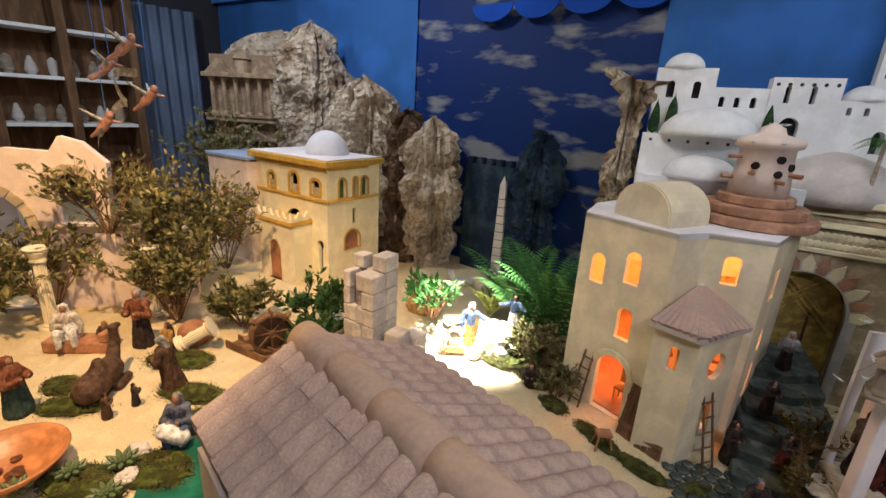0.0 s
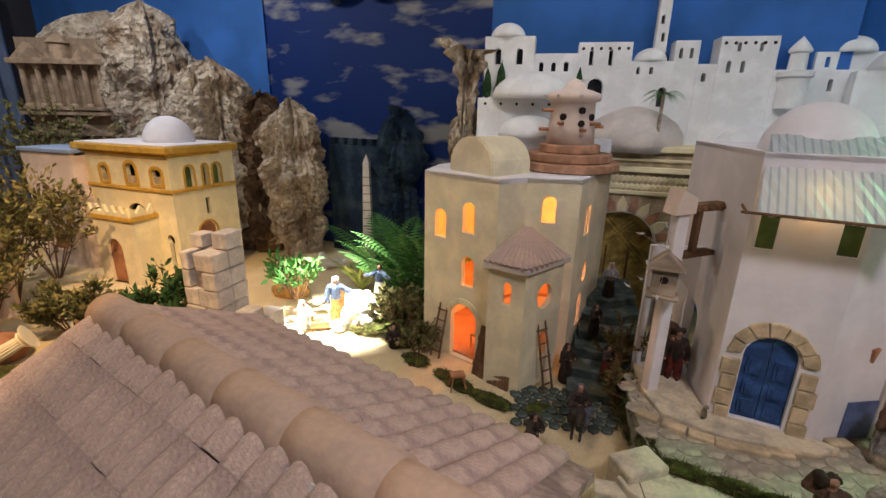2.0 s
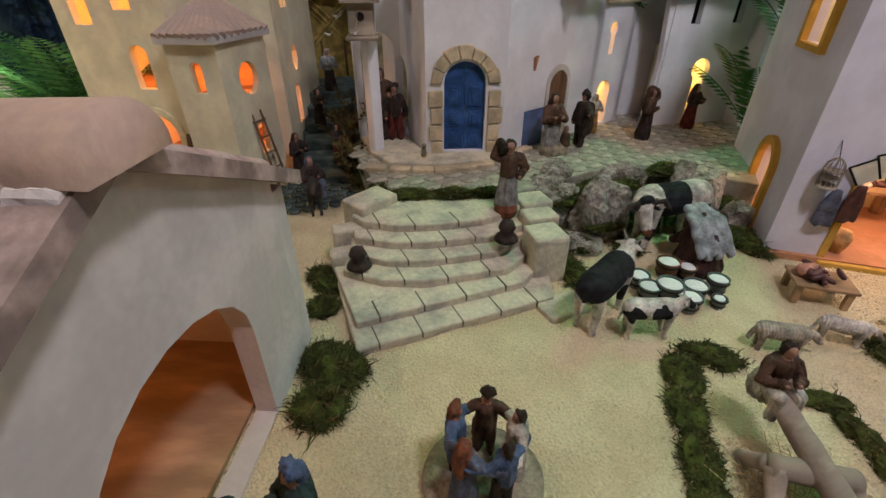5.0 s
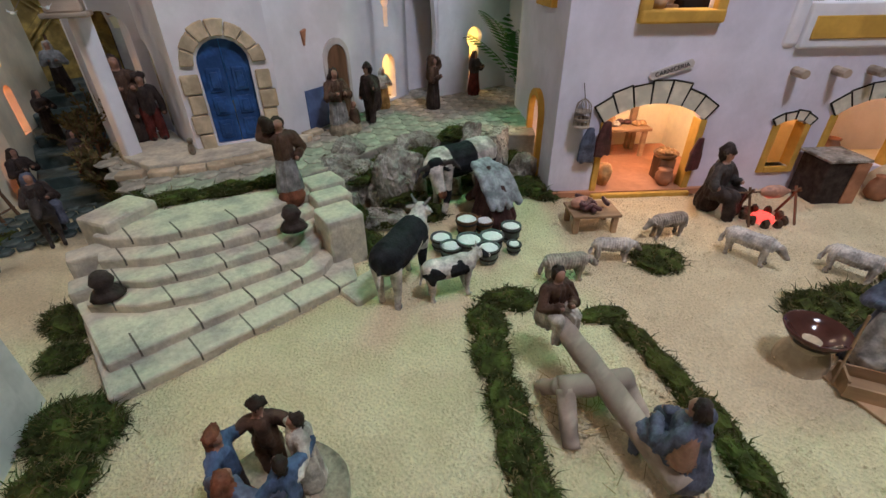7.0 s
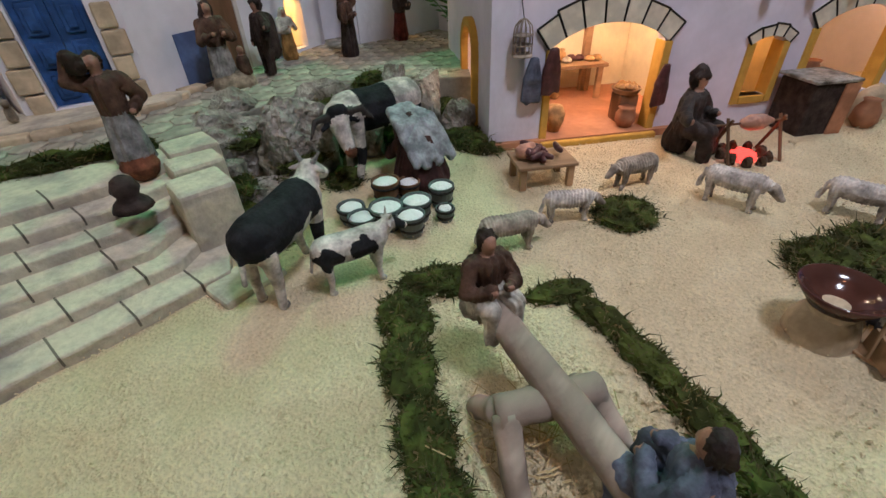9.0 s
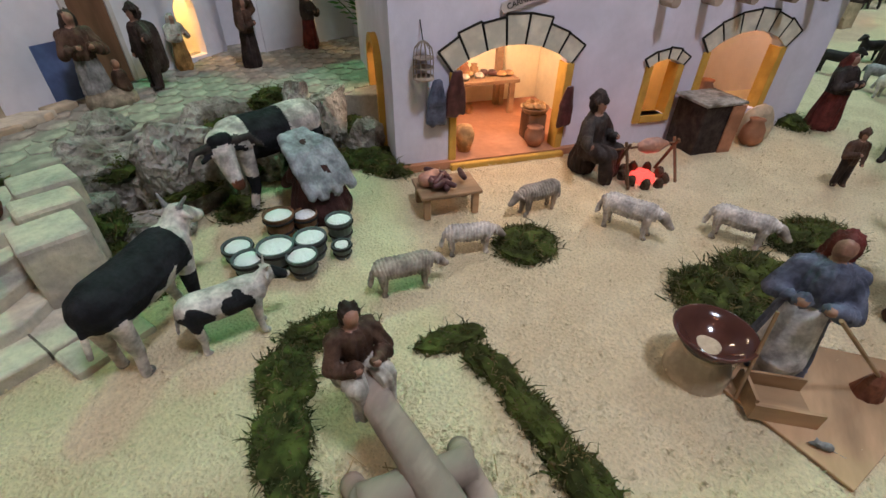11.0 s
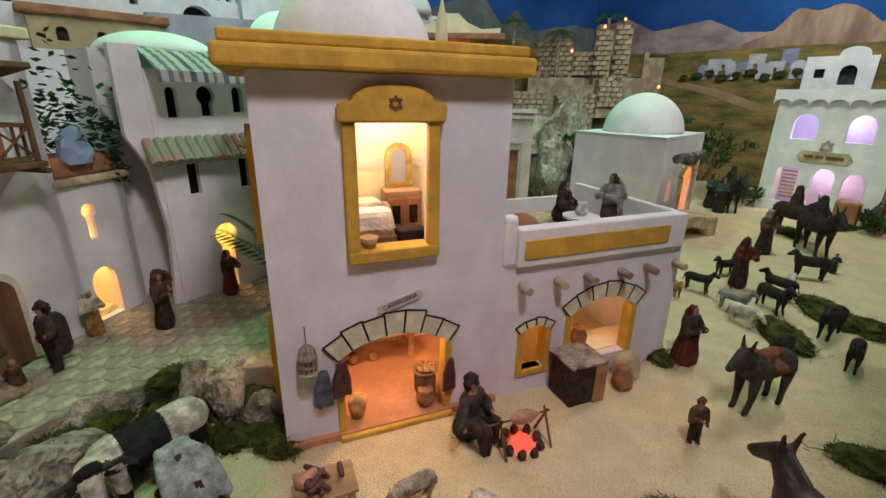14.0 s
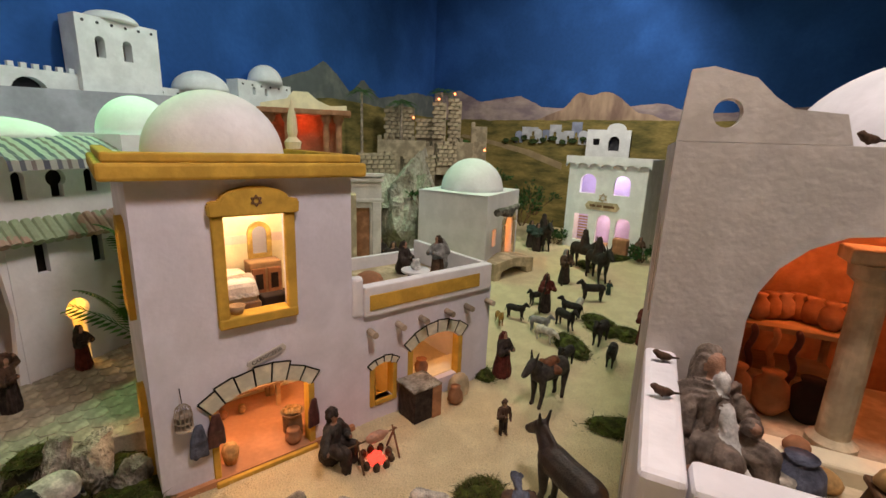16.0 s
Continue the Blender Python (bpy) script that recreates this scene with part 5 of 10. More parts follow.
# ---- rocks ----
def crag(w, d, h, seed, rough=0.16, seg=84, rows=64):
    """A rugged standing rock with fissures."""
    bm = mesh()
    off = Vector((seed * 5.1, seed * 2.3, seed))
    rings = []
    for j in range(rows + 1):
        t = j / rows
        fat = (1.0 - 0.12 * t) * math.sqrt(max(0.02, 1 - max(0, (t - 0.72) / 0.28) ** 2.6))
        ring = []
        for i in range(seg):
            a = 2 * math.pi * i / seg
            ca, sa = math.cos(a), math.sin(a)
            bx = math.copysign(abs(ca) ** 0.7, ca) * w / 2 * fat
            by = math.copysign(abs(sa) ** 0.7, sa) * d / 2 * fat
            p = Vector((bx, by, h * t))
            n1 = noise.noise(p * 3.2 + off) + 0.6 * noise.noise(p * 8 + off) + 0.4 * noise.noise(p * 18 + off) + 0.25 * noise.noise(p * 45 + off)
            crack = -max(0.0, 0.25 - abs(noise.noise(Vector((math.cos(a) * 2.2, math.sin(a) * 2.2, t * 1.6 + seed))))) * 3.0
            p += Vector((ca * w, sa * d, 0)).normalized() * (n1 + crack) * rough * 0.5
            p.z += noise.noise(Vector((ca * 1.7, sa * 1.7, seed))) * h * 0.07 * t
            ring.append(bm.verts.new(p))
        rings.append(ring)
    for a, b in zip(rings, rings[1:]):
        for i in range(seg):
            bm.faces.new((a[i], a[(i + 1) % seg], b[(i + 1) % seg], b[i]))
    top = bm.verts.new((0, 0, h * 1.0))
    for i in range(seg):
        bm.faces.new((rings[-1][i], rings[-1][(i + 1) % seg], top))
    return bm


for nm, lab, x, y, w, d, h, seed, mt in (
    ("cliff", "tall grey-brown cork cliff behind the yellow house", -1.44, 2.42, 0.5, 0.3, 1.02, 3, BIGROCK),
    ("cliff", "dark brown bark cliff between paler rocks", -1.17, 2.47, 0.3, 0.26, 0.88, 5, DARKROCK),
    ("cliff", "pale rugged cork cliff with fissures", -0.97, 2.42, 0.3, 0.25, 0.84, 8, BIGROCK),
    ("cliff", "pale rugged cork pillar beside the white city", 0.03, 1.95, 0.12, 0.14, 1.05, 4, BIGROCK),
    ("cliff", "dusky blue rock stack before the printed sky", -0.35, 2.35, 0.2, 0.12, 0.8, 9, PRINTROCK),
):
    ob = part(nm, crag(w, d, h, seed), mt, m=pose(x, y, 0, 0, 0, 15))
    tagged(ob, lab, "rock")
ob = part("cliff", crag(1.1, 0.42, 1.34, 12, 0.14), BIGROCK, m=pose(-2.36, 2.85, 0, 0, 0, 10))
tagged(ob, "massive grey-brown cliff holding a carved temple front", "rock")
ob = part("cliff", crag(0.5, 0.45, 1.36, 21, 0.14), BIGROCK, m=pose(-1.98, 2.68, 0, 0, 0, 10))
tagged(ob, "tall rough grey cliff beside the temple front", "rock")

# carved temple facade
TP = along((-2.72, 2.5), (-2.22, 2.575))
temple = thing("rock_temple", "carved brown temple facade with columns and broken pediment", "temple", TP)
TSTONE = mat("temple_stone", (0.36, 0.26, 0.18), 0.9, 0.3, 14, 0.5, 60)
part("temple_wall", box(0, 0.52, 0.03, 0.2, 0.35, 1.18), TSTONE, temple)
for z0, tall, count in ((0.79, 0.24, 6), (0.42, 0.2, 6)):
    for k in range(count):
        x = 0.03 + 0.092 * k
        part("column", lathe([(0.024, 0), (0.024, 0.012), (0.016, 0.018), (0.014, tall - 0.03), (0.018, tall - 0.025), (0.026, tall)], 14), TSTONE, temple, m=pose(x, 0.0, z0))
bm = mesh()
for z0, z1, o in ((0.77, 0.79, 0.04), (0.62, 0.64, 0.045), (1.03, 1.06, 0.045), (0.74, 0.77, 0.03)):
    add_box(bm, -0.02, 0.54, -o, 0.03, z0, z1, 0.003)
part("entablature", bm, TSTONE, temple)
part("pediment", panel([(0.09, 0.64), (0.44, 0.64), (0.265, 0.73)], [[(0.15, 0.653), (0.38, 0.653), (0.265, 0.712)]], 0.05, -0.03), TSTONE, temple)
part("pediment", panel([(0.0, 1.06), (0.17, 1.06), (0.1, 1.15)], (), 0.05, -0.03), TSTONE, temple)
part("pediment", panel([(0.36, 1.06), (0.54, 1.06), (0.43, 1.15)], (), 0.05, -0.03), TSTONE, temple)
part("round_turret", lathe([(0.06, 1.06), (0.055, 1.07), (0.05, 1.14), (0.065, 1.15), (0.04, 1.18), (0.0001, 1.22)], 16), TSTONE, temple, m=pose(0.265, 0.02, 0))
part("dark_door", box(0.22, 0.31, 0.02, 0.031, 0.42, 0.6), DARK, temple)

# ---- yellow house ----
YL, YC, YR = (-1.85, 1.965), (-1.285, 1.825), (-1.185, 2.165)
yh = thing("yellow_house", "pale yellow cubic house with ochre cornice and crenellated porch", "house", along(YL, YC))
YW = span(YL, YC)
ywins = [arched(0.12, 0.168, 0.455, 0.53, 0.018), arched(0.30, 0.365, 0.455, 0.55, 0.03), arched(0.47, 0.53, 0.46, 0.53, 0.018), keyhole(0.525, 0.06, 0.03, 0.2, 0.024), arched(0.26, 0.4, 0.24, 0.36, 0.06)]
part("wall", panel(rect(0, YW, 0, 0.6), ywins, 0.02), CREAM2, yh)
YI = along(YL, YC).inverted()
ys = YI @ along(YC, YR)
part("wall", panel(rect(0.02, span(YC, YR), 0, 0.6), [arched(0.075, 0.12, 0.44, 0.54), arched(0.17, 0.195, 0.44, 0.54), arched(0.225, 0.27, 0.44, 0.54), rect(0.165, 0.19, 0.3, 0.38), arched(0.11, 0.21, 0.16, 0.265)], 0.02), CREAM2, yh, m=ys)
part("inner_wall", box(0.02, YW - 0.02, 0.06, 0.3, 0.0, 0.58), GREENP, yh)
part("doorway", box(0.1, 0.22, 0.012, 0.02, 0.0, 0.27), TERRA, yh, "red-brown door", m=ys)
bm = mesh()
add_box(bm, -0.03, YW + 0.03, -0.03, 0.38, 0.6, 0.632, 0.006)
add_box(bm, -0.012, YW + 0.012, -0.014, 0.37, 0.585, 0.6, 0.003)
part("cornice", bm, OCHRE, yh, "ochre cornice")
part("roof", box(-0.015, YW + 0.015, -0.015, 0.365, 0.633, 0.638), WHITE, yh)
bm = mesh()
add_box(bm, -0.008, YW + 0.008, -0.01, 0.0, 0.425, 0.44, 0.002)
part("string_course", bm, OCHRE, yh)
part("string_course", box(0.0, 0.35, -0.01, 0.0, 0.425, 0.44, 0.002), OCHRE, yh, m=ys)
part("dome", lathe(dome_profile(0.115, 0.125, 10), 32), WHITE, yh, m=pose(0.36, 0.2, 0.636), smooth=True)
for x0, x1, z0, z1, rise in ((0.12, 0.168, 0.455, 0.53, 0.018), (0.30, 0.365, 0.455, 0.55, 0.03), (0.47, 0.53, 0.46, 0.53, 0.018)):
    part("window_trim", panel(arched(x0 - 0.014, x1 + 0.014, z0 - 0.012, z1 + 0.014, rise + 0.01), [arched(x0, x1, z0, z1, rise)], 0.006, -0.005), OCHRE, yh)
    part("window_screen", panel(rect(x0, x1, z0, z0 + 0.035), (), 0.004, 0.004), SANDSTONE, yh)
for x0, x1, z0, z1 in ((0.075, 0.12, 0.44, 0.54), (0.17, 0.195, 0.44, 0.54), (0.225, 0.27, 0.44, 0.54), (0.11, 0.21, 0.16, 0.265)):
    part("window_trim", panel(arched(x0 - 0.009, x1 + 0.009, z0, z1 + 0.009), [arched(x0, x1, z0 + 0.003, z1)], 0.006, -0.004), OCHRE, yh, m=ys)
# porch tower
part("porch", panel(rect(0.2, 0.46, 0, 0.315), [arched(0.27, 0.37, 0.0, 0.215)], 0.016, -0.13), CREAM, yh)
part("porch", box(0.445, 0.46, -0.114, 0.0, 0, 0.315), CREAM2, yh)
part("porch", box(0.2, 0.215, -0.114, 0.0, 0, 0.315), CREAM2, yh)
part("porch_roof", box(0.19, 0.47, -0.14, 0.0, 0.305, 0.328, 0.004), OCHRE, yh)
part("porch_door", box(0.265, 0.375, -0.118, -0.112, 0, 0.22), TERRA, yh, "brown arched door")
for k in range(5):
    part("merlon", panel([(0.2 + 0.052 * k, 0.328), (0.252 + 0.052 * k, 0.328), (0.25 + 0.052 * k, 0.375), (0.24 + 0.052 * k, 0.35), (0.226 + 0.052 * k, 0.342), (0.212 + 0.052 * k, 0.35), (0.202 + 0.052 * k, 0.375)], (), 0.014, -0.138), CREAM2, yh)
for k in range(2):
    part("merlon", panel([(0.052 * k, 0.328), (0.052 + 0.052 * k, 0.328), (0.05 + 0.052 * k, 0.375), (0.026 + 0.052 * k, 0.342), (0.002 + 0.052 * k, 0.375)], (), 0.014, 0.0), CREAM2, yh, m=pose(0.47, -0.13, 0, 0, 0, 90))
annex = thing("pink_annex", "pinkish plaster annex with red lattice windows", "house", along((-2.2, 1.97), (-1.86, 1.90)))
part("wall", panel(rect(0, 0.36, 0, 0.58), [arched(0.1, 0.17, 0.32, 0.42, 0.03), arched(0.1, 0.2, 0.08, 0.21, 0.04)], 0.02), PINKW, annex)
part("wall", box(0.0, 0.36, 0.02, 0.3, 0.0, 0.57), PINKW, annex)
part("lattice", box(0.09, 0.21, 0.012, 0.016, 0.07, 0.43), TERRA, annex, "red lattice screen")
part("roof", box(-0.01, 0.37, -0.01, 0.32, 0.58, 0.6, 0.004), CLOTHL, annex, "pale blue flat roof")

P_NICHE = mat("grey_violet_clay", (0.3, 0.26, 0.29), 0.85, 0.4, 30, 0.5, 90)
# ---- obelisk, ruined wall ----
ob = thing("obelisk", "pale stone obelisk with carved bands", "obelisk", pose(-0.525, 2.33, 0))
bm = mesh()
vs = [[bm.verts.new((sx_ * w, sy_ * w, z)) for sx_, sy_ in ((-1, -1), (1, -1), (1, 1), (-1, 1))] for w, z in ((0.027, 0.05), (0.016, 0.54))]
tip = bm.verts.new((0, 0, 0.585))
for k in range(4):
    bm.faces.new((vs[0][k], vs[0][(k + 1) % 4], vs[1][(k + 1) % 4], vs[1][k]))
    bm.faces.new((vs[1][k], vs[1][(k + 1) % 4], tip))
part("shaft", bm, GREYW, ob)
part("base", box(-0.04, 0.04, -0.04, 0.04, 0.0, 0.05, 0.004), GREYW, ob)
bm = mesh()
for k in range(9):
    z = 0.1 + 0.045 * k
    w = 0.027 - 0.011 * (z - 0.05) / 0.49 + 0.0008
    add_box(bm, -w, w, -w, w, z, z + 0.004)
part("carved_band", bm, JOINT, ob)
ruin = thing("ruined_wall", "ruined pale block pillar with a broken niche on a stone base", "ruin", along((-0.765, 1.162), (-0.64, 1.136)))
rnd = random.Random(21)
RUINB = mat("pale_block", (0.62, 0.57, 0.52), 0.9, 0.3, 22, 0.7, 80, second=(0.48, 0.44, 0.42), by_object=0.14)


def ruin_block(x0, x1, y0, y1, z0, z1, seed):
    bm = box(x0 - (x0 + x1) / 2, x1 - (x0 + x1) / 2, y0 - (y0 + y1) / 2, y1 - (y0 + y1) / 2, 0, z1 - z0, 0.004)
    rough_up(bm, 0.0035, 38, seed)
    part("block", bm, RUINB, ruin, m=pose((x0 + x1) / 2, (y0 + y1) / 2, z0, rnd.uniform(-0.8, 0.8), rnd.uniform(-0.8, 0.8), rnd.uniform(-1.2, 1.2)))


RS, RH = 0.13, 0.058
for r in range(7):
    z0 = 0.04 + RH * r
    if r == 6:
        ruin_block(0.0, 0.045, 0.05, 0.1, z0, z0 + RH * 0.75, 31)
        ruin_block(0.075, RS, 0.06, RS, z0, z0 + RH * 0.9, 32)
        continue
    for k in range(2):
        for j in range(2):
            cut = (0.42, 0.58)[j] if r % 2 else (0.6, 0.4)[j]
            x0, x1 = (0, RS * cut) if k == 0 else (RS * cut, RS)
            if r in (4, 5) and j == 0 and k == 0:
                x1 = 0.03
            ruin_block(x0 + 0.001, x1 - 0.001, RS * 0.5 * j + 0.001, RS * 0.5 * (j + 1) - 0.001, z0 + 0.001, z0 + RH - 0.001, r * 4 + k * 2 + j)
bm = lathe([(0.03, 0), (0.034, 0.03), (0.028, 0.07), (0.02, 0.09)], 16)
rough_up(bm, 0.006, 40, 6)
part("broken_niche", bm, P_NICHE, ruin, "grey-violet broken niche shell", m=pose(0.052, 0.05, 0.272))
for x0, x1, y0, y1, z1 in ((-0.05, 0.2, -0.05, 0.2, 0.04), (0.15, 0.21, 0.03, 0.1, 0.2), (0.17, 0.23, 0.1, 0.17, 0.17), (0.13, 0.2, -0.04, 0.02, 0.15)):
    b = box(x0, x1, y0, y1, -0.01, z1, 0.006)
    rough_up(b, 0.003, 30, z1 * 50)
    part("base_block", b, RUINB, ruin)

# dark castle before the printed sky
castle = thing("dark_castle", "dim grey crenellated castle wall before the sky cloth", "castle", along(room(6.15, 0.12), room(5.5, 0.12)))
part("wall", box(0.0, 0.32, 0, 0.05, 0, 0.62, 0.004), PRINTROCK, castle)
for k in range(5):
    part("merlon", box(0.01 + 0.064 * k, 0.045 + 0.064 * k, 0, 0.05, 0.62, 0.655, 0.003), PRINTROCK, castle)
part("tower", box(0.3, 0.44, -0.03, 0.06, 0, 0.52, 0.004), PRINTROCK, castle)

# ---- arcade at the warm-lit end ----
arc = thing("ruined_arcade", "warm-lit ruined plaster arcade with ochre arch stones", "ruin", along((-2.25, 0.95), (-1.55, 1.45)))
outer = [(-0.35, 0), (0.72, 0), (0.72, 0.34), (0.62, 0.36), (0.42, 0.36), (0.44, 0.62), (0.36, 0.70), (0.29, 0.72), (0.25, 0.66), (0.1, 0.67), (-0.1, 0.6), (-0.35, 0.56)]
part("wall", panel(outer, [arched(-0.2, 0.14, 0.01, 0.52, 0.17), arched(0.24, 0.38, 0.37, 0.58, 0.07)], 0.04), PINKW, arc)
for x0, x1, z1, rise, cnt in ((-0.2, 0.14, 0.52, 0.17, 11), (0.24, 0.38, 0.58, 0.07, 7)):
    w, mid = (x1 - x0) / 2, (x0 + x1) / 2
    for k in range(cnt):
        bm = mesh()
        a0, a1 = math.pi * k / cnt + 0.02, math.pi * (k + 1) / cnt - 0.02
        dd = 0.035
        add_panel(bm, [(mid + w * math.cos(a0), z1 - rise + rise * math.sin(a0)), (mid + w * math.cos(a1), z1 - rise + rise * math.sin(a1)), (mid + (w + dd) * math.cos(a1), z1 - rise + (rise + dd) * math.sin(a1)), (mid + (w + dd) * math.cos(a0), z1 - rise + (rise + dd) * math.sin(a0))], (), 0.008, -0.008)
        part("arch_stone", bm, SANDSTONE, arc)
part("sill", box(0.22, 0.5, -0.012, 0.02, 0.345, 0.365, 0.003), SANDSTONE, arc)


def fluted_column(h, m, label, lying=False):
    col = thing("column", label, "column", m)
    bm = mesh()
    n = 32
    rings = []
    for r, z in ((0.024, 0.02), (0.022, h * 0.5), (0.019, h * 0.82)):
        rings.append([bm.verts.new(((r - (0.003 if i % 2 else 0)) * math.cos(2 * math.pi * i / n), (r - (0.003 if i % 2 else 0)) * math.sin(2 * math.pi * i / n), z)) for i in range(n)])
    for a, b in zip(rings, rings[1:]):
        for i in range(n):
            bm.faces.new((a[i], a[(i + 1) % n], b[(i + 1) % n], b[i]))
    part("shaft", bm, CREAM, col)
    part("base", lathe([(0.034, 0), (0.034, 0.008), (0.028, 0.012), (0.03, 0.018), (0.024, 0.024)], 20), CREAM, col)
    bm = lathe([(0.021, h * 0.82), (0.028, h * 0.84), (0.026, h * 0.88), (0.036, h * 0.95), (0.033, h * 0.96), (0.042, h * 0.985), (0.042, h)], 16)
    rough_up(bm, 0.004, 70, 3)
    part("capital", bm, CREAM, col, "carved leafy capital")
    return col


fluted_column(0.33, pose(-1.945, 0.94, 0), "cream fluted column with a leafy capital")
fluted_column(0.3, pose(-1.72, 1.2, 0), "cream fluted column with a leafy capital")
fluted_column(0.13, pose(-1.37, 1.02, 0.03, 0, 62, 40), "broken cream column drum with capital lying on moss")

# display cabinet at the far left
cab = thing("display_cabinet", "dark wooden glazed display cabinet with shelves", "cabinet", along(room(BACK_LEN - 0.05, 2.2), room(BACK_LEN - 0.05, 0.85)))
for x in (0.0, 0.43, 0.86, 1.29):
    part("upright", box(x, x + 0.06, -0.3, -0.0, 0.0, 1.62, 0.003), WOOD, cab)
for z in (0.35, 0.62, 0.95, 1.28, 1.6):
    part("shelf", box(0.0, 1.35, -0.28, 0.0, z, z + 0.025, 0.002), WHITE2 if z > 0.5 and z < 1.5 else WOOD, cab, "white shelf" if 0.5 < z < 1.5 else "")
part("back_board", box(0.0, 1.35, 0.0, 0.02, 0.0, 1.62), WOOD, cab)
rnd = random.Random(2)
for z in (0.645, 0.975):
    for k in range(10):
        x = 0.08 + 0.125 * k
        o2 = part("shelf_ornament", lathe([(0.02, 0), (0.035 * rnd.uniform(0.7, 1.3), 0.03), (0.03, 0.08 * rnd.uniform(0.7, 1.5)), (0.01, 0.13)], 12), rnd.choice((TERRA, SANDSTONE, DRIFT, GREYW)), m=along(room(BACK_LEN - 0.05, 2.2), room(BACK_LEN - 0.05, 0.85)) @ pose(x, -0.14, z))
        tagged(o2, "small ornament on the cabinet shelf", "ornament", "cabinet ornaments")
bm = mesh()
rows = []
for i in range(41):
    d = 0.3 + 0.55 * i / 40
    p = [room(BACK_LEN - 0.12 - 0.025 * math.sin(i * 0.9) - 0.005 * j, d, 1.6 - 1.6 * j / 8) for j in range(9)]
    rows.append([bm.verts.new(v) for v in p])
for a, b in zip(rows, rows[1:]):
    for j in range(8):
        bm.faces.new((a[j], a[j + 1], b[j + 1], b[j]))
bmesh.ops.solidify(bm, geom=bm.faces[:], thickness=0.004)
tagged(part("curtain", bm, CLOTHL), "pale blue hanging curtain", "curtain")

# ---- pale house with the courtyard ----
RBM = along((1.22, -0.475), (1.22 - 0.277, -0.475 - 0.96))
rb = thing("courtyard_house", "pale plaster house with arched room, crest and walled courtyard", "house", RBM)
part("wall", panel([(0, -0.01), (0.62, -0.01), (0.62, 0.785), (0, 0.785)], [arched(0.116, 0.36, 0.37, 0.685, 0.13)], 0.03), GREYW, rb)
bm = panel([(0.0, 0.7855), (0.183, 0.7855), (0.172, 0.82), (0.12, 0.826), (0.1, 0.84), (0.078, 0.862), (0.03, 0.877), (0.006, 0.874)], [oval(0.053, 0.821, 0.0165, 0.018)], 0.03)
part("crest", bm, GREYW, rb)
part("wall", panel(rect(0.03, 0.52, -0.01, 0.785), [arched(0.08, 0.14, 0.5, 0.66, 0.03), arched(0.19, 0.25, 0.5, 0.66, 0.03), arched(0.3, 0.36, 0.5, 0.66, 0.03), arched(0.1, 0.17, 0.05, 0.26, 0.035), arched(0.26, 0.33, 0.05, 0.26, 0.035)], 0.03), GREYW, rb, m=along((0, 0), (0, 1)) @ pose(0, -0.03, 0))
part("roof", box(0.03, 0.62, 0.03, 0.52, 0.75, 0.765), GREYW, rb)
part("back_wall", box(0.03, 0.62, 0.5, 0.52, -0.01, 0.75), CREAM2, rb)
part("inner_floor", box(0.03, 0.62, 0.03, 0.5, 0.355, 0.372), SANDSTONE, rb)
part("inner_wall", box(0.032, 0.62, 0.30, 0.32, 0.372, 0.75), TERRA, rb)
bulb("room_lamp_red", world_of(RBM, 0.27, 0.15, 0.68), 1.2, (1.0, 0.3, 0.12))
bulb("ground_lamp", world_of(RBM, 0.2, 0.2, 0.25), 0.425, (1.0, 0.4, 0.1))
bm = mesh()
add_box(bm, 0.0, 0.042, -0.29, -0.001, -0.01, 0.494, 0.008)
add_box(bm, 0.044, 0.62, -0.292, -0.245, -0.01, 0.492, 0.008)
rough_up(bm, 0.002, 25, 3)
part("courtyard_wall", bm, WHITE, rb, "white plaster courtyard wall")
part("courtyard_floor", box(0.043, 0.6, -0.244, -0.001, 0.34, 0.36), SANDSTONE, rb)
part("sill", box(0.11, 0.365, -0.01, 0.03, 0.352, 0.385, 0.004), CREAM, rb)
part("column", lathe([(0.03, 0), (0.03, 0.012), (0.02, 0.02), (0.018, 0.24), (0.028, 0.25), (0.03, 0.268)], 18), SANDSTONE, rb, "sandy stone column", m=pose(0.255, 0.06, 0.372))
bm = mesh()
add_box(bm, 0.22, 0.36, 0.04, 0.09, 0.64, 0.66, 0.003)
part("lintel", bm, SANDSTONE, rb)

P_CLOTHG = mat("grey_bundle_cloth", (0.22, 0.2, 0.18), 0.85, 0.5, 25, 0.6, 120)
# ---- domed cottage ----
CA, CB, CC = (3.17, 0.28), (2.98, -0.14), (3.49, -0.31)
cot = thing("domed_cottage", "white plaster cottage with round dome and lit doorway", "house", along(CA, CB))
part("wall", panel(rect(0, span(CA, CB), 0, 0.495), (), 0.02), WHITE, cot)
CI = along(CA, CB).inverted()
cm = CI @ along(CB, CC)
part("wall", panel(rect(0.02, span(CB, CC), 0, 0.495), [arched(0.3, 0.44, 0.04, 0.35, 0.04), rect(0.1, 0.16, 0.2, 0.3)], 0.02), WHITE, cot, m=cm)
far_c = (3.68, 0.11)
part("wall", box(0, span(CC, far_c), 0, 0.02, 0, 0.495), WHITE, cot, m=CI @ along(CC, far_c))
part("wall", box(0, span(far_c, CA), 0, 0.02, 0, 0.495), WHITE, cot, m=CI @ along(far_c, CA))
part("roof", prism([(v.x, v.y) for v in (CI @ Vector((x, y, 0)) for x, y in (CA, CB, CC, far_c))], 0.485, 0.5), WHITE, cot)
ctr = CI @ Vector((3.32, -0.02, 0.498))
part("dome", lathe(dome_profile(0.19, 0.19, 12), 36), WHITE, cot, m=Matrix.Translation(ctr), smooth=True)
bm = mesh()
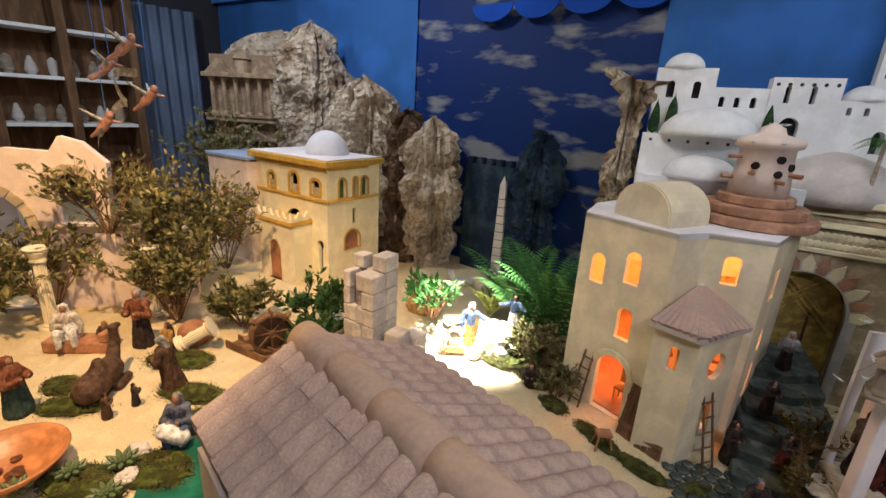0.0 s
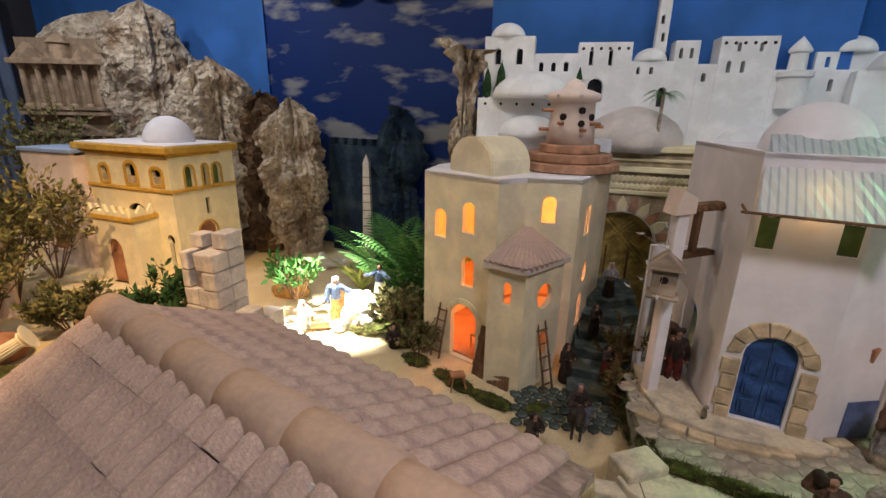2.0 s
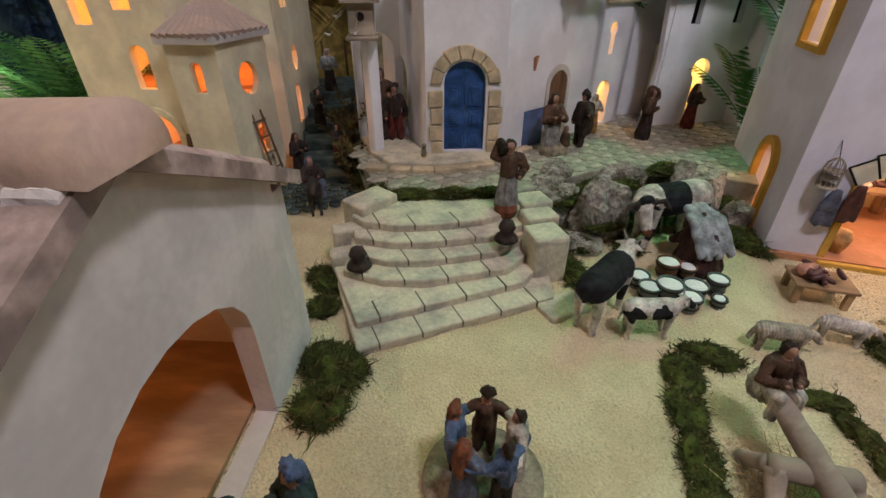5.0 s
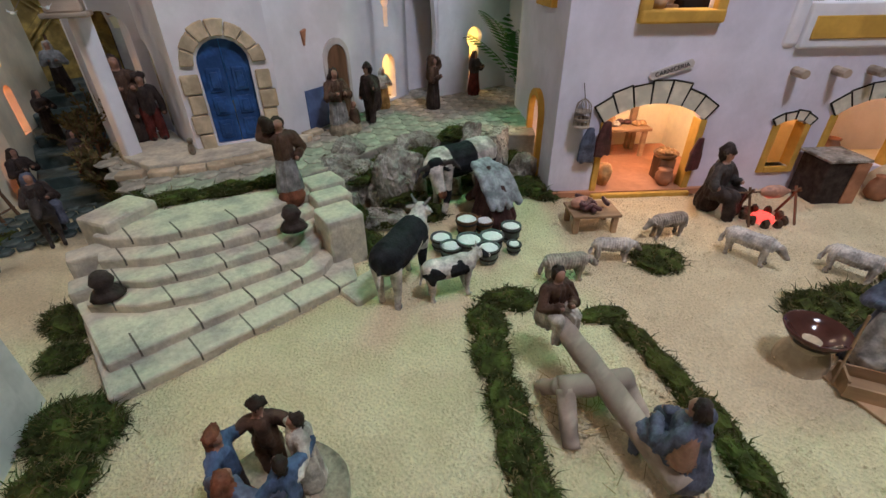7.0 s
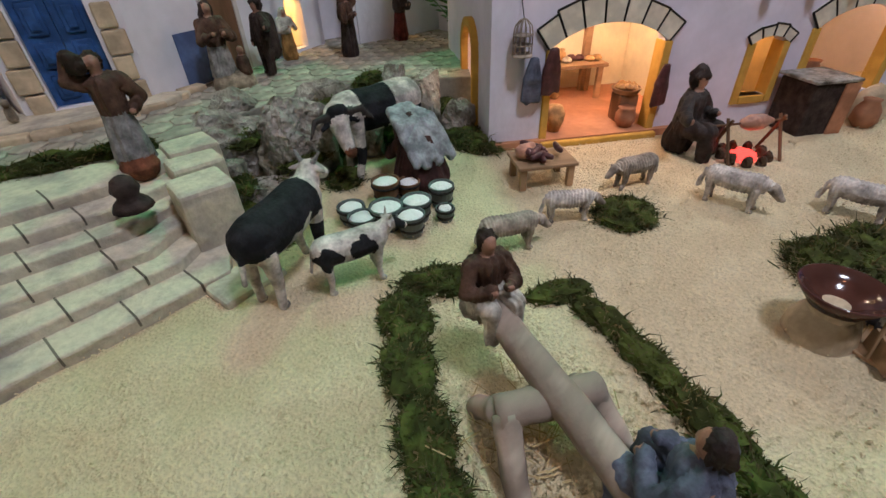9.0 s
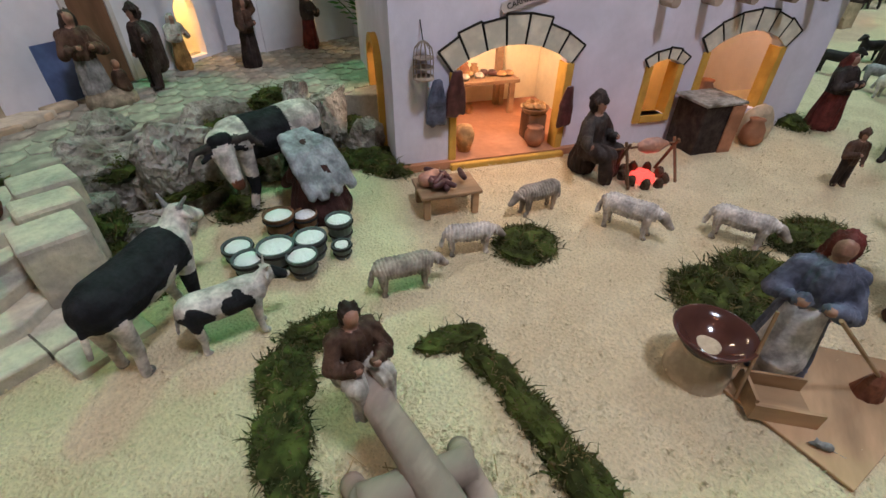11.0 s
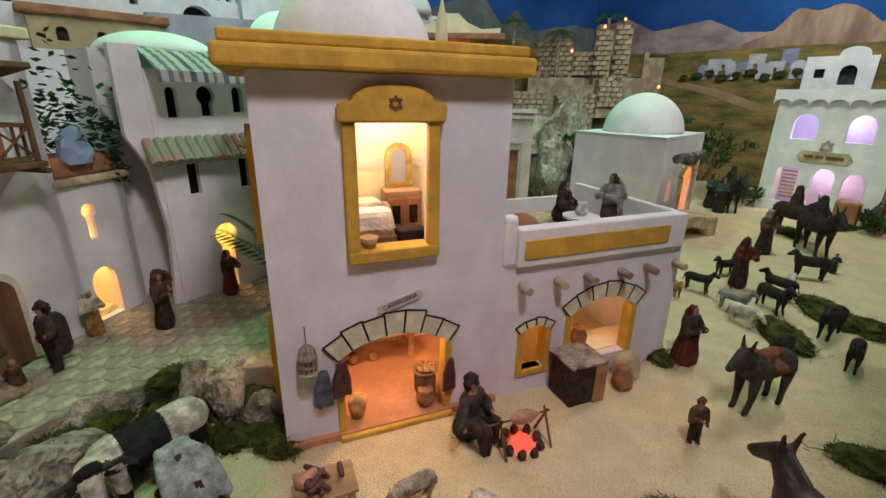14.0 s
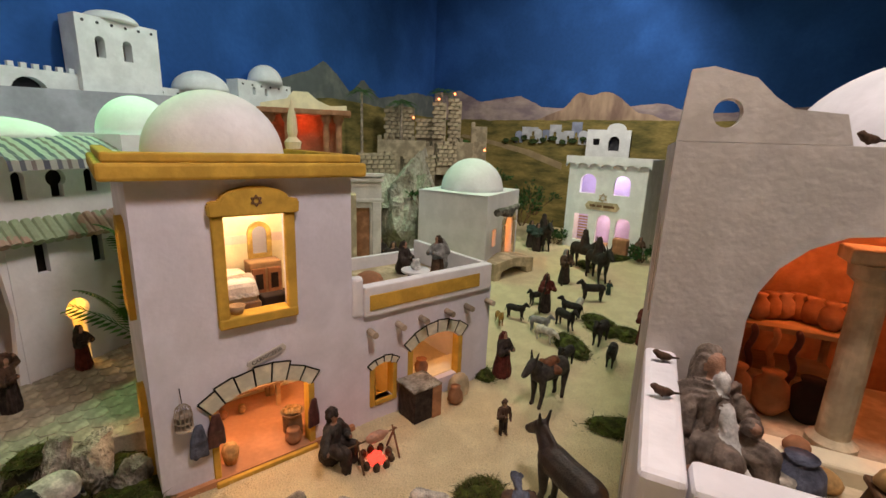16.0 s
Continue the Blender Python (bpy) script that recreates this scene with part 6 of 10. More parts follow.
add_voussoirs(bm, 0.29, 0.45, 0.355, 0.05, 7, 0.04, 0.012, 0.0, 0.003)
add_box(bm, 0.262, 0.292, -0.012, 0, 0.05, 0.3, 0.003)
add_box(bm, 0.448, 0.478, -0.012, 0, 0.05, 0.3, 0.003)
part("door_surround", bm, SANDSTONE, cot, "sandstone door surround", m=cm)
bulb("cottage_lamp", (3.32, -0.05, 0.3), 2.38, (1.0, 0.35, 0.1))
bm = mesh()
rnd = random.Random(6)
for k in range(6):
    add_rod(bm, (0.02 + 0.05 * k, -0.05, 0.40 + rnd.uniform(-0.02, 0.02)), (0.1 + 0.05 * k, -0.06, 0.42), 0.022, 0.014, 7)
part("hanging_cloth", bm, P_CLOTHG, cot, "grey cloth bundle on the wall", m=cm)

# ---- far white inn ----
FM = along((3.88, -0.656), (3.61, -1.13))
inn = thing("white_inn", "white two-storey inn with scalloped roof edge and lit arches", "house", FM)
FW = 0.53
part("wall", panel(rect(0, FW, 0, 0.70), [arched(0.09, 0.2, 0.47, 0.60, 0.05), arched(0.32, 0.43, 0.47, 0.60, 0.05), rect(0.07, 0.17, 0.13, 0.32), arched(0.23, 0.33, 0.11, 0.33, 0.05), arched(0.36, 0.46, 0.12, 0.32, 0.05)], 0.025), WHITE2, inn)
part("wall", box(0, 0.025, 0.026, 0.4, 0, 0.70), WHITE2, inn)
part("wall", box(FW - 0.025, FW, 0.026, 0.4, 0, 0.70), WHITE2, inn)
part("back_wall", box(0.026, FW - 0.026, 0.2, 0.22, 0, 0.69), mat("lavender_room_paint", (0.55, 0.5, 0.75), 0.85, 0.1, 10, 0.1, 60), inn)
part("floor", box(0.026, FW - 0.026, 0.026, 0.2, 0.40, 0.415), WOODL, inn)
part("floor", box(0.026, FW - 0.026, 0.026, 0.2, 0.08, 0.1), WOODL, inn)
part("roof", box(0.0, FW, 0.0, 0.4, 0.70, 0.712), WHITE2, inn)
bm = mesh()
loop = [(-0.02, 0.72), (-0.02, 0.66)]
for k in range(7):
    x0 = -0.02 + 0.0815 * k
    loop += [(x0 + 0.0407 - 0.0407 * math.cos(math.pi * i / 6), 0.645 + (0.028 * math.sin(math.pi * i / 6))) for i in range(7)]
loop += [(FW + 0.02, 0.66), (FW + 0.02, 0.72)]
add_panel(bm, list(reversed(loop)), (), 0.02, -0.022)
part("scalloped_edge", bm, WHITE2, inn)
bulb("inn_lamp", world_of(FM, 0.26, 0.11, 0.63), 1.7, (0.85, 0.75, 1.0))
bulb("inn_lamp", world_of(FM, 0.26, 0.11, 0.36), 1.7, (1.0, 0.8, 0.85))
sign = part("inn_sign", panel([(0.16, 0.36), (0.36, 0.36), (0.38, 0.385), (0.36, 0.415), (0.16, 0.415), (0.14, 0.385)], (), 0.006, -0.006), SANDSTONE, inn, "carved stone name plaque")
bm = mesh()
for x0, x1 in ((0.175, 0.215), (0.225, 0.26), (0.27, 0.345)):
    add_box(bm, x0, x1, -0.009, -0.006, 0.38, 0.396)
part("sign_bars", bm, WOOD, inn, "dark bars of unreadable lettering")
bm = mesh()
for k in range(6):
    a = math.radians(60 * k)
    add_rod(bm, (0.26 + 0.03 * math.sin(a), -0.005, 0.445 + 0.03 * math.cos(a)), (0.26 + 0.03 * math.sin(a + 2.094), -0.005, 0.445 + 0.03 * math.cos(a + 2.094)), 0.003, n=5)
part("star", bm, SANDSTONE, inn, "stone six-pointed star")
bm = mesh()
for k in range(8):
    add_box(bm, 0.085, 0.155, 0.05, 0.056, 0.15 + 0.02 * k, 0.16 + 0.02 * k)
part("shutter", bm, WOODL, inn, "slatted wooden screen")
tagged(part("market_stall", slab([(0, 0), (0.1, 0), (0.1, 0.06), (0, 0.06)], 0, 0.12, 0.01), TERRA, m=FM @ pose(0.37, -0.05, sand_z(3.8))), "small red draped market stall", "stall")

# ---- flat-roofed house behind the inn, side tower ----
fb = thing("far_house", "small white far house with arched loggia", "house", along((4.42, -0.83), (4.33, -1.13)))
part("wall", panel(rect(0, 0.33, 0.0, 0.92), [arched(0.17, 0.25, 0.76, 0.87, 0.04), rect(0.05, 0.1, 0.8, 0.85)], 0.03), WHITE2, fb)
part("body", box(0, 0.33, 0.05, 0.1, 0.0, 0.91), DARKW, fb)
part("gable", panel(arched(0.15, 0.29, 0.92, 0.97, 0.04), (), 0.03), WHITE2, fb)
tw = thing("white_tower_house", "white tower house with red arched windows", "house", along((3.2, -1.12), (3.08, -1.4)))
part("wall", panel(rect(0, 0.32, 0, 0.72), [arched(0.04, 0.12, 0.5, 0.63, 0.04), arched(0.04, 0.12, 0.2, 0.34, 0.04)], 0.03), WHITE, tw)
part("wall", box(0.0, 0.03, 0.031, 0.3, 0, 0.72), WHITE, tw)
part("inner_wall", box(0.03, 0.32, 0.06, 0.08, 0, 0.72), TERRA, tw)
part("roof_tiles", box(-0.02, 0.34, -0.02, 0.32, 0.72, 0.745, 0.008), SANDSTONE, tw)

# ---- ruined fortress on its rock ----
fort = thing("ruined_fortress", "ruined grey-brown stone fortress with tiny torches", "fortress", along((4.02, 0.78), (4.15, 0.0)))
FSTONE = mat("fortress_stone", (0.42, 0.34, 0.24), 0.9, 0.3, 16, 0.6, 50, by_object=0.25)
rnd = random.Random(17)
fbrick = []
for k in range(3):
    b = box(-0.021, 0.021, -0.012, 0.012, -0.0135, 0.0135, 0.003)
    rough_up(b, 0.002, 40, k)
    me = bpy.data.meshes.new("stone_block")
    b.to_mesh(me)
    b.free()
    me.materials.append(FSTONE)
    fbrick.append(me)
for x0, x1, z0, z1, y in ((0.03, 0.27, 0.8, 1.06, 0.0), (0.27, 0.42, 0.8, 0.98, 0.02), (0.4, 0.52, 0.8, 1.1, -0.02), (0.52, 0.64, 0.78, 1.12, 0.05)):
    part("core_wall", box(x0 + 0.01, x1 - 0.01, y + 0.01, y + 0.1, 0.3, z1 - 0.03), FSTONE, fort)
    for r in range(int((z1 - z0) / 0.03)):
        for c in range(int((x1 - x0) / 0.044)):
            if r >= (z1 - z0) / 0.03 - 2 and rnd.random() < 0.45:
                continue
            o2 = new("stone_block", rnd.choice(fbrick))
            o2.parent = fort
            o2.matrix_basis = pose(x0 + 0.022 + 0.044 * c + (0.018 if r % 2 else 0), y, z0 + 0.015 + 0.03 * r, 0, 0, rnd.uniform(-3, 3))
for x0, x1, z1, y in ((0.0, 0.36, 0.78, -0.14), (0.36, 0.56, 0.74, -0.1), (0.56, 0.72, 0.78, -0.16), (0.7, 0.82, 0.9, -0.12)):
    part("curtain_wall", box(x0, x1, y, y + 0.04, 0.3, z1, 0.004), FSTONE, fort)
    for k in range(int((x1 - x0) / 0.05)):
        if rnd.random() < 0.85:
            part("merlon", box(x0 + 0.05 * k, x0 + 0.05 * k + 0.028, y, y + 0.04, z1, z1 + 0.03, 0.003), FSTONE, fort)
FLAME = mat("torch_flame", (0.8, 0.2, 0.1), 0.6, 0.2, 30, 0, 60, glow=(1.0, 0.3, 0.12, 6.0))
for x, z, y in ((0.45, 1.08, -0.05), (0.57, 1.13, 0.03), (0.26, 0.94, -0.03), (0.8, 0.72, -0.2)):
    part("torch", lathe([(0.0001, 0), (0.008, 0.006), (0.006, 0.014), (0.0001, 0.022)], 8), FLAME, fort, "glowing torch", m=pose(x, y, z))


FROCK = mat("pale_crag_rock", (0.52, 0.47, 0.4), 0.95, 0.6, 10, 1.0, 55, second=(0.26, 0.22, 0.17), mix=(0.36, 0.58), depth=0.02)


def boulder(w, d, h, seed, rough=0.3, sub=4, cuts=0):
    """A lumpy stone; cuts chip flat faces off it."""
    rnd = random.Random(seed * 7 + 1)
    planes = [(Vector((rnd.gauss(0, 1), rnd.gauss(0, 1), rnd.gauss(0.2, 0.8))).normalized(), rnd.uniform(0.55, 0.85)) for _ in range(cuts)]
    bm = mesh()
    bmesh.ops.create_icosphere(bm, subdivisions=sub, radius=1.0)
    off = Vector((seed * 3.3, seed * 1.7, seed * 0.9))
    for v in bm.verts:
        n = v.co.normalized()
        k = 1 + rough * (0.6 * noise.noise(n * 1.3 + off) + 0.35 * noise.noise(n * 3.1 + off) + 0.18 * noise.noise(n * 7 + off) + 0.08 * noise.noise(n * 16 + off))
        c = noise.cell_vector(n * 1.8 + off) * 0.12 * rough if not cuts else Vector((0, 0, 0))
        q = n * k
        for pn, far in planes:
            over = q.dot(pn) - far
            if over > 0:
                q -= pn * over * 0.92
        if cuts:
            q *= 1.1 + 0.045 * noise.noise(n * 9 + off) + 0.03 * noise.noise(n * 24 + off)
        q += c
        v.co = Vector((q.x * w / 2, q.y * d / 2, max(-0.35, q.z) * h * 0.7 + h * 0.22))
    return bm


tagged(part("rock_mound", boulder(0.85, 0.5, 0.8, 31, 0.5, 5, 14), FROCK, m=pose(3.75, 0.48, 0.0)), "rocky mound below the ruined fortress", "rock")
tagged(part("rock_mound", boulder(0.55, 0.4, 0.62, 33, 0.5, 5, 12), FROCK, m=pose(3.6, 0.25, 0.0)), "rocky mound below the ruined fortress", "rock")

for k, (x, y, z, w, d, h) in enumerate(((3.5, 0.58, 0.36, 0.34, 0.24, 0.26), (3.56, 0.36, 0.3, 0.3, 0.22, 0.28), (3.5, 0.45, 0.1, 0.3, 0.22, 0.34), (3.62, 0.16, 0.24, 0.26, 0.2, 0.26), (3.46, 0.66, 0.1, 0.28, 0.2, 0.36), (3.78, 0.02, 0.2, 0.24, 0.2, 0.3))):
    tagged(part("rock", boulder(w, d, h, 110 + k, 0.55, 5, 10), FROCK, m=pose(x, y, z, 0, 0, 40 * k)), "craggy pale grey rock below the ruined fortress", "rock", "fortress rocks")
for x0, y0, x1, y1, z1 in ((3.42, 0.74, 3.62, 0.52, 0.7), (3.66, 0.5, 3.86, 0.3, 0.68), (3.86, 0.3, 4.02, 0.1, 0.78)):
    wl = thing("ruined_wall", "low broken block wall on the fortress rock", "ruin", along((x0, y0), (x1, y1)), "fortress walls")
    L = span((x0, y0), (x1, y1))
    part("wall_core", box(0.004, L - 0.004, 0.01, 0.05, z1 - 0.24, z1 - 0.012), FSTONE, wl)
    for r in range(6):
        for c in range(int(L / 0.044)):
            if r == 5 and rnd.random() < 0.5:
                continue
            o2 = new("stone_block", rnd.choice(fbrick))
            o2.parent = wl
            o2.matrix_basis = pose(0.022 + 0.044 * c + (0.012 if r % 2 else 0), 0.006, z1 - 0.16 + 0.03 * r, 0, 0, rnd.uniform(-3, 3))

# ---- red-lit temple ----
red = thing("red_temple", "red-lit temple with pillars and carved cream roof line", "temple", along((2.62, 0.92), (2.75, 0.60)))
part("wall", box(0, 0.34, 0.12, 0.14, 0.4, 0.9), TERRA, red)
part("roof", box(-0.03, 0.4, -0.05, 0.16, 0.88, 0.905, 0.004), TERRA, red)
for x in (0.02, 0.1, 0.28, 0.34):
    part("pillar", lathe([(0.022, 0.5), (0.016, 0.52), (0.015, 0.84), (0.026, 0.86), (0.03, 0.88)], 14), TERRA, red, m=pose(x, 0, 0))
part("crest", panel([(-0.02, 0.905), (0.38, 0.905), (0.38, 0.93), (0.3, 0.925), (0.24, 0.95), (0.2, 0.985), (0.13, 0.985), (0.1, 0.95), (-0.02, 0.925)], (), 0.03, 0), CREAM2, red)
bulb("temple_lamp", world_of(along((2.62, 0.92), (2.75, 0.60)), 0.16, 0.06, 0.84), 0.35, (1.0, 0.12, 0.05))
part("floor", box(-0.05, 0.42, -0.08, 0.2, 0.0, 0.5), SANDSTONE, red)

# carved portal and low wall by the terrace
portal = thing("stone_portal", "grey carved stone portal with reddish door", "portal", along((2.78, 0.62), (2.88, 0.42)))
part("wall", panel(rect(0, 0.22, 0, 0.6), [rect(0.05, 0.16, 0.0, 0.42)], 0.05), GREYW, portal)
part("door", box(0.04, 0.17, 0.03, 0.04, 0, 0.43), TERRA, portal, "reddish lattice door")
bm = mesh()
for z, o in ((0.45, 0.012), (0.56, 0.02), (0.585, 0.028)):
    add_box(bm, -0.01, 0.23, -o, 0, z, z + 0.018, 0.002)
for x in (0.0, 0.17):
    add_box(bm, x, x + 0.045, -0.014, 0, 0, 0.45, 0.003)
part("moulding", bm, GREYW, portal)
tagged(part("finial", lathe([(0.022, 0), (0.026, 0.02), (0.012, 0.035), (0.016, 0.05), (0.014, 0.09), (0.0001, 0.15)], 14), CREAM2, m=Matrix.Translation(world_of(HM, 0.462, DEEP, 0.737))), "small pale pointed finial on the cornice", "finial")
bench = thing("arched_stone_shelf", "low arched stone shelf holding a heap of meat", "stone shelf", along((2.95, -0.2), (3.2, -0.42)))
part("arch_slab", panel([(0, 0), (0.04, 0), (0.06, 0.08), (0.16, 0.1), (0.27, 0.08), (0.29, 0), (0.33, 0), (0.33, 0.13), (0.16, 0.15), (0.0, 0.13)], (), 0.16), SANDSTONE, bench)


# ---- figures: each one plain melded mesh ----
def paint(name, c, rough=0.6, var=0.25):
    return mat(name, c, rough, min(0.6, var + 0.25), 55, 0.5, 260, mix=(0.35, 0.65), depth=0.002)


SKIN = paint("figure_skin_paint", (0.33, 0.17, 0.11), 0.5, 0.1)
P_BROWN = paint("brown_robe_paint", (0.1, 0.057, 0.038))
P_DARK = paint("dark_robe_paint", (0.05, 0.035, 0.03))
P_RED = paint("red_robe_paint", (0.13, 0.03, 0.024))
P_BLUE = paint("blue_cloth_paint", (0.09, 0.13, 0.22))
P_SLATE = paint("slate_cloth_paint", (0.12, 0.13, 0.18))
P_GREY = paint("grey_cloth_paint", (0.28, 0.27, 0.26))
P_APRON = paint("pale_apron_paint", (0.6, 0.58, 0.56))
P_CREAM = paint("cream_cloth_paint", (0.55, 0.5, 0.42))
P_OCHRE = paint("ochre_cloth_paint", (0.4, 0.22, 0.07))
P_RUST = paint("rust_cloth_paint", (0.2, 0.075, 0.04))
P_GREEN = paint("dark_green_cloth_paint", (0.04, 0.07, 0.06))
P_HAIR = paint("dark_hair_paint", (0.04, 0.028, 0.02))
P_WHITE = paint("white_figure_paint", (0.75, 0.74, 0.72))
P_BLACK = paint("black_animal_paint", (0.02, 0.02, 0.022), 0.8)
P_WOOL = paint("wool_paint", (0.58, 0.52, 0.46), 0.85)
P_WOOLD = paint("dirty_wool_paint", (0.38, 0.32, 0.26), 0.85)
P_DONK = paint("donkey_paint", (0.055, 0.045, 0.04), 0.6)
P_HORSE = paint("horse_paint", (0.035, 0.022, 0.018), 0.5)
P_GOAT = paint("goat_paint", (0.03, 0.025, 0.022), 0.6)
P_COWW = paint("cow_white_paint", (0.62, 0.56, 0.5), 0.6)
P_DARKRED = paint("dark_brown_skirt_paint", (0.055, 0.025, 0.022))
P_SHAWL = paint("grey_shawl_paint", (0.33, 0.34, 0.36), 0.75)
P_CLOAK = paint("grey_brown_cloak_paint", (0.2, 0.155, 0.13), 0.7)
P_STONE = paint("base_paint", (0.3, 0.25, 0.18), 0.8)


workshop = bpy.data.scenes.new("workshop")


def melded(caps, mats, voxel, folds=0.0, fold_mats=(0, 1), patch=None, wool=0.0, seed=0):
    """One smooth mesh from tapered limbs (p, r, q, r, material), melded together."""
    bm = mesh()
    for p, r0, q, r1, mi in caps:
        p, q = Vector(p), Vector(q)
        d = q - p
        L = max(d.length, 1e-4)
        m = Matrix.Translation(p) @ d.to_track_quat("Z", "Y").to_matrix().to_4x4() if d.length > 1e-5 else Matrix.Translation(p)
        prof = [(max(1e-4, r0 * math.sin(a)), -r0 * math.cos(a)) for a in (0.02, 0.5, 1.0, 1.57)] + [(max(1e-4, r1 * math.cos(a)), L + r1 * math.sin(a)) for a in (0.0, 0.55, 1.05, 1.55)]
        add_lathe(bm, prof, 12, m)
    me = bpy.data.meshes.new("limbs")
    bm.to_mesh(me)
    bm.free()
    tmp = bpy.data.objects.new("limbs", me)
    workshop.collection.objects.link(tmp)
    mod = tmp.modifiers.new("meld", "REMESH")
    mod.mode, mod.voxel_size = "VOXEL", voxel
    workshop.view_layers[0].update()
    out = bpy.data.meshes.new_from_object(tmp.evaluated_get(workshop.view_layers[0].depsgraph))
    bpy.data.objects.remove(tmp)
    bpy.data.meshes.remove(me)
    nv = len(out.vertices)
    co = np.empty(nv * 3)
    out.vertices.foreach_get("co", co)
    co = co.reshape(-1, 3)
    # light smoothing along edges
    ed = np.empty(len(out.edges) * 2, int)
    out.edges.foreach_get("vertices", ed)
    ed = ed.reshape(-1, 2)
    for _ in range(2):
        acc, cnt = np.zeros_like(co), np.zeros(nv)
        np.add.at(acc, ed[:, 0], co[ed[:, 1]])
        np.add.at(acc, ed[:, 1], co[ed[:, 0]])
        np.add.at(cnt, ed[:, 0], 1)
        np.add.at(cnt, ed[:, 1], 1)
        co = 0.5 * co + 0.5 * acc / np.maximum(cnt, 1)[:, None]
    out.vertices.foreach_set("co", co.ravel())
    out.update()
    # nearest limb gives the paint
    dist = []
    for p, r0, q, r1, mi in caps:
        p, q = np.array(p, float), np.array(q, float)
        d = q - p
        t = np.clip(((co - p) @ d) / max(d @ d, 1e-9), 0, 1)
        dist.append(np.linalg.norm(co - p - t[:, None] * d, axis=1) - (r0 + (r1 - r0) * t))
    near = np.array([c[4] for c in caps])[np.argmin(np.array(dist), axis=0)]
    size = np.ptp(co[:, 2]) or 1.0
    if folds or wool:
        nrm = np.empty(nv * 3)
        out.vertices.foreach_get("normal", nrm)
        nrm = nrm.reshape(-1, 3)
        for k in range(nv):
            c = Vector(co[k])
            if wool and near[k] in fold_mats:
                a = noise.noise(c * 55 + Vector((seed, 0, 0)))
                co[k] += nrm[k] * wool * (math.sin(c.x * 1250 + 6 * a) + 0.6 * noise.noise(c * 300))
            elif folds and near[k] in fold_mats:
                ang = math.atan2(c.y, c.x)
                a = noise.noise(Vector((math.cos(ang) * 2.6, math.sin(ang) * 2.6, c.z / size * 1.3 + seed)))
                b = noise.noise(Vector((math.cos(ang) * 6, math.sin(ang) * 6, c.z / size * 2.2 - seed)))
                pleat = 1 - 2.4 * abs(noise.noise(Vector((math.cos(ang) * 9, math.sin(ang) * 9, c.z / size * 2.6 + 3 * a + seed))))
                co[k] += nrm[k] * folds * (a + 0.7 * b + 0.55 * pleat)
        out.vertices.foreach_set("co", co.ravel())
    pol = np.empty(len(out.polygons), int)
    first = np.empty(len(out.polygons), int)
    out.polygons.foreach_get("loop_start", first)
    lv = np.empty(len(out.loops), int)
    out.loops.foreach_get("vertex_index", lv)
    pol = near[lv[first]]
    if patch:
        for k in range(len(pol)):
            if pol[k] == patch[0]:
                c = Vector(co[lv[first[k]]]) / size
                if (patch[2](c, noise.noise(c * 9)) if callable(patch[2]) else noise.noise(c * patch[2] + Vector((seed * 2.1, 0, 0))) > patch[3]):
                    pol[k] = patch[1]
    for m in mats:
        out.materials.append(m)
    out.polygons.foreach_set("material_index", pol.astype(np.int32))
    out.polygons.foreach_set("use_smooth", [True] * len(out.polygons))
    out.update()
    return out


def scaled(caps, k):
    return [([v * k for v in p], r0 * k, [v * k for v in q], r1 * k, mi) for p, r0, q, r1, mi in caps]


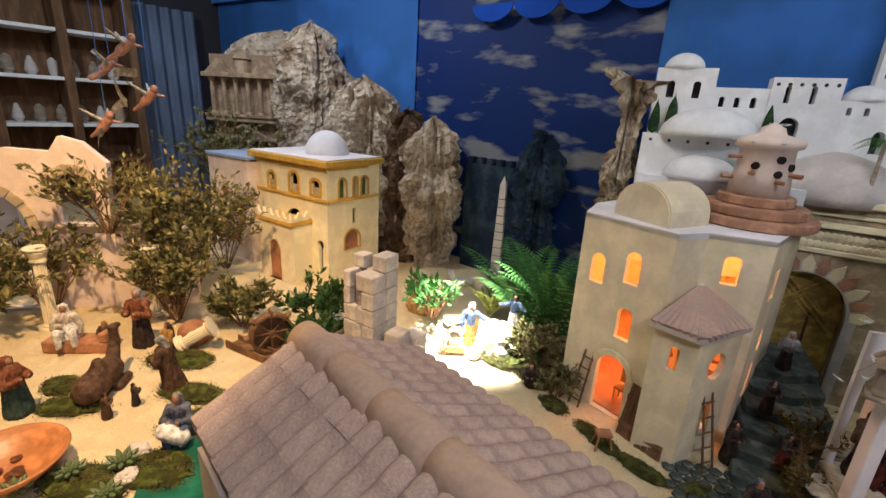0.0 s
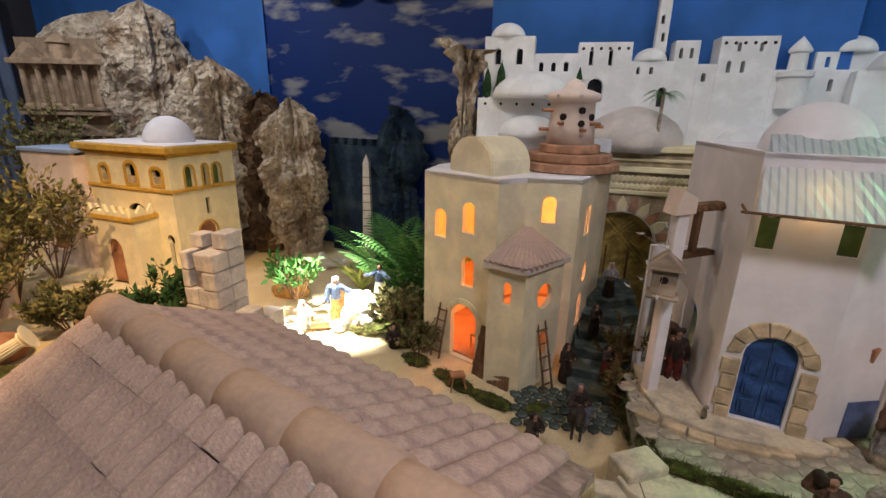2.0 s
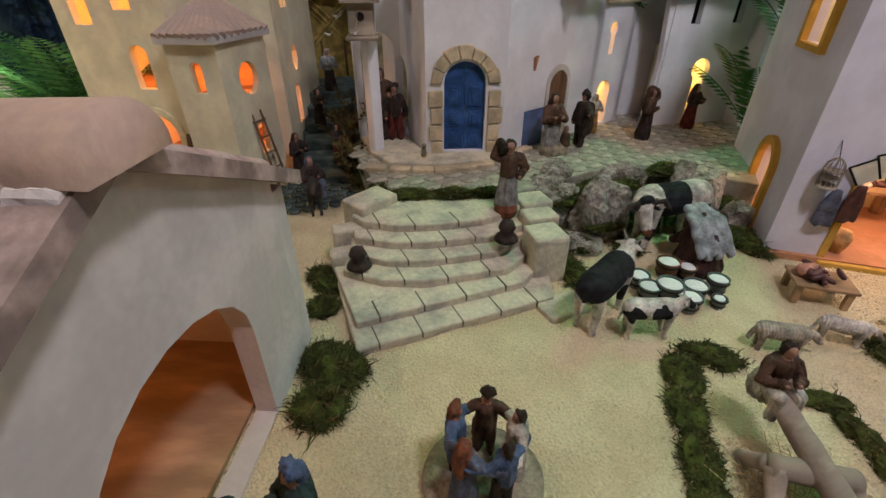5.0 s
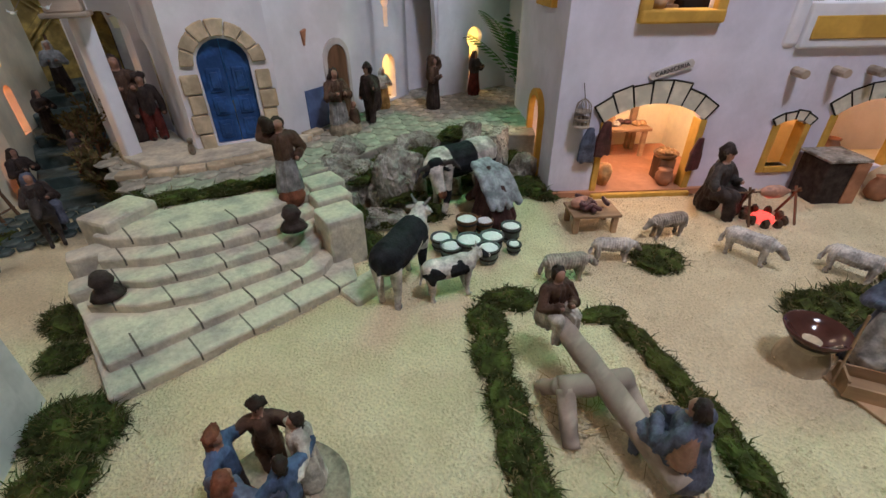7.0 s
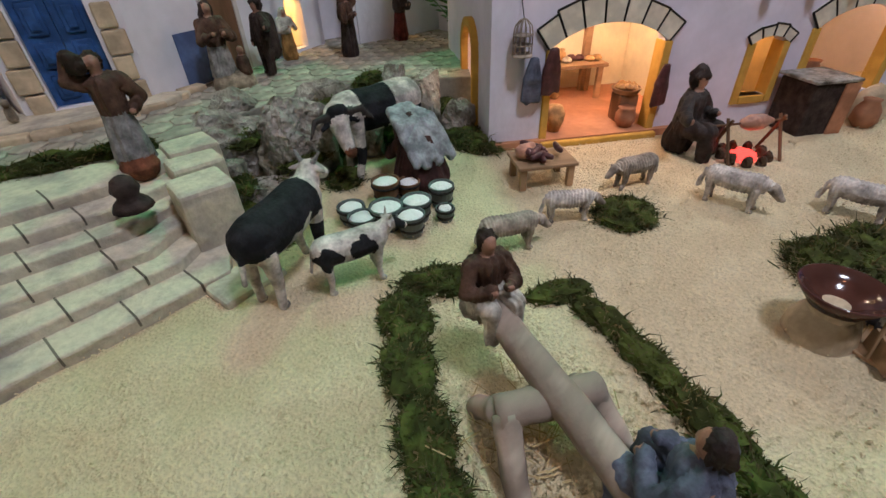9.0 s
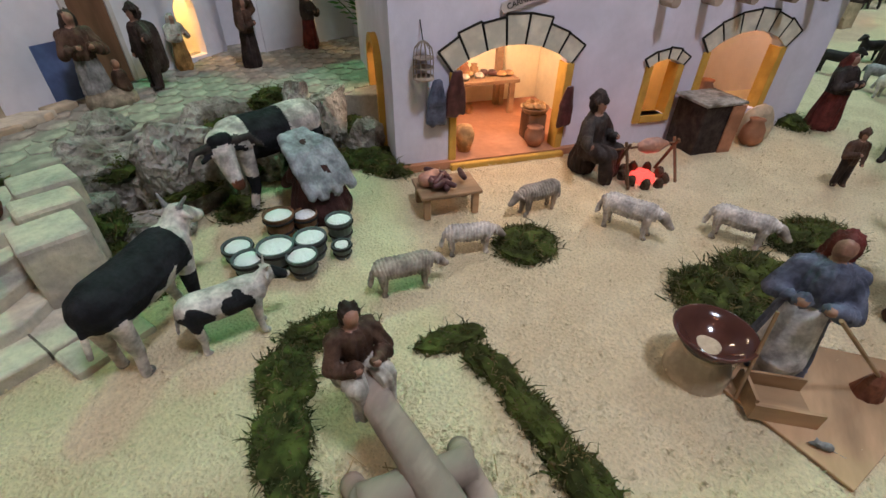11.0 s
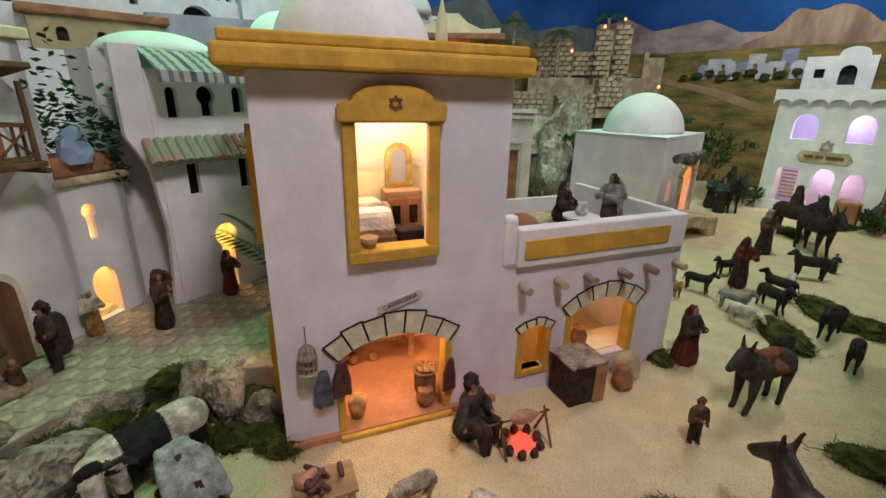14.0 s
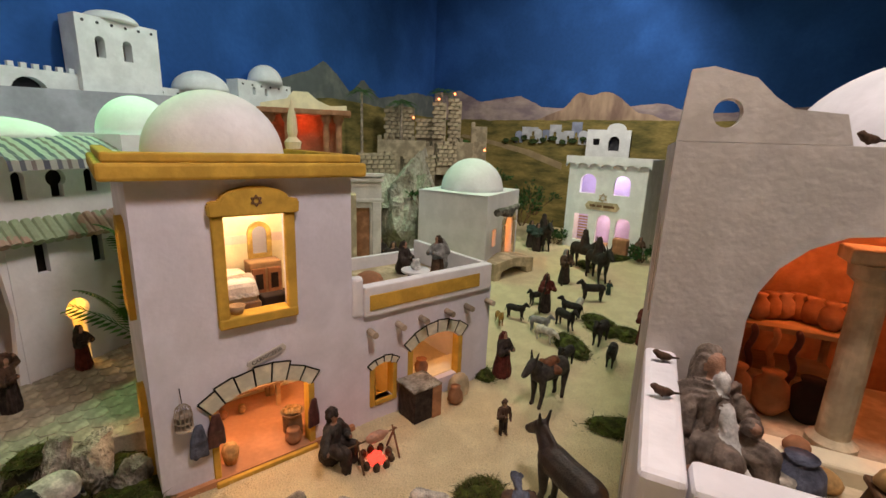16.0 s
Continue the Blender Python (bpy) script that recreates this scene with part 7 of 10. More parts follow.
def person(pose_kind="stand", arms="front", head="veil", stout=1.0):
    """Limbs of a figure one unit tall, facing -y. Paints: 0 skirt, 1 top, 2 skin, 3 head cloth, 4 extra."""
    c = []
    dz = 0.0
    if pose_kind == "stand":
        c += [((0, 0.01, 0.05), 0.15 * stout, (0, 0, 0.5), 0.1 * stout, 0), ((0, 0, 0.5), 0.1 * stout, (0, 0, 0.72), 0.105 * stout, 1)]
    elif pose_kind == "legs":
        c += [((-0.07, 0, 0.03), 0.045, (-0.055, 0, 0.46), 0.07, 0), ((0.08, -0.02, 0.03), 0.045, (0.055, 0, 0.46), 0.07, 0), ((-0.07, -0.04, 0.02), 0.035, (-0.07, 0.0, 0.03), 0.035, 4), ((0.08, -0.07, 0.02), 0.035, (0.08, -0.02, 0.03), 0.035, 4), ((0, 0, 0.47), 0.1, (0, 0, 0.72), 0.105, 1)]
    elif pose_kind == "sit":
        dz = -0.24
        c += [((0, 0.05, 0.12), 0.16 * stout, (0, 0.02, 0.3), 0.12 * stout, 0), ((-0.08, 0, 0.26), 0.08, (-0.1, -0.22, 0.27), 0.07, 0), ((0.08, 0, 0.26), 0.08, (0.1, -0.22, 0.27), 0.07, 0), ((-0.1, -0.22, 0.26), 0.065, (-0.1, -0.24, 0.04), 0.05, 0), ((0.1, -0.22, 0.26), 0.065, (0.1, -0.24, 0.04), 0.05, 0), ((0, 0.02, 0.28), 0.11, (0, 0, 0.49), 0.105, 1)]
    elif pose_kind == "kneel":
        dz = -0.26
        c += [((0, 0.06, 0.06), 0.16 * stout, (0, 0, 0.26), 0.11, 0), ((0, 0.22, 0.05), 0.07, (0, 0.05, 0.08), 0.1, 0), ((0, 0, 0.24), 0.11, (0, -0.02, 0.46), 0.105, 1)]
    elif pose_kind == "bust":
        dz = -0.3
        c += [((0, 0, 0.02), 0.16, (0, 0, 0.2), 0.13, 0), ((0, 0, 0.2), 0.13, (0, 0, 0.42), 0.11, 1)]
    s = 0.745 + dz
    c += [((-0.085, 0, s), 0.065, (0.085, 0, s), 0.065, 1), ((0, -0.005, s + 0.06), 0.042, (0, -0.012, s + 0.1), 0.042, 2), ((0, -0.022, s + 0.14), 0.05, (0, -0.02, s + 0.168), 0.052, 2), ((0, -0.07, s + 0.148), 0.012, (0, -0.064, s + 0.165), 0.01, 2)]
    el = {"front": ((0.19, -0.07, -0.17), (0.06, -0.19, -0.1)), "down": ((0.19, 0.0, -0.18), (0.18, -0.05, -0.34)), "wide": ((0.24, -0.05, -0.08), (0.36, -0.14, -0.08)), "up": ((0.2, -0.1, -0.08), (0.13, -0.16, 0.12)), "pray": ((0.17, -0.08, -0.14), (0.02, -0.2, -0.02)), "hip": ((0.22, 0.03, -0.15), (0.13, -0.06, -0.24)), "head": ((0.22, -0.04, 0.04), (0.16, -0.02, 0.2))}
    la, ra = arms if isinstance(arms, tuple) else (arms, arms)
    for sg, kind in ((-1, la), (1, ra)):
        e, h = el[kind]
        e, h = (sg * e[0], e[1], s + e[2]), (sg * h[0], h[1], s + h[2])
        c += [((sg * 0.12, 0, s), 0.055, e, 0.047, 1), (e, 0.047, h, 0.036, 1), (h, 0.03, [h[0] * 1.0, h[1] - 0.02, h[2]], 0.03, 2)]
    z = s + 0.16
    if head == "veil":
        c += [((0, 0.012, z + 0.012), 0.064, (0, 0.03, z - 0.06), 0.068, 3), ((0, 0.045, z - 0.06), 0.07, (0, 0.06, s - 0.14), 0.085, 3)]
    elif head == "hair":
        c += [((0, 0.01, z + 0.018), 0.058, (0, 0.022, z - 0.03), 0.052, 3)]
    elif head == "hat":
        c += [((0, 0, z + 0.06), 0.062, (0, 0, z + 0.075), 0.05, 3), ((-0.07, 0, z + 0.045), 0.028, (0.07, 0, z + 0.045), 0.028, 3), ((0, -0.06, z + 0.045), 0.028, (0, 0.06, z + 0.045), 0.028, 3), ((0, 0.02, z), 0.06, (0, 0.02, z - 0.02), 0.055, 3)]
    elif head == "turban":
        c += [((-0.035, 0, z + 0.05), 0.05, (0.035, 0, z + 0.05), 0.05, 3), ((0, 0.02, z + 0.01), 0.062, (0, 0.05, z - 0.08), 0.045, 3)]
    return c


figure_count = [0]


def figure(x, y, z, h, heading, label, colours, pose_kind="stand", arms="front", head="veil", extra=(), name="figurine", folds=0.024, group="", voxel=0.0135, stout=1.0, lean=0.0, bend=0.0):
    """A painted figurine h tall were it upright, facing the heading in degrees from +x."""
    figure_count[0] += 1
    caps = person(pose_kind, arms, head, stout) + list(extra)
    if bend:
        fold, hip = Euler((radians(bend), 0, 0)).to_matrix(), Vector((0, 0, 0.47))
        caps = [((fold @ (Vector(p) - hip) + hip)[:], r0, (fold @ (Vector(q) - hip) + hip)[:], r1, mi) if min(p[2], q[2]) > 0.46 else (p, r0, q, r1, mi) for p, r0, q, r1, mi in caps]
    if lean:
        turn = Euler((radians(lean), 0, 0)).to_matrix()
        caps = [((turn @ Vector(p))[:], r0, (turn @ Vector(q))[:], r1, mi) for p, r0, q, r1, mi in caps]
    me = melded(scaled(caps, h), [colours[min(k, len(colours) - 1)] if k != 2 else SKIN for k in range(5)], voxel * h, folds * h, (0, 1, 3), seed=figure_count[0])
    ob = new(name, me)
    ob.matrix_basis = pose(x, y, z, 0, 0, heading + 90)
    return tagged(ob, label, "figurine", group)


def beast(kind):
    """Limbs of an animal one unit long in the body, facing +x. Paints: 0 body, 1 patch, 2 muzzle, 3 horn or hoof."""
    if kind == "cow":
        leg, br, nk, hd = 0.5, 0.21, ((0.38, 0, 0.68), (0.56, 0, 0.82)), ((0.57, 0, 0.84), (0.76, 0, 0.72))
    elif kind == "sheep":
        leg, br, nk, hd = 0.36, 0.185, ((0.36, 0, 0.54), (0.52, 0, 0.52)), ((0.56, 0, 0.5), (0.7, 0, 0.36))
    elif kind == "donkey":
        leg, br, nk, hd = 0.55, 0.19, ((0.36, 0, 0.72), (0.55, 0, 0.95)), ((0.57, 0, 0.98), (0.78, 0, 0.82))
    else:
        leg, br, nk, hd = 0.45, 0.17, ((0.34, 0, 0.62), (0.48, 0, 0.82)), ((0.5, 0, 0.84), (0.66, 0, 0.76))
    zb = leg + br * 0.75
    c = [((-0.33, 0, zb), br, (0.02, 0, zb - 0.02), br * 1.02, 0), ((0.02, 0, zb - 0.02), br * 1.02, (0.33, 0, zb + 0.01), br * 0.97, 0)]
    for lx, o in ((-0.38, 0.03), (0.34, -0.02)):
        for sy in (-1, 1):
            c += [((lx, sy * br * 0.55, zb - 0.06), 0.085, (lx + o, sy * br * 0.55, leg * 0.48), 0.05, 0), ((lx + o, sy * br * 0.55, leg * 0.48), 0.045, (lx + 0.02 + sy * 0.02, sy * br * 0.55, 0.04), 0.04, 0), ((lx + 0.03 + sy * 0.02, sy * br * 0.55, 0.025), 0.042, (lx + 0.04, sy * br * 0.55, 0.025), 0.04, 3)]
    c += [(nk[0], br * 0.72, nk[1], br * 0.48, 0), (hd[0], 0.1, hd[1], 0.062, 0 if kind != "sheep" else 2), (hd[1], 0.05, [hd[1][0] + 0.03, 0, hd[1][2] - 0.01], 0.05, 2)]
    hx, hz = hd[0][0], hd[0][2]
    for sy in (-1, 1):
        if kind == "donkey":
            c.append(((hx - 0.03, sy * 0.05, hz + 0.06), 0.035, (hx - 0.05, sy * 0.09, hz + 0.24), 0.018, 0))
        else:
            c.append(((hx - 0.02, sy * 0.08, hz + 0.03), 0.032, (hx - 0.04, sy * 0.17, hz + 0.01), 0.02, 0 if kind != "sheep" else 2))
        if kind in ("cow", "goat"):
            c.append(((hx - 0.01, sy * 0.06, hz + 0.08), 0.026, (hx + 0.02, sy * 0.13, hz + 0.17), 0.013, 3))
    if kind == "donkey":
        c.append(((hx - 0.03, 0, hz + 0.08), 0.03, (0.3, 0, zb + br + 0.02), 0.035, 2))
    c.append(((-0.5, 0, zb + 0.06), 0.03, (-0.57, 0, zb - 0.26), 0.022 if kind != "sheep" else 0.05, 0))
    return c


def animal(kind, x, y, z, length, heading, label, paints, category, patch=None, wool=0.0, name="", group="", extra=(), seed=0, voxel=0.022):
    me = melded(scaled(beast(kind) + list(extra), length), [paints[min(k, len(paints) - 1)] for k in range(5)], voxel * length, 0, (0,), patch, wool, seed)
    ob = new(name or category + "_figurine", me)
    ob.matrix_basis = pose(x, y, z, 0, 0, heading)
    return tagged(ob, label, category, group)


# street
figure(1.03, 0.885, STREET, 0.155, -100, "grey-robed woman figurine with a child by the niche", (P_GREY, P_BROWN, SKIN, P_DARK, P_STONE), arms="front", extra=[((0.24, -0.06, 0.05), 0.07, (0.24, -0.06, 0.3), 0.055, 1), ((0.24, -0.07, 0.4), 0.045, (0.24, -0.07, 0.42), 0.045, 2), ((0.02, 0.0, 0.015), 0.2, (0.2, 0, 0.015), 0.17, 4)])
figure(1.14, 0.9, STREET, 0.145, 180, "dark-cloaked man figurine in a wide hat", (P_DARK, P_DARK, SKIN, P_DARK), "legs", ("down", "wide"), "hat", extra=[((-0.02, 0.1, 0.68), 0.12, (0, 0.1, 0.3), 0.12, 1)])
figure(1.352, 0.875, STREET, 0.14, -70, "brown monk-like figurine carrying a sack", (P_DARK, P_BROWN, SKIN, P_BROWN), arms=("front", "head"), extra=[((0.08, 0.05, 0.92), 0.1, (0.16, 0.08, 0.86), 0.08, 1)])
figure(1.56, 0.9, STREET, 0.13, -80, "dark robed woman figurine before the keyhole door", (P_RED, P_DARK, SKIN, P_DARK), arms="front")
figure(1.255, 0.985, STREET, 0.11, -90, "cream figurine with child standing in the lit doorway", (P_OCHRE, P_CREAM, SKIN, P_CREAM))
figure(0.762, 0.66, 0.101, 0.152, -110, "water carrier figurine with jug on the shoulder", (P_GREY, P_BROWN, SKIN, P_HAIR, P_RUST), arms=("head", "hip"), head="hair", extra=[((-0.14, -0.05, 0.96), 0.06, (-0.12, -0.03, 0.9), 0.085, 3), ((0, 0, 0.02), 0.17, (0, 0, 0.05), 0.15, 4)])
figure(0.685, 1.13, 0.122, 0.15, -100, "man figurine in grey shirt and red breeches", (P_RED, P_DARK, SKIN, P_DARK), "legs", "down", "turban")
figure(0.655, 1.16, 0.122, 0.19, -90, "dark figurine standing in the porch", (P_DARK, P_BROWN, SKIN, P_DARK))
tagged(new("cat_figurine", melded(scaled([((0, 0, 0.2), 0.2, (0, 0, 0.5), 0.16, 0), ((0, -0.1, 0.8), 0.16, (0, -0.12, 0.82), 0.16, 0), ((0, 0.2, 0.1), 0.1, (0.1, 0.35, 0.1), 0.07, 0)], 0.04), [P_STONE], 0.0016)), "small grey-brown cat figurine on the pavement", "cat").matrix_basis = pose(0.70, 0.962, 0.122)
for x, y, z in ((0.713, 0.575, 0.083), (0.44, 0.65, 0.05)):
    tagged(part("dark_pot", lathe([(0.014, 0), (0.024, 0.004), (0.02, 0.012), (0.012, 0.02), (0.017, 0.03), (0.012, 0.042), (0.006, 0.046)], 14), P_DARK, m=pose(x, y, z), smooth=True), "small dark metal pot on the steps", "pot", "step pots")
figure(0.425, 1.025, 0.045, 0.135, -80, "grey-blue cloaked rider figurine seated on a donkey", (P_SLATE, P_DARK, SKIN, P_SLATE), "sit", "front", "veil", name="rider_figurine")
animal("donkey", 0.425, 1.015, 0.007, 0.1, -100, "dark donkey figurine carrying a cloaked rider", (P_DONK, P_DONK, P_HORSE, P_DARK), "donkey", seed=21, voxel=0.022)
figure(0.31, 0.965, 0, 0.12, -60, "dark brown kneeling figurine", (P_DARK, P_DARK, SKIN, P_DARK), "kneel")
figure(0.535, 1.22, 0.06, 0.1, -60, "dark figurine climbing the gate steps", (P_RED, P_DARK, SKIN, P_DARK))
figure(0.52, 1.36, 0.12, 0.11, -60, "dark figurine on the gate steps", (P_DARK, P_DARK, SKIN, P_DARK))
figure(0.60, 1.55, 0.18, 0.13, -100, "pale-hooded figurine before the gate", (P_DARK, P_GREY, SKIN, P_CREAM))
figure(0.425, 1.25, 0.01, 0.13, -60, "dark hooded figurine by the house corner", (P_DARK, P_DARK, SKIN, P_DARK))

# yard
maid_caps = [((0, 0, 0.012), 0.05, (0.0, 0.005, 0.062), 0.034, 0), ((0, 0.005, 0.062), 0.034, (0.0, 0.028, 0.092), 0.026, 0), ((0, 0.036, 0.1), 0.021, (0, 0.042, 0.104), 0.02, 1), ((-0.02, 0.02, 0.075), 0.012, (-0.026, 0.05, 0.045), 0.009, 0), ((0.02, 0.02, 0.075), 0.012, (0.02, 0.055, 0.045), 0.009, 0)]
for k in range(15):
    u = -0.034 + 0.0049 * k
    dip = 0.008 * math.sin(k * 1.3)
    maid_caps += [((u * 0.55, 0.048, 0.117), 0.0075, (u, 0.006 + 0.3 * dip, 0.104), 0.0075, 1), ((u, 0.006 + 0.3 * dip, 0.104), 0.0075, (u * 1.12, -0.036 + 0.3 * dip, 0.055 + dip), 0.006, 1)]
ob = new("figurine", melded(maid_caps, [P_DARKRED, P_SHAWL], 0.0022, 0.0016, (0, 1), seed=4))
ob.matrix_basis = pose(1.095, 0.437, 0, 0, 0, -8)
tagged(ob, "milkmaid figurine bent under a grey checked shawl", "figurine")
figure(1.462, 0.118, 0, 0.195, -100, "old bearded man figurine seated turning a spit", (P_DARK, P_DONK, SKIN, P_DARK), "sit", ("wide", "front"), "hat", stout=0.85)
figure(1.12, -0.19, 0, 0.176, 175, "woman figurine in slate blouse and pale apron sweeping", (P_SLATE, P_SLATE, SKIN, P_RED, P_APRON), "stand", "front", "veil", stout=1.18, extra=[((0, -0.075, 0.17), 0.145, (0, -0.05, 0.5), 0.105, 4)])
figure(1.275, -0.33, 0, 0.185, 10, "stooping man figurine in brown smock shoeing a horse", (P_BROWN, P_BROWN, SKIN, P_SLATE, P_DARK), "legs", "down", "turban", bend=62, extra=[((0, 0.07, 0.72), 0.08, (0, 0.06, 0.55), 0.08, 3)])
figure(1.662, -0.287, 0, 0.105, -150, "small boy figurine in brown tunic", (P_DARK, P_BROWN, SKIN, P_BROWN), "legs", ("front", "down"), "hat")
figure(1.985, -0.275, 0, 0.165, -130, "hooded woman figurine in dark red robe", (P_RED, P_DARK, SKIN, P_RED), "stand", "front", "veil", stout=1.3)
figure(0.838, 0.135, 0.055, 0.13, -115, "boy figurine in brown vest astride the seesaw log", (P_CREAM, P_BROWN, SKIN, P_HAIR), "sit", "front", "hair")
figure(0.785, -0.06, 0.0, 0.16, 75, "child figurine in blue at the low end of the log", (P_SLATE, P_SLATE, SKIN, P_DARK), "sit", "front", "hair", extra=[((0.08, 0.03, 0.46), 0.075, (0.1, 0.05, 0.3), 0.08, 2)], voxel=0.018)

# ring of dancing children on a round base
DCX, DCY = 0.47, 0.215
b = lathe([(0.0001, 0), (0.072, 0), (0.074, 0.006), (0.07, 0.01), (0.0001, 0.011)], 28)
rough_up(b, 0.002, 40, 2)
tagged(part("round_plinth", b, P_STONE, m=pose(DCX, DCY, 0)), "round earthen plinth of the dancing children", "plinth")
for k, (cols, hd) in enumerate((((P_BROWN, P_BROWN, SKIN, P_HAIR), "hat"), ((P_CREAM, P_CREAM, SKIN, P_HAIR), "hair"), ((P_DARK, P_BLUE, SKIN, P_HAIR), "hair"), ((P_SLATE, P_SLATE, SKIN, P_RUST), "veil"), ((P_DARK, P_BLUE, SKIN, P_RUST), "turban"))):
    a = math.radians(60 - 72 * k)
    figure(DCX + 0.037 * math.cos(a), DCY + 0.037 * math.sin(a), 0.01, 0.112, 60 - 72 * k + 180, "dancing child figurine in " + ("brown", "cream", "blue", "slate", "dark blue")[k], cols, "stand" if k in (1, 3) else "legs", "wide", hd, group="dancing children", voxel=0.024)
figure(0.27, 0.225, 0, 0.15, 200, "blue-capped figurine in a dark tunic", (P_GREEN, P_GREEN, SKIN, P_BLUE), "stand", "front", "turban", name="figurine")
figure(0.16, 0.28, 0, 0.17, 200, "figurine bent over in a dark green cloak", (P_GREEN, P_GREEN, SKIN, P_DARK), "kneel", "front", "veil", lean=30, stout=1.2)

# animals of the yard
def saddle(c, n):
    """Black back and neck over a white belly, in shares of the height."""
    return (c.z + 0.12 * n > 0.57 and c.x < 0.36) or (c.x > 0.22 and c.y < 0 and c.z < 0.45 and c.z > 0.2)


def blots(c, n):
    return min((c.x + 0.32) ** 2 + (c.z - 0.6) ** 2, (c.x - 0.14) ** 2 + (c.z - 0.62) ** 2) < 0.03 + 0.02 * n or c.x > 0.62


animal("cow", 0.80, 0.395, 0, 0.138, 22, "black and white cow figurine standing", (P_COWW, P_BLACK, P_COWW, P_GREY), "cow", (0, 1, saddle), seed=3, voxel=0.013)
animal("cow", 0.842, 0.328, 0, 0.088, -24, "black and white calf figurine", (P_COWW, P_BLACK, P_COWW, P_COWW), "calf", (0, 1, blots), seed=8, voxel=0.016)
ox_caps = [c for c in beast("cow") if not (c[0][0] > 0.36 and c[0][2] > 0.6)]
ox_caps += [((0.34, 0.0, 0.68), 0.16, (0.5, 0.07, 0.7), 0.13, 0), ((0.5, 0.07, 0.72), 0.115, (0.55, 0.17, 0.66), 0.1, 0), ((0.55, 0.17, 0.66), 0.095, (0.56, 0.3, 0.46), 0.062, 0), ((0.56, 0.31, 0.45), 0.058, (0.56, 0.33, 0.43), 0.055, 2)]
for sy in (-1, 1):
    ox_caps += [((0.545 + sy * 0.07, 0.16, 0.74), 0.036, (0.545 + sy * 0.24, 0.18, 0.74), 0.03, 3), ((0.545 + sy * 0.24, 0.18, 0.74), 0.03, (0.545 + sy * 0.34, 0.24, 0.62), 0.012, 3), ((0.545 + sy * 0.09, 0.17, 0.69), 0.03, (0.545 + sy * 0.19, 0.19, 0.65), 0.022, 1)]
ox_caps += [((0.5, 0.17, 0.78), 0.05, (0.6, 0.17, 0.78), 0.05, 1)]
ob = new("cow_figurine", melded(scaled(ox_caps, 0.172), [P_COWW, P_BLACK, P_RUST, P_DONK], 0.0026, patch=(0, 1, lambda c, n: (c.x < 0.32 and c.x > -0.12 and c.z > 0.52 + 0.14 * n) or (c.x < -0.3 and c.z > 0.45 + 0.1 * n and c.z < 0.7) or (0.2 < c.x < 0.46 and c.y > 0 and 0.2 < c.z < 0.42)), seed=14))
ob.matrix_basis = pose(1.105, 0.54, 0, 0, 0, 172)
tagged(ob, "spotted white cow figurine with dark horns being milked", "cow")
for x, y, L, hd, m, lab in ((1.012, 0.214, 0.078, -38, P_WOOLD, "brownish woolly sheep figurine on sand"), (1.125, 0.183, 0.07, -48, P_WOOL, "pale sheep figurine with lowered head"), (1.284, 0.143, 0.076, 150, P_WOOLD, "grey-brown pig-like sheep figurine"), (1.302, 0.005, 0.084, -95, P_WOOL, "white woolly sheep figurine"), (1.358, -0.142, 0.082, -95, P_WOOL, "white woolly sheep figurine")):
    animal("sheep", x, y, 0, L, hd, lab, (m, m, P_WOOLD, P_WOOLD), "sheep", wool=0.0007, group="sheep in the yard", seed=x * 10, voxel=0.0105)
animal("donkey", 1.86, -0.42, 0, 0.155, 138, "dark donkey figurine with brown pack saddle", (P_DONK, P_DONK, P_HORSE, P_DARK, P_RUST), "donkey", extra=[((0, -0.21, 0.76), 0.08, (0.02, 0.21, 0.76), 0.08, 4), ((-0.12, 0, 0.86), 0.1, (0.12, 0, 0.86), 0.1, 4)], seed=2, voxel=0.018)
animal("donkey", 1.385, -0.425, 0, 0.175, 36, "dark brown horse figurine being shod", (P_HORSE, P_HORSE, P_HORSE, P_DARK), "horse", seed=5, voxel=0.018)

# far field
for x, y, h, hd, cols, lab in (
    (2.60, -0.455, 0.19, 200, (P_DARK, P_RED, SKIN, P_RED), "shepherd figurine in dark red hood with staff"),
    (3.02, -0.585, 0.2, 210, (P_DARK, P_BROWN, SKIN, P_GREY), "shepherd figurine in brown cloak with staff"),
    (2.34, -0.83, 0.19, 180, (P_RED, P_RED, SKIN, P_DARK), "stout figurine in dark red robe"),
    (2.9, -0.8, 0.08, 200, (P_GREEN, P_GREEN, SKIN, P_HAIR), "small child figurine in dark green"),
    (1.99, -0.035, 0.16, 150, (P_BROWN, P_GREY, SKIN, P_HAIR), "angel-like figurine in grey cloak on the terrace"),
    (2.04, 0.09, 0.16, -110, (P_DARK, P_DARK, SKIN, P_DARK), "seated woman figurine in black veil on the terrace"),
    (3.6, -1.12, 0.16, 180, (P_DARK, P_BROWN, SKIN, P_DARK), "dark figurine beside the inn"),
    (2.86, 0.35, 0.22, 200, (P_DARK, P_DARK, SKIN, P_DARK), "dark figurine by the stone portal"),
    (2.95, 0.45, 0.22, 200, (P_BROWN, P_DARK, SKIN, P_BROWN), "dark robed figurine by the stone portal"),
):
    z = 0.319 if 1.95 < x < 2.1 and y > -0.1 else sand_z(x)
    extra = [((-0.2, -0.18, 0.0), 0.018, (-0.1, -0.2, 1.0), 0.018, 0)] if "staff" in lab else ()
    if "angel" in lab:
        extra = [((0.0, 0.12, 0.75), 0.09, (0.05, 0.2, 0.3), 0.06, 1), ((0.0, 0.14, 0.85), 0.05, (0.1, 0.22, 0.6), 0.05, 1)]
    figure(x, y, z, h, hd, lab, cols, "sit" if "seated" in lab else "stand", "front", "veil" if "child" not in lab else "hair", extra, voxel=0.026)
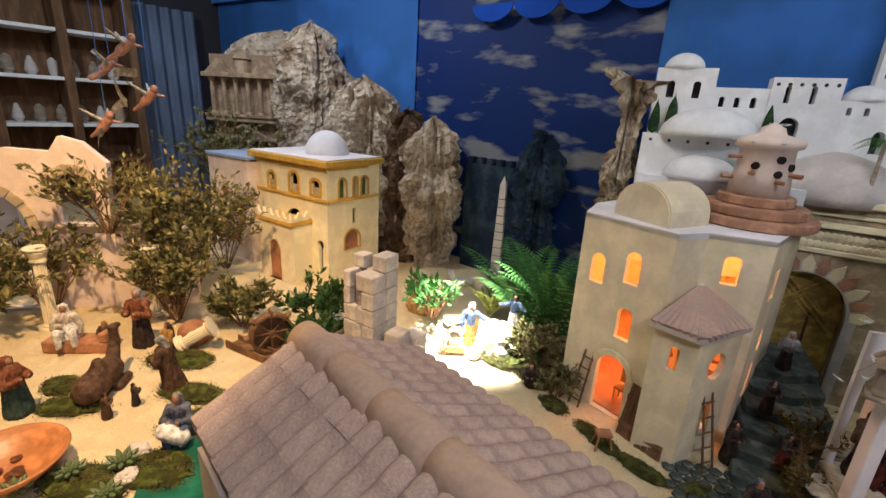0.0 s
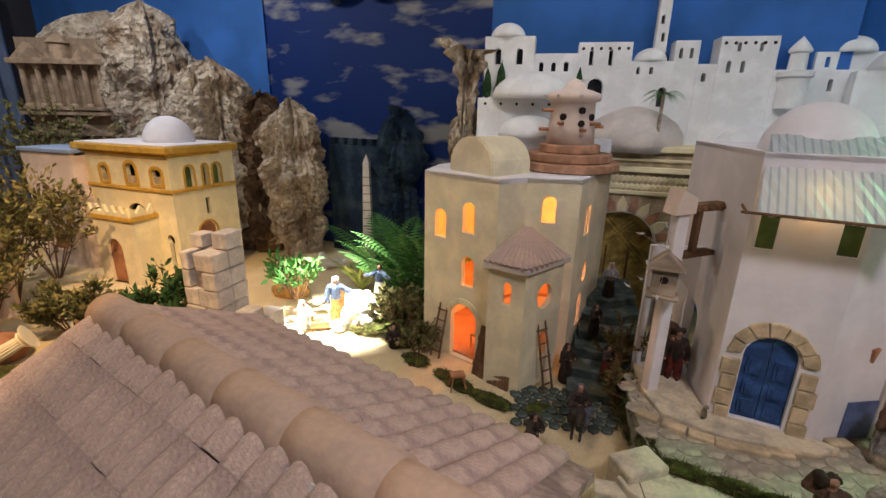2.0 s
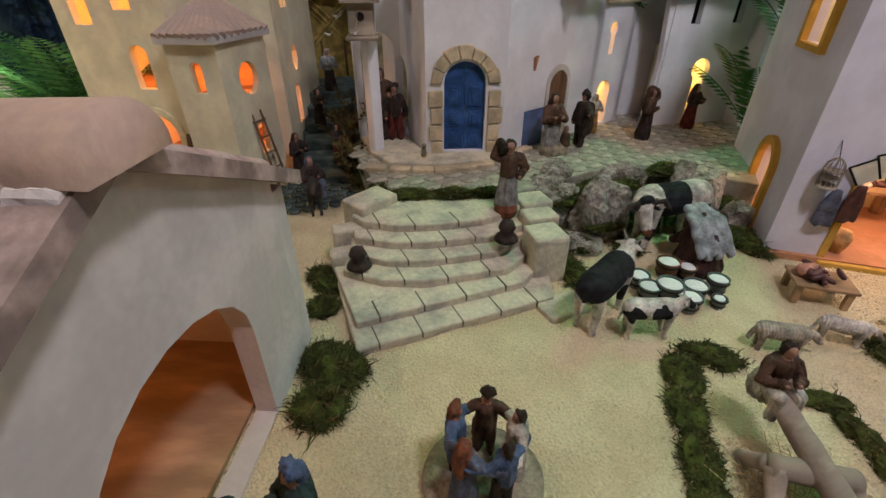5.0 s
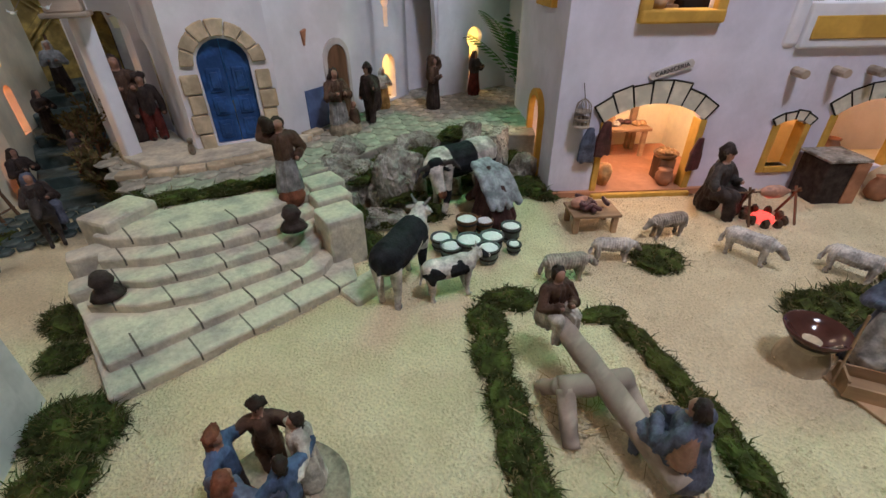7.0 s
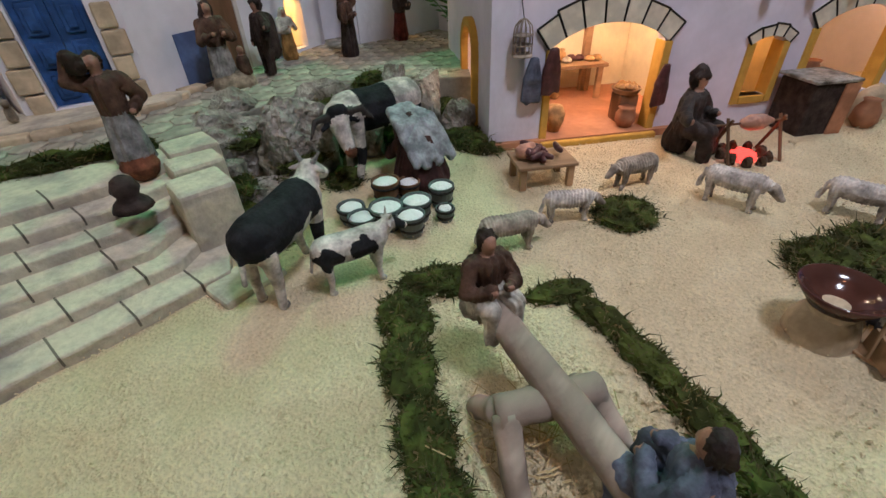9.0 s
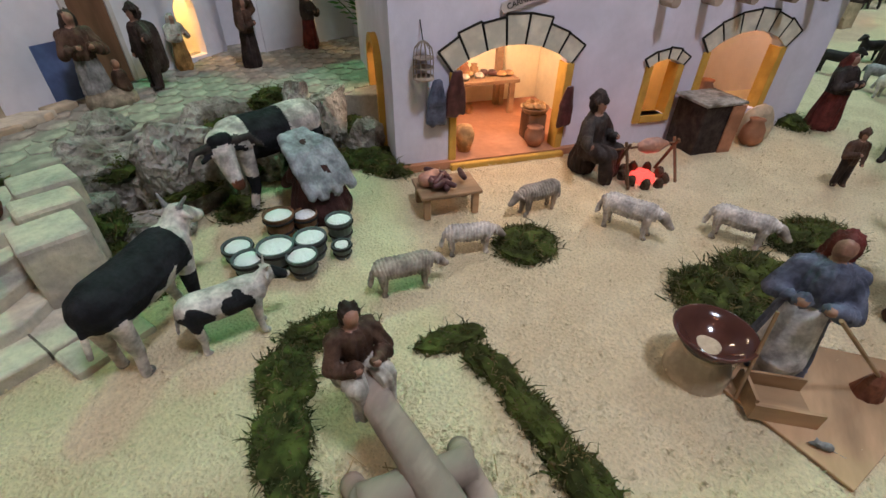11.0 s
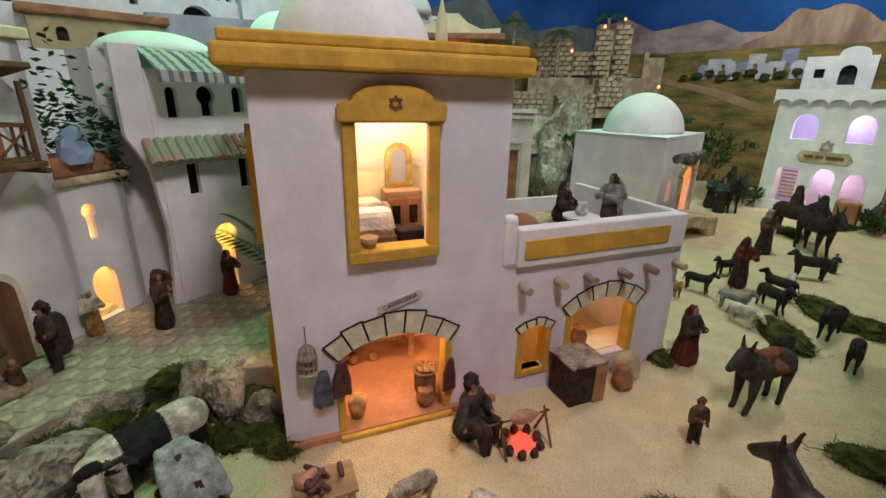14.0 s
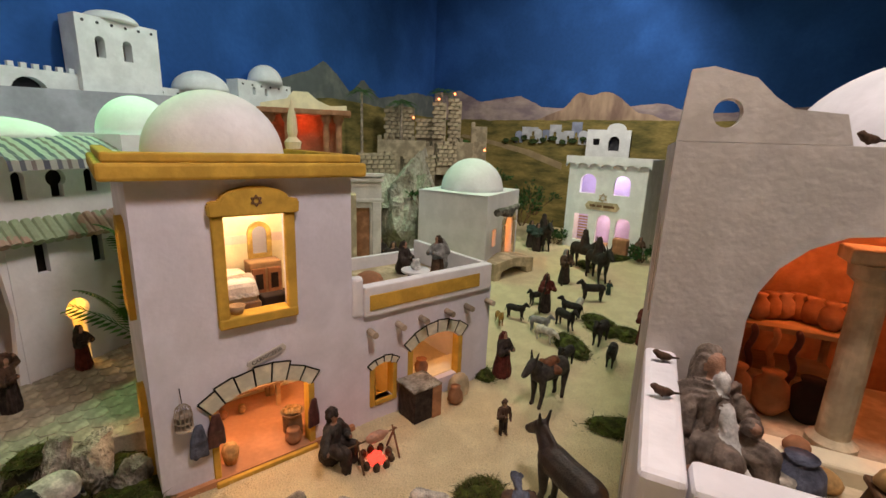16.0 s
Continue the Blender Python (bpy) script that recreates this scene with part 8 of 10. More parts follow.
for x, y, L, hd, m, lab in (
    (2.49, -0.32, 0.09, 250, P_GOAT, "small black goat figurine standing"), (2.44, -0.53, 0.11, 215, P_GOAT, "small black goat figurine standing"), (2.79, -0.7, 0.12, 100, P_GOAT, "small black goat figurine standing"), (2.56, -0.57, 0.1, 60, P_GOAT, "small black goat figurine standing"),
    (2.66, -0.62, 0.08, -20, P_WOOL, "small white lamb figurine standing"), (2.3, -0.44, 0.09, 230, P_WOOL, "small white sheep figurine"), (2.38, -0.42, 0.09, 250, P_GREY, "small grey sheep figurine"), (2.16, -0.67, 0.1, 160, P_GOAT, "small black goat figurine standing"), (2.33, -0.66, 0.12, 150, P_GOAT, "small black goat figurine standing"), (2.1, -0.5, 0.1, 150, P_GOAT, "small black goat figurine standing"), (2.42, -0.25, 0.07, 200, P_OCHRE, "small tan goat figurine"), (2.68, -0.42, 0.09, 130, P_GOAT, "small black goat figurine standing")):
    animal("goat" if m is not P_WOOL else "sheep", x, y, sand_z(x), L, hd, lab, (m, m, m, m), "goat" if m is not P_WOOL else "sheep", group="far flock", seed=x * 7, voxel=0.03)
for x, y, hd in ((3.12, -0.77, 200), (3.3, -0.72, 220), (3.72, -0.5, 200), (2.68, -1.0, 190)):
    animal("donkey", x, y, sand_z(x), 0.19, hd, "dark camel or donkey figurine with rider", (P_GOAT, P_GOAT, P_GOAT, P_DARK, P_DARK), "pack animal", extra=[((0, 0, 0.8), 0.16, (0, 0, 1.05), 0.13, 4), ((0, 0, 1.2), 0.1, (0, 0, 1.25), 0.09, 4)], group="riders", seed=x, voxel=0.03)
for x, y in ((3.75, -0.42), (3.84, -0.5), (3.66, -0.46)):
    figure(x, y, sand_z(x), 0.2, 200, "dark far figurine by the cottage", (P_DARK, P_GREEN, SKIN, P_DARK), group="far figurines", voxel=0.032)

# courtyard man, left group, holy group
rbp = world_of(RBM, 0.09, -0.1, 0.36)
figure(rbp.x, rbp.y, 0.36, 0.245, 200, "slumped bearded man figurine in a grey-brown cloak in the courtyard", (P_CLOAK, P_CLOAK, SKIN, P_CLOAK, P_APRON), "sit", ("down", "front"), "veil", lean=-10, stout=1.15, voxel=0.0105, extra=[((0.0, -0.11, 0.46), 0.035, (-0.02, -0.17, 0.24), 0.04, 4), ((-0.02, -0.17, 0.24), 0.04, (-0.06, -0.27, 0.2), 0.05, 4), ((0.0, -0.075, 0.6), 0.04, (0, -0.085, 0.55), 0.03, 4), ((-0.16, 0.05, 0.1), 0.12, (0.2, 0.05, 0.1), 0.13, 0)])
figure(-1.72, 0.87, 0.03, 0.2, -40, "reclining woman figurine in white robe", (P_WHITE, P_CREAM, SKIN, P_WHITE), "sit", ("front", "down"), "veil", stout=1.2)
figure(-1.525, 1.0, 0, 0.23, -70, "striped-shawl figurine in rust and dark clothes", (P_DARK, P_RUST, SKIN, P_GREY), "stand", "front", "veil")
figure(-1.42, 1.02, 0, 0.15, -100, "kneeling figurine with a tray", (P_RUST, P_OCHRE, SKIN, P_BROWN), "kneel")
figure(-1.19, 0.855, 0, 0.19, 200, "bent figurine in a brown striped cloak", (P_BROWN, P_BROWN, SKIN, P_GREY), "stand", "front", "turban", lean=8, stout=1.2)
figure(-1.475, 0.59, 0, 0.19, 20, "figurine in dark green and rust cloak", (P_GREEN, P_RUST, SKIN, P_RUST), "stand", "front", "veil", stout=1.2)
figure(-1.243, 0.68, 0, 0.085, 60, "small child figurine in brown", (P_BROWN, P_BROWN, SKIN, P_HAIR), head="hair")
figure(-1.226, 0.752, 0, 0.078, 60, "small child figurine in dark clothes", (P_DARK, P_DARK, SKIN, P_HAIR), head="hair")
figure(-0.99, 0.71, 0, 0.19, -60, "seated washerwoman figurine with white bundle", (P_BLUE, P_SLATE, SKIN, P_GREY, P_WHITE), "sit", "front", "veil", extra=[((-0.1, -0.25, 0.3), 0.12, (0.1, -0.25, 0.2), 0.12, 4)])
figure(-0.86, 0.95, 0.0, 0.16, -60, "seated figurine in grey by the water wheel", (P_DARK, P_GREY, SKIN, P_GREY), "sit", "wide", "turban")
figure(-1.62, 0.93, 0, 0.11, -60, "small figurine in an ochre coat", (P_OCHRE, P_BROWN, SKIN, P_OCHRE))
cam_caps = [((-0.35, 0, 0.3), 0.26, (0.3, 0, 0.32), 0.24, 0), ((0, 0, 0.5), 0.16, (0, 0, 0.62), 0.1, 0), ((0.4, 0, 0.35), 0.14, (0.62, 0, 0.75), 0.09, 0), ((0.62, 0, 0.75), 0.08, (0.6, 0, 1.0), 0.075, 0), ((0.6, 0, 1.02), 0.08, (0.8, 0, 0.98), 0.055, 0), ((0.1, 0.22, 0.08), 0.09, (0.45, 0.22, 0.08), 0.08, 0), ((0.1, -0.22, 0.08), 0.09, (0.45, -0.22, 0.08), 0.08, 0)]
cml = new("camel_figurine", melded(scaled(cam_caps, 0.17), [P_BROWN], 0.004))
cml.matrix_basis = pose(-1.37, 0.75, 0, 0, 0, 120)
tagged(cml, "lying brown camel figurine with raised neck", "camel")
figure(-0.52, 1.45, 0, 0.17, -10, "kneeling Virgin-like figurine in white", (P_WHITE, P_WHITE, SKIN, P_WHITE), "kneel", "pray", "veil", voxel=0.024)
figure(-0.43, 1.56, 0, 0.185, -70, "standing figurine in ochre cloak and blue striped shawl", (P_OCHRE, P_BLUE, SKIN, P_WHITE), "stand", ("down", "wide"), "veil", extra=[((0.1, 0.02, 0.7), 0.07, (0.1, 0.04, 0.3), 0.06, 0)])
figure(-0.28, 1.66, 0.06, 0.15, -100, "angel figurine in cream and blue among ferns", (P_CREAM, P_BLUE, SKIN, P_HAIR), "stand", "wide", "hair")
figure(-0.15, 1.37, 0.0, 0.13, -90, "dark seated figurine at the foot of the ferns", (P_DARK, P_DARK, SKIN, P_DARK), "kneel")
sph = new("sphinx_figurine", melded(scaled([((-0.4, 0, 0.25), 0.2, (0.3, 0, 0.25), 0.18, 0), ((0.35, 0, 0.35), 0.16, (0.42, 0, 0.6), 0.15, 0), ((0.3, 0.14, 0.08), 0.08, (0.75, 0.14, 0.08), 0.07, 0), ((0.3, -0.14, 0.08), 0.08, (0.75, -0.14, 0.08), 0.07, 0)], 0.13), [GREYW], 0.004))
sph.matrix_basis = pose(-0.66, 2.12, 0, 0, 0, 200)
tagged(sph, "small grey stone sphinx ornament", "ornament")


# ---- rocks, moss and plants ----
def rock_at(x, y, z, w, d, h, seed, label, rz=0.0, material=None, rough=0.38):
    ob = part("rock", boulder(w, d, h, seed, rough), material or ROCK, m=pose(x, y, z, 0, 0, rz))
    return tagged(ob, label, "rock", "rocks along the street edge")


for k, (x, y, z, w, d, h, tip, rz) in enumerate((
    (0.915, 0.74, 0.0, 0.2, 0.11, 0.125, 14, -28), (0.985, 0.765, 0.05, 0.13, 0.09, 0.085, 0, 10), (1.02, 0.645, 0.0, 0.16, 0.11, 0.15, -6, 20), (1.115, 0.71, 0.05, 0.14, 0.09, 0.08, 0, -20),
    (1.235, 0.64, 0.03, 0.075, 0.07, 0.15, 18, 15), (1.3, 0.605, 0.03, 0.12, 0.09, 0.12, -10, 50), (0.9, 0.605, 0.0, 0.115, 0.08, 0.05, 0, -35), (1.14, 0.62, 0.0, 0.1, 0.08, 0.1, 8, 70), (0.865, 0.66, 0.0, 0.08, 0.08, 0.09, 0, 0), (1.31, 0.52, 0.0, 0.08, 0.08, 0.08, 0, 110))):
    ob = part("rock", boulder(w, d, h, k + 40, 0.42, 5, 9), ROCK, m=pose(x, y, z, 0, tip, rz))
    tagged(ob, "rough chipped grey-brown rock along the raised street", "rock", "rocks along the street edge")


def blades(bm, cx, cy, z, rx, ry, rz, count, length, rnd, width=0.0009, mi=0, flat=0.5):
    """Many short curved blades over a mound."""
    for _ in range(count):
        a, r = rnd.uniform(0, 6.283), math.sqrt(rnd.random()) * (1.0 if rnd.random() < 0.9 else rnd.uniform(1.0, 1.35))
        ex, ey = rx * r * math.cos(a), ry * r * math.sin(a)
        if rz:
            c, s = math.cos(rz), math.sin(rz)
            ex, ey = ex * c - ey * s, ex * s + ey * c
        hump = max(0.0, 0.8 * (1 - r * r))
        base = Vector((cx + ex, cy + ey, z + hump * length * 0.9))
        d = Vector((rnd.uniform(-1, 1) + 0.6 * math.cos(a) * r, rnd.uniform(-1, 1) + 0.6 * math.sin(a) * r, rnd.uniform(flat * 0.2, 1.1))).normalized()
        L = length * rnd.uniform(0.22, 0.62) * (1.9 if rnd.random() < 0.07 else 1.0)
        side = d.cross(Vector((rnd.uniform(-1, 1), rnd.uniform(-1, 1), 1))).normalized() * width * rnd.uniform(0.7, 1.4)
        mid = base + d * L * 0.55
        tip = base + d * L + Vector((rnd.uniform(-0.4, 0.4) * L, rnd.uniform(-0.4, 0.4) * L, -0.5 * L * rnd.random()))
        n = len(bm[0])
        bm[0].extend(p[:] for p in (base - side, base + side, mid + side * 0.8, mid - side * 0.8, tip))
        bm[1].extend(((n, n + 1, n + 2, n + 3), (n + 3, n + 2, n + 4)))
        bm[2].extend((mi, mi))


MOSSY = mat("dry_moss", (0.2, 0.15, 0.06), 0.95, 0.5, 30, 0.3, 90, second=(0.08, 0.07, 0.03))
MOSSF = mat("fresh_moss", (0.085, 0.105, 0.022), 0.9, 0.5, 40, 0.0, 90, second=(0.035, 0.04, 0.01))


def moss_bed(name, label, spots, seed, dens=1.0, length=0.02, mats=(MOSSF, MOSSY), dry=0.32):
    rnd = random.Random(seed)
    heap = ([], [], [])
    for x, y, z, rx, ry, rz in spots:
        n = int(rx * ry * 300000 * dens * 2.7)
        ball = mesh()
        bmesh.ops.create_icosphere(ball, subdivisions=3, radius=1.0)
        for v in ball.verts:
            n3 = v.co.copy()
            k = 1 + 0.35 * noise.noise(n3 * 3 + Vector((x * 9, y * 9, seed)))
            ex, ey = n3.x * rx * 0.92 * k, n3.y * ry * 0.92 * k
            c, s = math.cos(rz), math.sin(rz)
            v.co = Vector((x + ex * c - ey * s, y + ex * s + ey * c, z + max(-0.15, n3.z) * length * 0.85 * (k + 0.35 * noise.noise(n3 * 8 + Vector((y * 7, x * 7, 0))))))
        ball.verts.index_update()
        n0 = len(heap[0])
        heap[0].extend(v.co[:] for v in ball.verts)
        heap[1].extend(tuple(n0 + v.index for v in f.verts) for f in ball.faces)
        heap[2].extend([0] * len(ball.faces))
        ball.free()
        for share, mi in ((1 - dry, 0), (dry, 1)):
            blades(heap, x, y, z, rx, ry, rz, int(n * share), length, rnd, mi=mi)
    me = bpy.data.meshes.new(name)
    me.from_pydata(heap[0], [], heap[1])
    for m in mats:
        me.materials.append(m)
    me.polygons.foreach_set("material_index", heap[2])
    return tagged(new(name, me), label, "moss", kind="stuff")


moss_bed("moss", "dark green moss strip bordering the seesaw bed", [(0.90, 0.245, 0, 0.05, 0.028, -0.75), (0.83, 0.235, 0, 0.045, 0.03, 0.9), (0.78, 0.185, 0, 0.05, 0.028, 0.85), (0.735, 0.125, 0, 0.05, 0.026, 0.85), (0.69, 0.07, 0, 0.05, 0.026, 0.85), (0.65, 0.02, 0, 0.05, 0.026, 0.8)], 1)
moss_bed("moss", "dark green moss strip bordering the seesaw bed", [(0.965, 0.115, 0, 0.045, 0.02, 0.9 + 1.57), (0.955, 0.06, 0, 0.045, 0.02, 1.3), (0.925, 0.0, 0, 0.05, 0.02, 1.1), (0.89, -0.06, 0, 0.05, 0.022, 1.1), (0.845, -0.12, 0, 0.05, 0.022, 0.95), (0.80, -0.18, 0, 0.05, 0.022, 0.9)], 2)
moss_bed("moss", "round moss tuft between the sheep", [(1.18, 0.118, 0, 0.052, 0.045, 0)], 3, 0.9, 0.024)
moss_bed("moss", "moss tufts by the sweeping woman", [(1.2, -0.13, 0, 0.06, 0.05, 0.3), (1.27, -0.17, 0, 0.06, 0.05, 0), (1.42, -0.24, 0, 0.07, 0.05, -0.6)], 4, 0.9, 0.03)
moss_bed("moss", "moss tuft beside the roofed house wall", [(0.345, 0.47, 0, 0.045, 0.06, 0.5), (0.31, 0.40, 0, 0.04, 0.04, 0)], 5, 1, 0.03)
moss_bed("moss", "moss along the stairs", [(0.385, 0.70, 0, 0.035, 0.055, 0.3), (0.36, 0.62, 0, 0.03, 0.03, 0), (0.845, 0.53, 0, 0.03, 0.07, -0.2), (0.86, 0.62, 0, 0.03, 0.05, 0)], 6, 1, 0.026)
moss_bed("moss", "moss band between the stairs and the street", [(0.60, 0.80, 0.1, 0.06, 0.022, -0.35), (0.69, 0.765, 0.1, 0.06, 0.022, -0.35), (0.77, 0.735, 0.1, 0.05, 0.02, -0.35), (0.56, 0.87, 0.09, 0.03, 0.05, 0), (0.58, 0.95, 0.08, 0.025, 0.07, 0), (0.575, 1.05, 0.08, 0.025, 0.06, 0)], 7, 1, 0.022)
moss_bed("moss", "moss between the rocks below the street", [(0.945, 0.69, 0.07, 0.05, 0.03, 0), (1.03, 0.7, 0.08, 0.05, 0.03, 0), (1.12, 0.69, 0.08, 0.05, 0.035, 0), (1.23, 0.68, 0.1, 0.05, 0.03, 0), (0.92, 0.6, 0.01, 0.04, 0.04, 0), (0.99, 0.61, 0.04, 0.05, 0.035, 0), (1.02, 0.55, 0.0, 0.04, 0.03, 0.5), (1.17, 0.64, 0.06, 0.05, 0.04, 0), (1.06, 0.66, 0.07, 0.04, 0.03, 0), (0.87, 0.63, 0.03, 0.03, 0.04, 0), (1.1, 0.62, 0.02, 0.05, 0.03, 0), (1.2, 0.59, 0.02, 0.05, 0.04, 0)], 8, 1, 0.024)
moss_bed("moss", "dense moss slope beside the white house", [(1.29, 0.50, 0.0, 0.05, 0.07, 0.4), (1.27, 0.44, 0.0, 0.035, 0.05, 0.2), (1.33, 0.57, 0.04, 0.05, 0.05, 0), (1.24, 0.53, 0, 0.04, 0.04, 0)], 9, 1, 0.028)
moss_bed("moss", "dark moss patches in the far field", [(2.27, -0.54, 0.003, 0.12, 0.06, 0.3), (2.5, -0.69, 0.013, 0.13, 0.07, 0.2), (2.42, -0.78, 0.01, 0.08, 0.06, 0), (3.6, -0.98, 0.06, 0.15, 0.06, -0.9), (3.4, -0.75, 0.05, 0.1, 0.05, 0), (1.98, -0.2, 0, 0.07, 0.04, 0.7), (1.75, -0.62, 0, 0.05, 0.1, 0)], 10, 0.35, 0.03)
moss_bed("moss", "dry brown moss heaps on the warm-lit sand", [(-1.32, 0.98, 0, 0.12, 0.07, 0.3), (-1.0, 0.77, 0, 0.1, 0.06, 0.6), (-1.38, 0.67, 0, 0.1, 0.05, 0.5), (-0.93, 0.6, 0, 0.1, 0.07, 0), (-1.12, 0.86, 0, 0.12, 0.05, 0.2), (-1.5, 0.72, 0, 0.08, 0.05, 0), (-1.05, 0.5, 0, 0.12, 0.06, 0.2)], 11, 0.4, 0.026, dry=0.7)
moss_bed("moss", "brown-green moss under the ferns", [(-0.25, 1.52, 0.02, 0.12, 0.1, 0.3), (-0.12, 1.45, 0.0, 0.08, 0.08, 0), (-0.2, 1.62, 0.05, 0.1, 0.1, 0), (-0.75, 1.15, 0, 0.1, 0.06, 0)], 12, 0.6, 0.03, dry=0.5)
moss_bed("moss", "dry grass beside the porch post", [(0.57, 1.09, 0.03, 0.03, 0.08, 0), (0.56, 1.18, 0.05, 0.03, 0.07, 0), (0.575, 1.0, 0.02, 0.03, 0.05, 0)], 13, 1, 0.04, dry=0.7)


def shrub(x, y, z, h, spread, label, seed, leaf_len=0.02, leaves=900, material=None, stems=9, bare=0.15, name="shrub"):
    """A bush of forking twigs with many narrow leaves."""
    rnd = random.Random(seed)
    t = thing(name, label, "plant", pose(x, y, z))
    tw = mesh()
    lf = mesh()
    tips = []

    def grow(p, d, L, r, depth):
        q = p + d * L
        add_rod(tw, p, q, r, r * 0.65, 5)
        if depth >= 1:
            tips.append((p, q))
        if depth < 3:
            for _ in range(rnd.choice((2, 3, 3))):
                nd = (d + Vector((rnd.uniform(-1, 1), rnd.uniform(-1, 1), rnd.uniform(-0.3, 0.6))) * 0.75).normalized()
                grow(p.lerp(q, rnd.uniform(0.55, 1.0)), nd, L * rnd.uniform(0.55, 0.8), r * 0.6, depth + 1)

    for k in range(stems):
        a = 6.283 * k / stems + rnd.uniform(-0.3, 0.3)
        d = Vector((math.cos(a) * spread / h, math.sin(a) * spread / h, 1.0)).normalized()
        grow(Vector((0.012 * math.cos(a), 0.012 * math.sin(a), 0)), d, h * rnd.uniform(0.3, 0.45), 0.0035, 0)
    for _ in range(leaves):
        p, q = rnd.choice(tips)
        if rnd.random() < bare:
            continue
        b = p.lerp(q, rnd.random())
        d = ((q - p).normalized() + Vector((rnd.uniform(-1, 1), rnd.uniform(-1, 1), rnd.uniform(-0.8, 0.8)))).normalized()
        L = leaf_len * rnd.uniform(0.6, 1.3)
        s = d.cross(Vector((rnd.uniform(-1, 1), rnd.uniform(-1, 1), rnd.uniform(-1, 1)))).normalized() * L * 0.2
        up = d.cross(s) * 0.25
        v = [lf.verts.new(w) for w in (b, b + d * L * 0.5 + s - up, b + d * L, b + d * L * 0.5 - s - up)]
        mid = lf.verts.new(b + d * L * 0.5)
        lf.faces.new((v[0], v[1], mid))
        lf.faces.new((v[1], v[2], mid))
        lf.faces.new((v[2], v[3], mid))
        lf.faces.new((v[3], v[0], mid))
    part("branchwork", tw, WOOD, t)
    tagged(part("leaves", lf, material or LEAF, t), kind="stuff")
    return t


shrub(-1.72, 1.3, 0, 0.62, 0.22, "tall olive-brown shrub beside the arcade", 1, 0.032, 2600)
shrub(-1.78, 1.45, 0, 0.66, 0.18, "tall olive-brown shrub beside the arcade", 2, 0.03, 2600)
shrub(-1.6, 1.2, 0, 0.42, 0.17, "dense olive shrub with dry twigs", 3, 0.03, 2200)
shrub(-1.33, 1.28, 0, 0.25, 0.16, "low dense olive shrub", 4, 0.03, 2000)
shrub(-1.9, 1.75, 0, 0.55, 0.25, "olive shrub before the pink annex", 5, 0.03, 1800)
shrub(-2.1, 0.75, 0, 0.35, 0.2, "sunlit yellow-green leafy shrub", 6, 0.05, 900)
shrub(-1.02, 1.38, 0, 0.26, 0.14, "dark green leafy shrub by the ruined wall", 7, 0.034, 1100, IVY)
shrub(-0.9, 1.2, 0, 0.2, 0.12, "dark green leafy shrub by the ruined wall", 8, 0.034, 800, IVY)
shrub(-0.62, 1.62, 0.05, 0.24, 0.13, "green shrub with narrow leaves", 9, 0.045, 350, FERN)
shrub(-2.35, 2.35, 0, 0.95, 0.25, "tall dark shrub before the cliff temple", 10, 0.04, 1600)
shrub(0.03, 1.88, 0.35, 0.25, 0.05, "dry hanging grass on the pillar", 12, 0.04, 500)


shrub(0.558, 1.12, 0.0, 0.17, 0.022, "dry brown-green climbing shrub beside the porch post", 31, 0.011, 1800, MOSSY, stems=7, bare=0.05)
shrub(0.565, 1.23, 0.05, 0.2, 0.022, "dry brown-green climbing shrub beside the porch post", 32, 0.011, 1800, MOSSY, stems=6, bare=0.05)
shrub(-2.05, 1.0, 0.0, 0.5, 0.2, "sunlit olive shrub before the arcade", 33, 0.034, 1500)
shrub(-1.85, 1.15, 0.35, 0.36, 0.2, "sunlit thin olive shrub above the arcade wall", 34, 0.03, 900, bare=0.3)
shrub(-0.16, 1.5, 0.0, 0.2, 0.1, "dark olive shrub at the corner of the cream house", 36, 0.024, 1200)
shrub(-0.06, 1.36, 0.0, 0.12, 0.08, "low dark shrub beside the ladder", 37, 0.02, 700)
for k, (x, y, z, h, sp) in enumerate(((3.45, 0.3, 0.3, 0.22, 0.15), (3.62, 0.05, 0.3, 0.2, 0.15), (3.9, -0.1, 0.4, 0.25, 0.15), (3.86, -0.35, 0.2, 0.28, 0.16), (4.1, -0.45, 0.25, 0.3, 0.2), (3.9, -0.6, 0.06, 0.16, 0.14), (3.55, -1.12, 0.06, 0.14, 0.1), (4.2, -1.0, 0.4, 0.3, 0.25))):
    shrub(x, y, z, h, sp, "dark green bush below the ruined fortress", 50 + k, 0.03, 500, IVY, stems=7)
# gate yard paving, darkened by its colour where shadow lies
dark_paving = tagged(new("dark_paving"), "teal-dark paving before the gate steps, shade in its colour", "pavement", kind="structure")
rnd = random.Random(61)
for i in range(9):
    for j in range(6):
        x, y = 0.27 + 0.034 * (i + 0.5 * (j % 2)), 1.03 + 0.032 * j
        if x > 0.56 or (x - 0.4) ** 2 / 0.03 + (y - 1.12) ** 2 / 0.012 > 1.1 + 0.3 * rnd.random():
            continue
        n = rnd.choice((5, 6, 7))
        pts = [(0.0185 * rnd.uniform(0.8, 1.08) * math.cos(6.2832 * q / n), 0.0175 * rnd.uniform(0.8, 1.08) * math.sin(6.2832 * q / n)) for q in range(n)]
        part("flagstone", slab(pts, 0, 0.007, 0.0015), SHADEPAVE, dark_paving, m=pose(x, y, 0.002, rnd.uniform(-1.5, 1.5), rnd.uniform(-1.5, 1.5), 0))
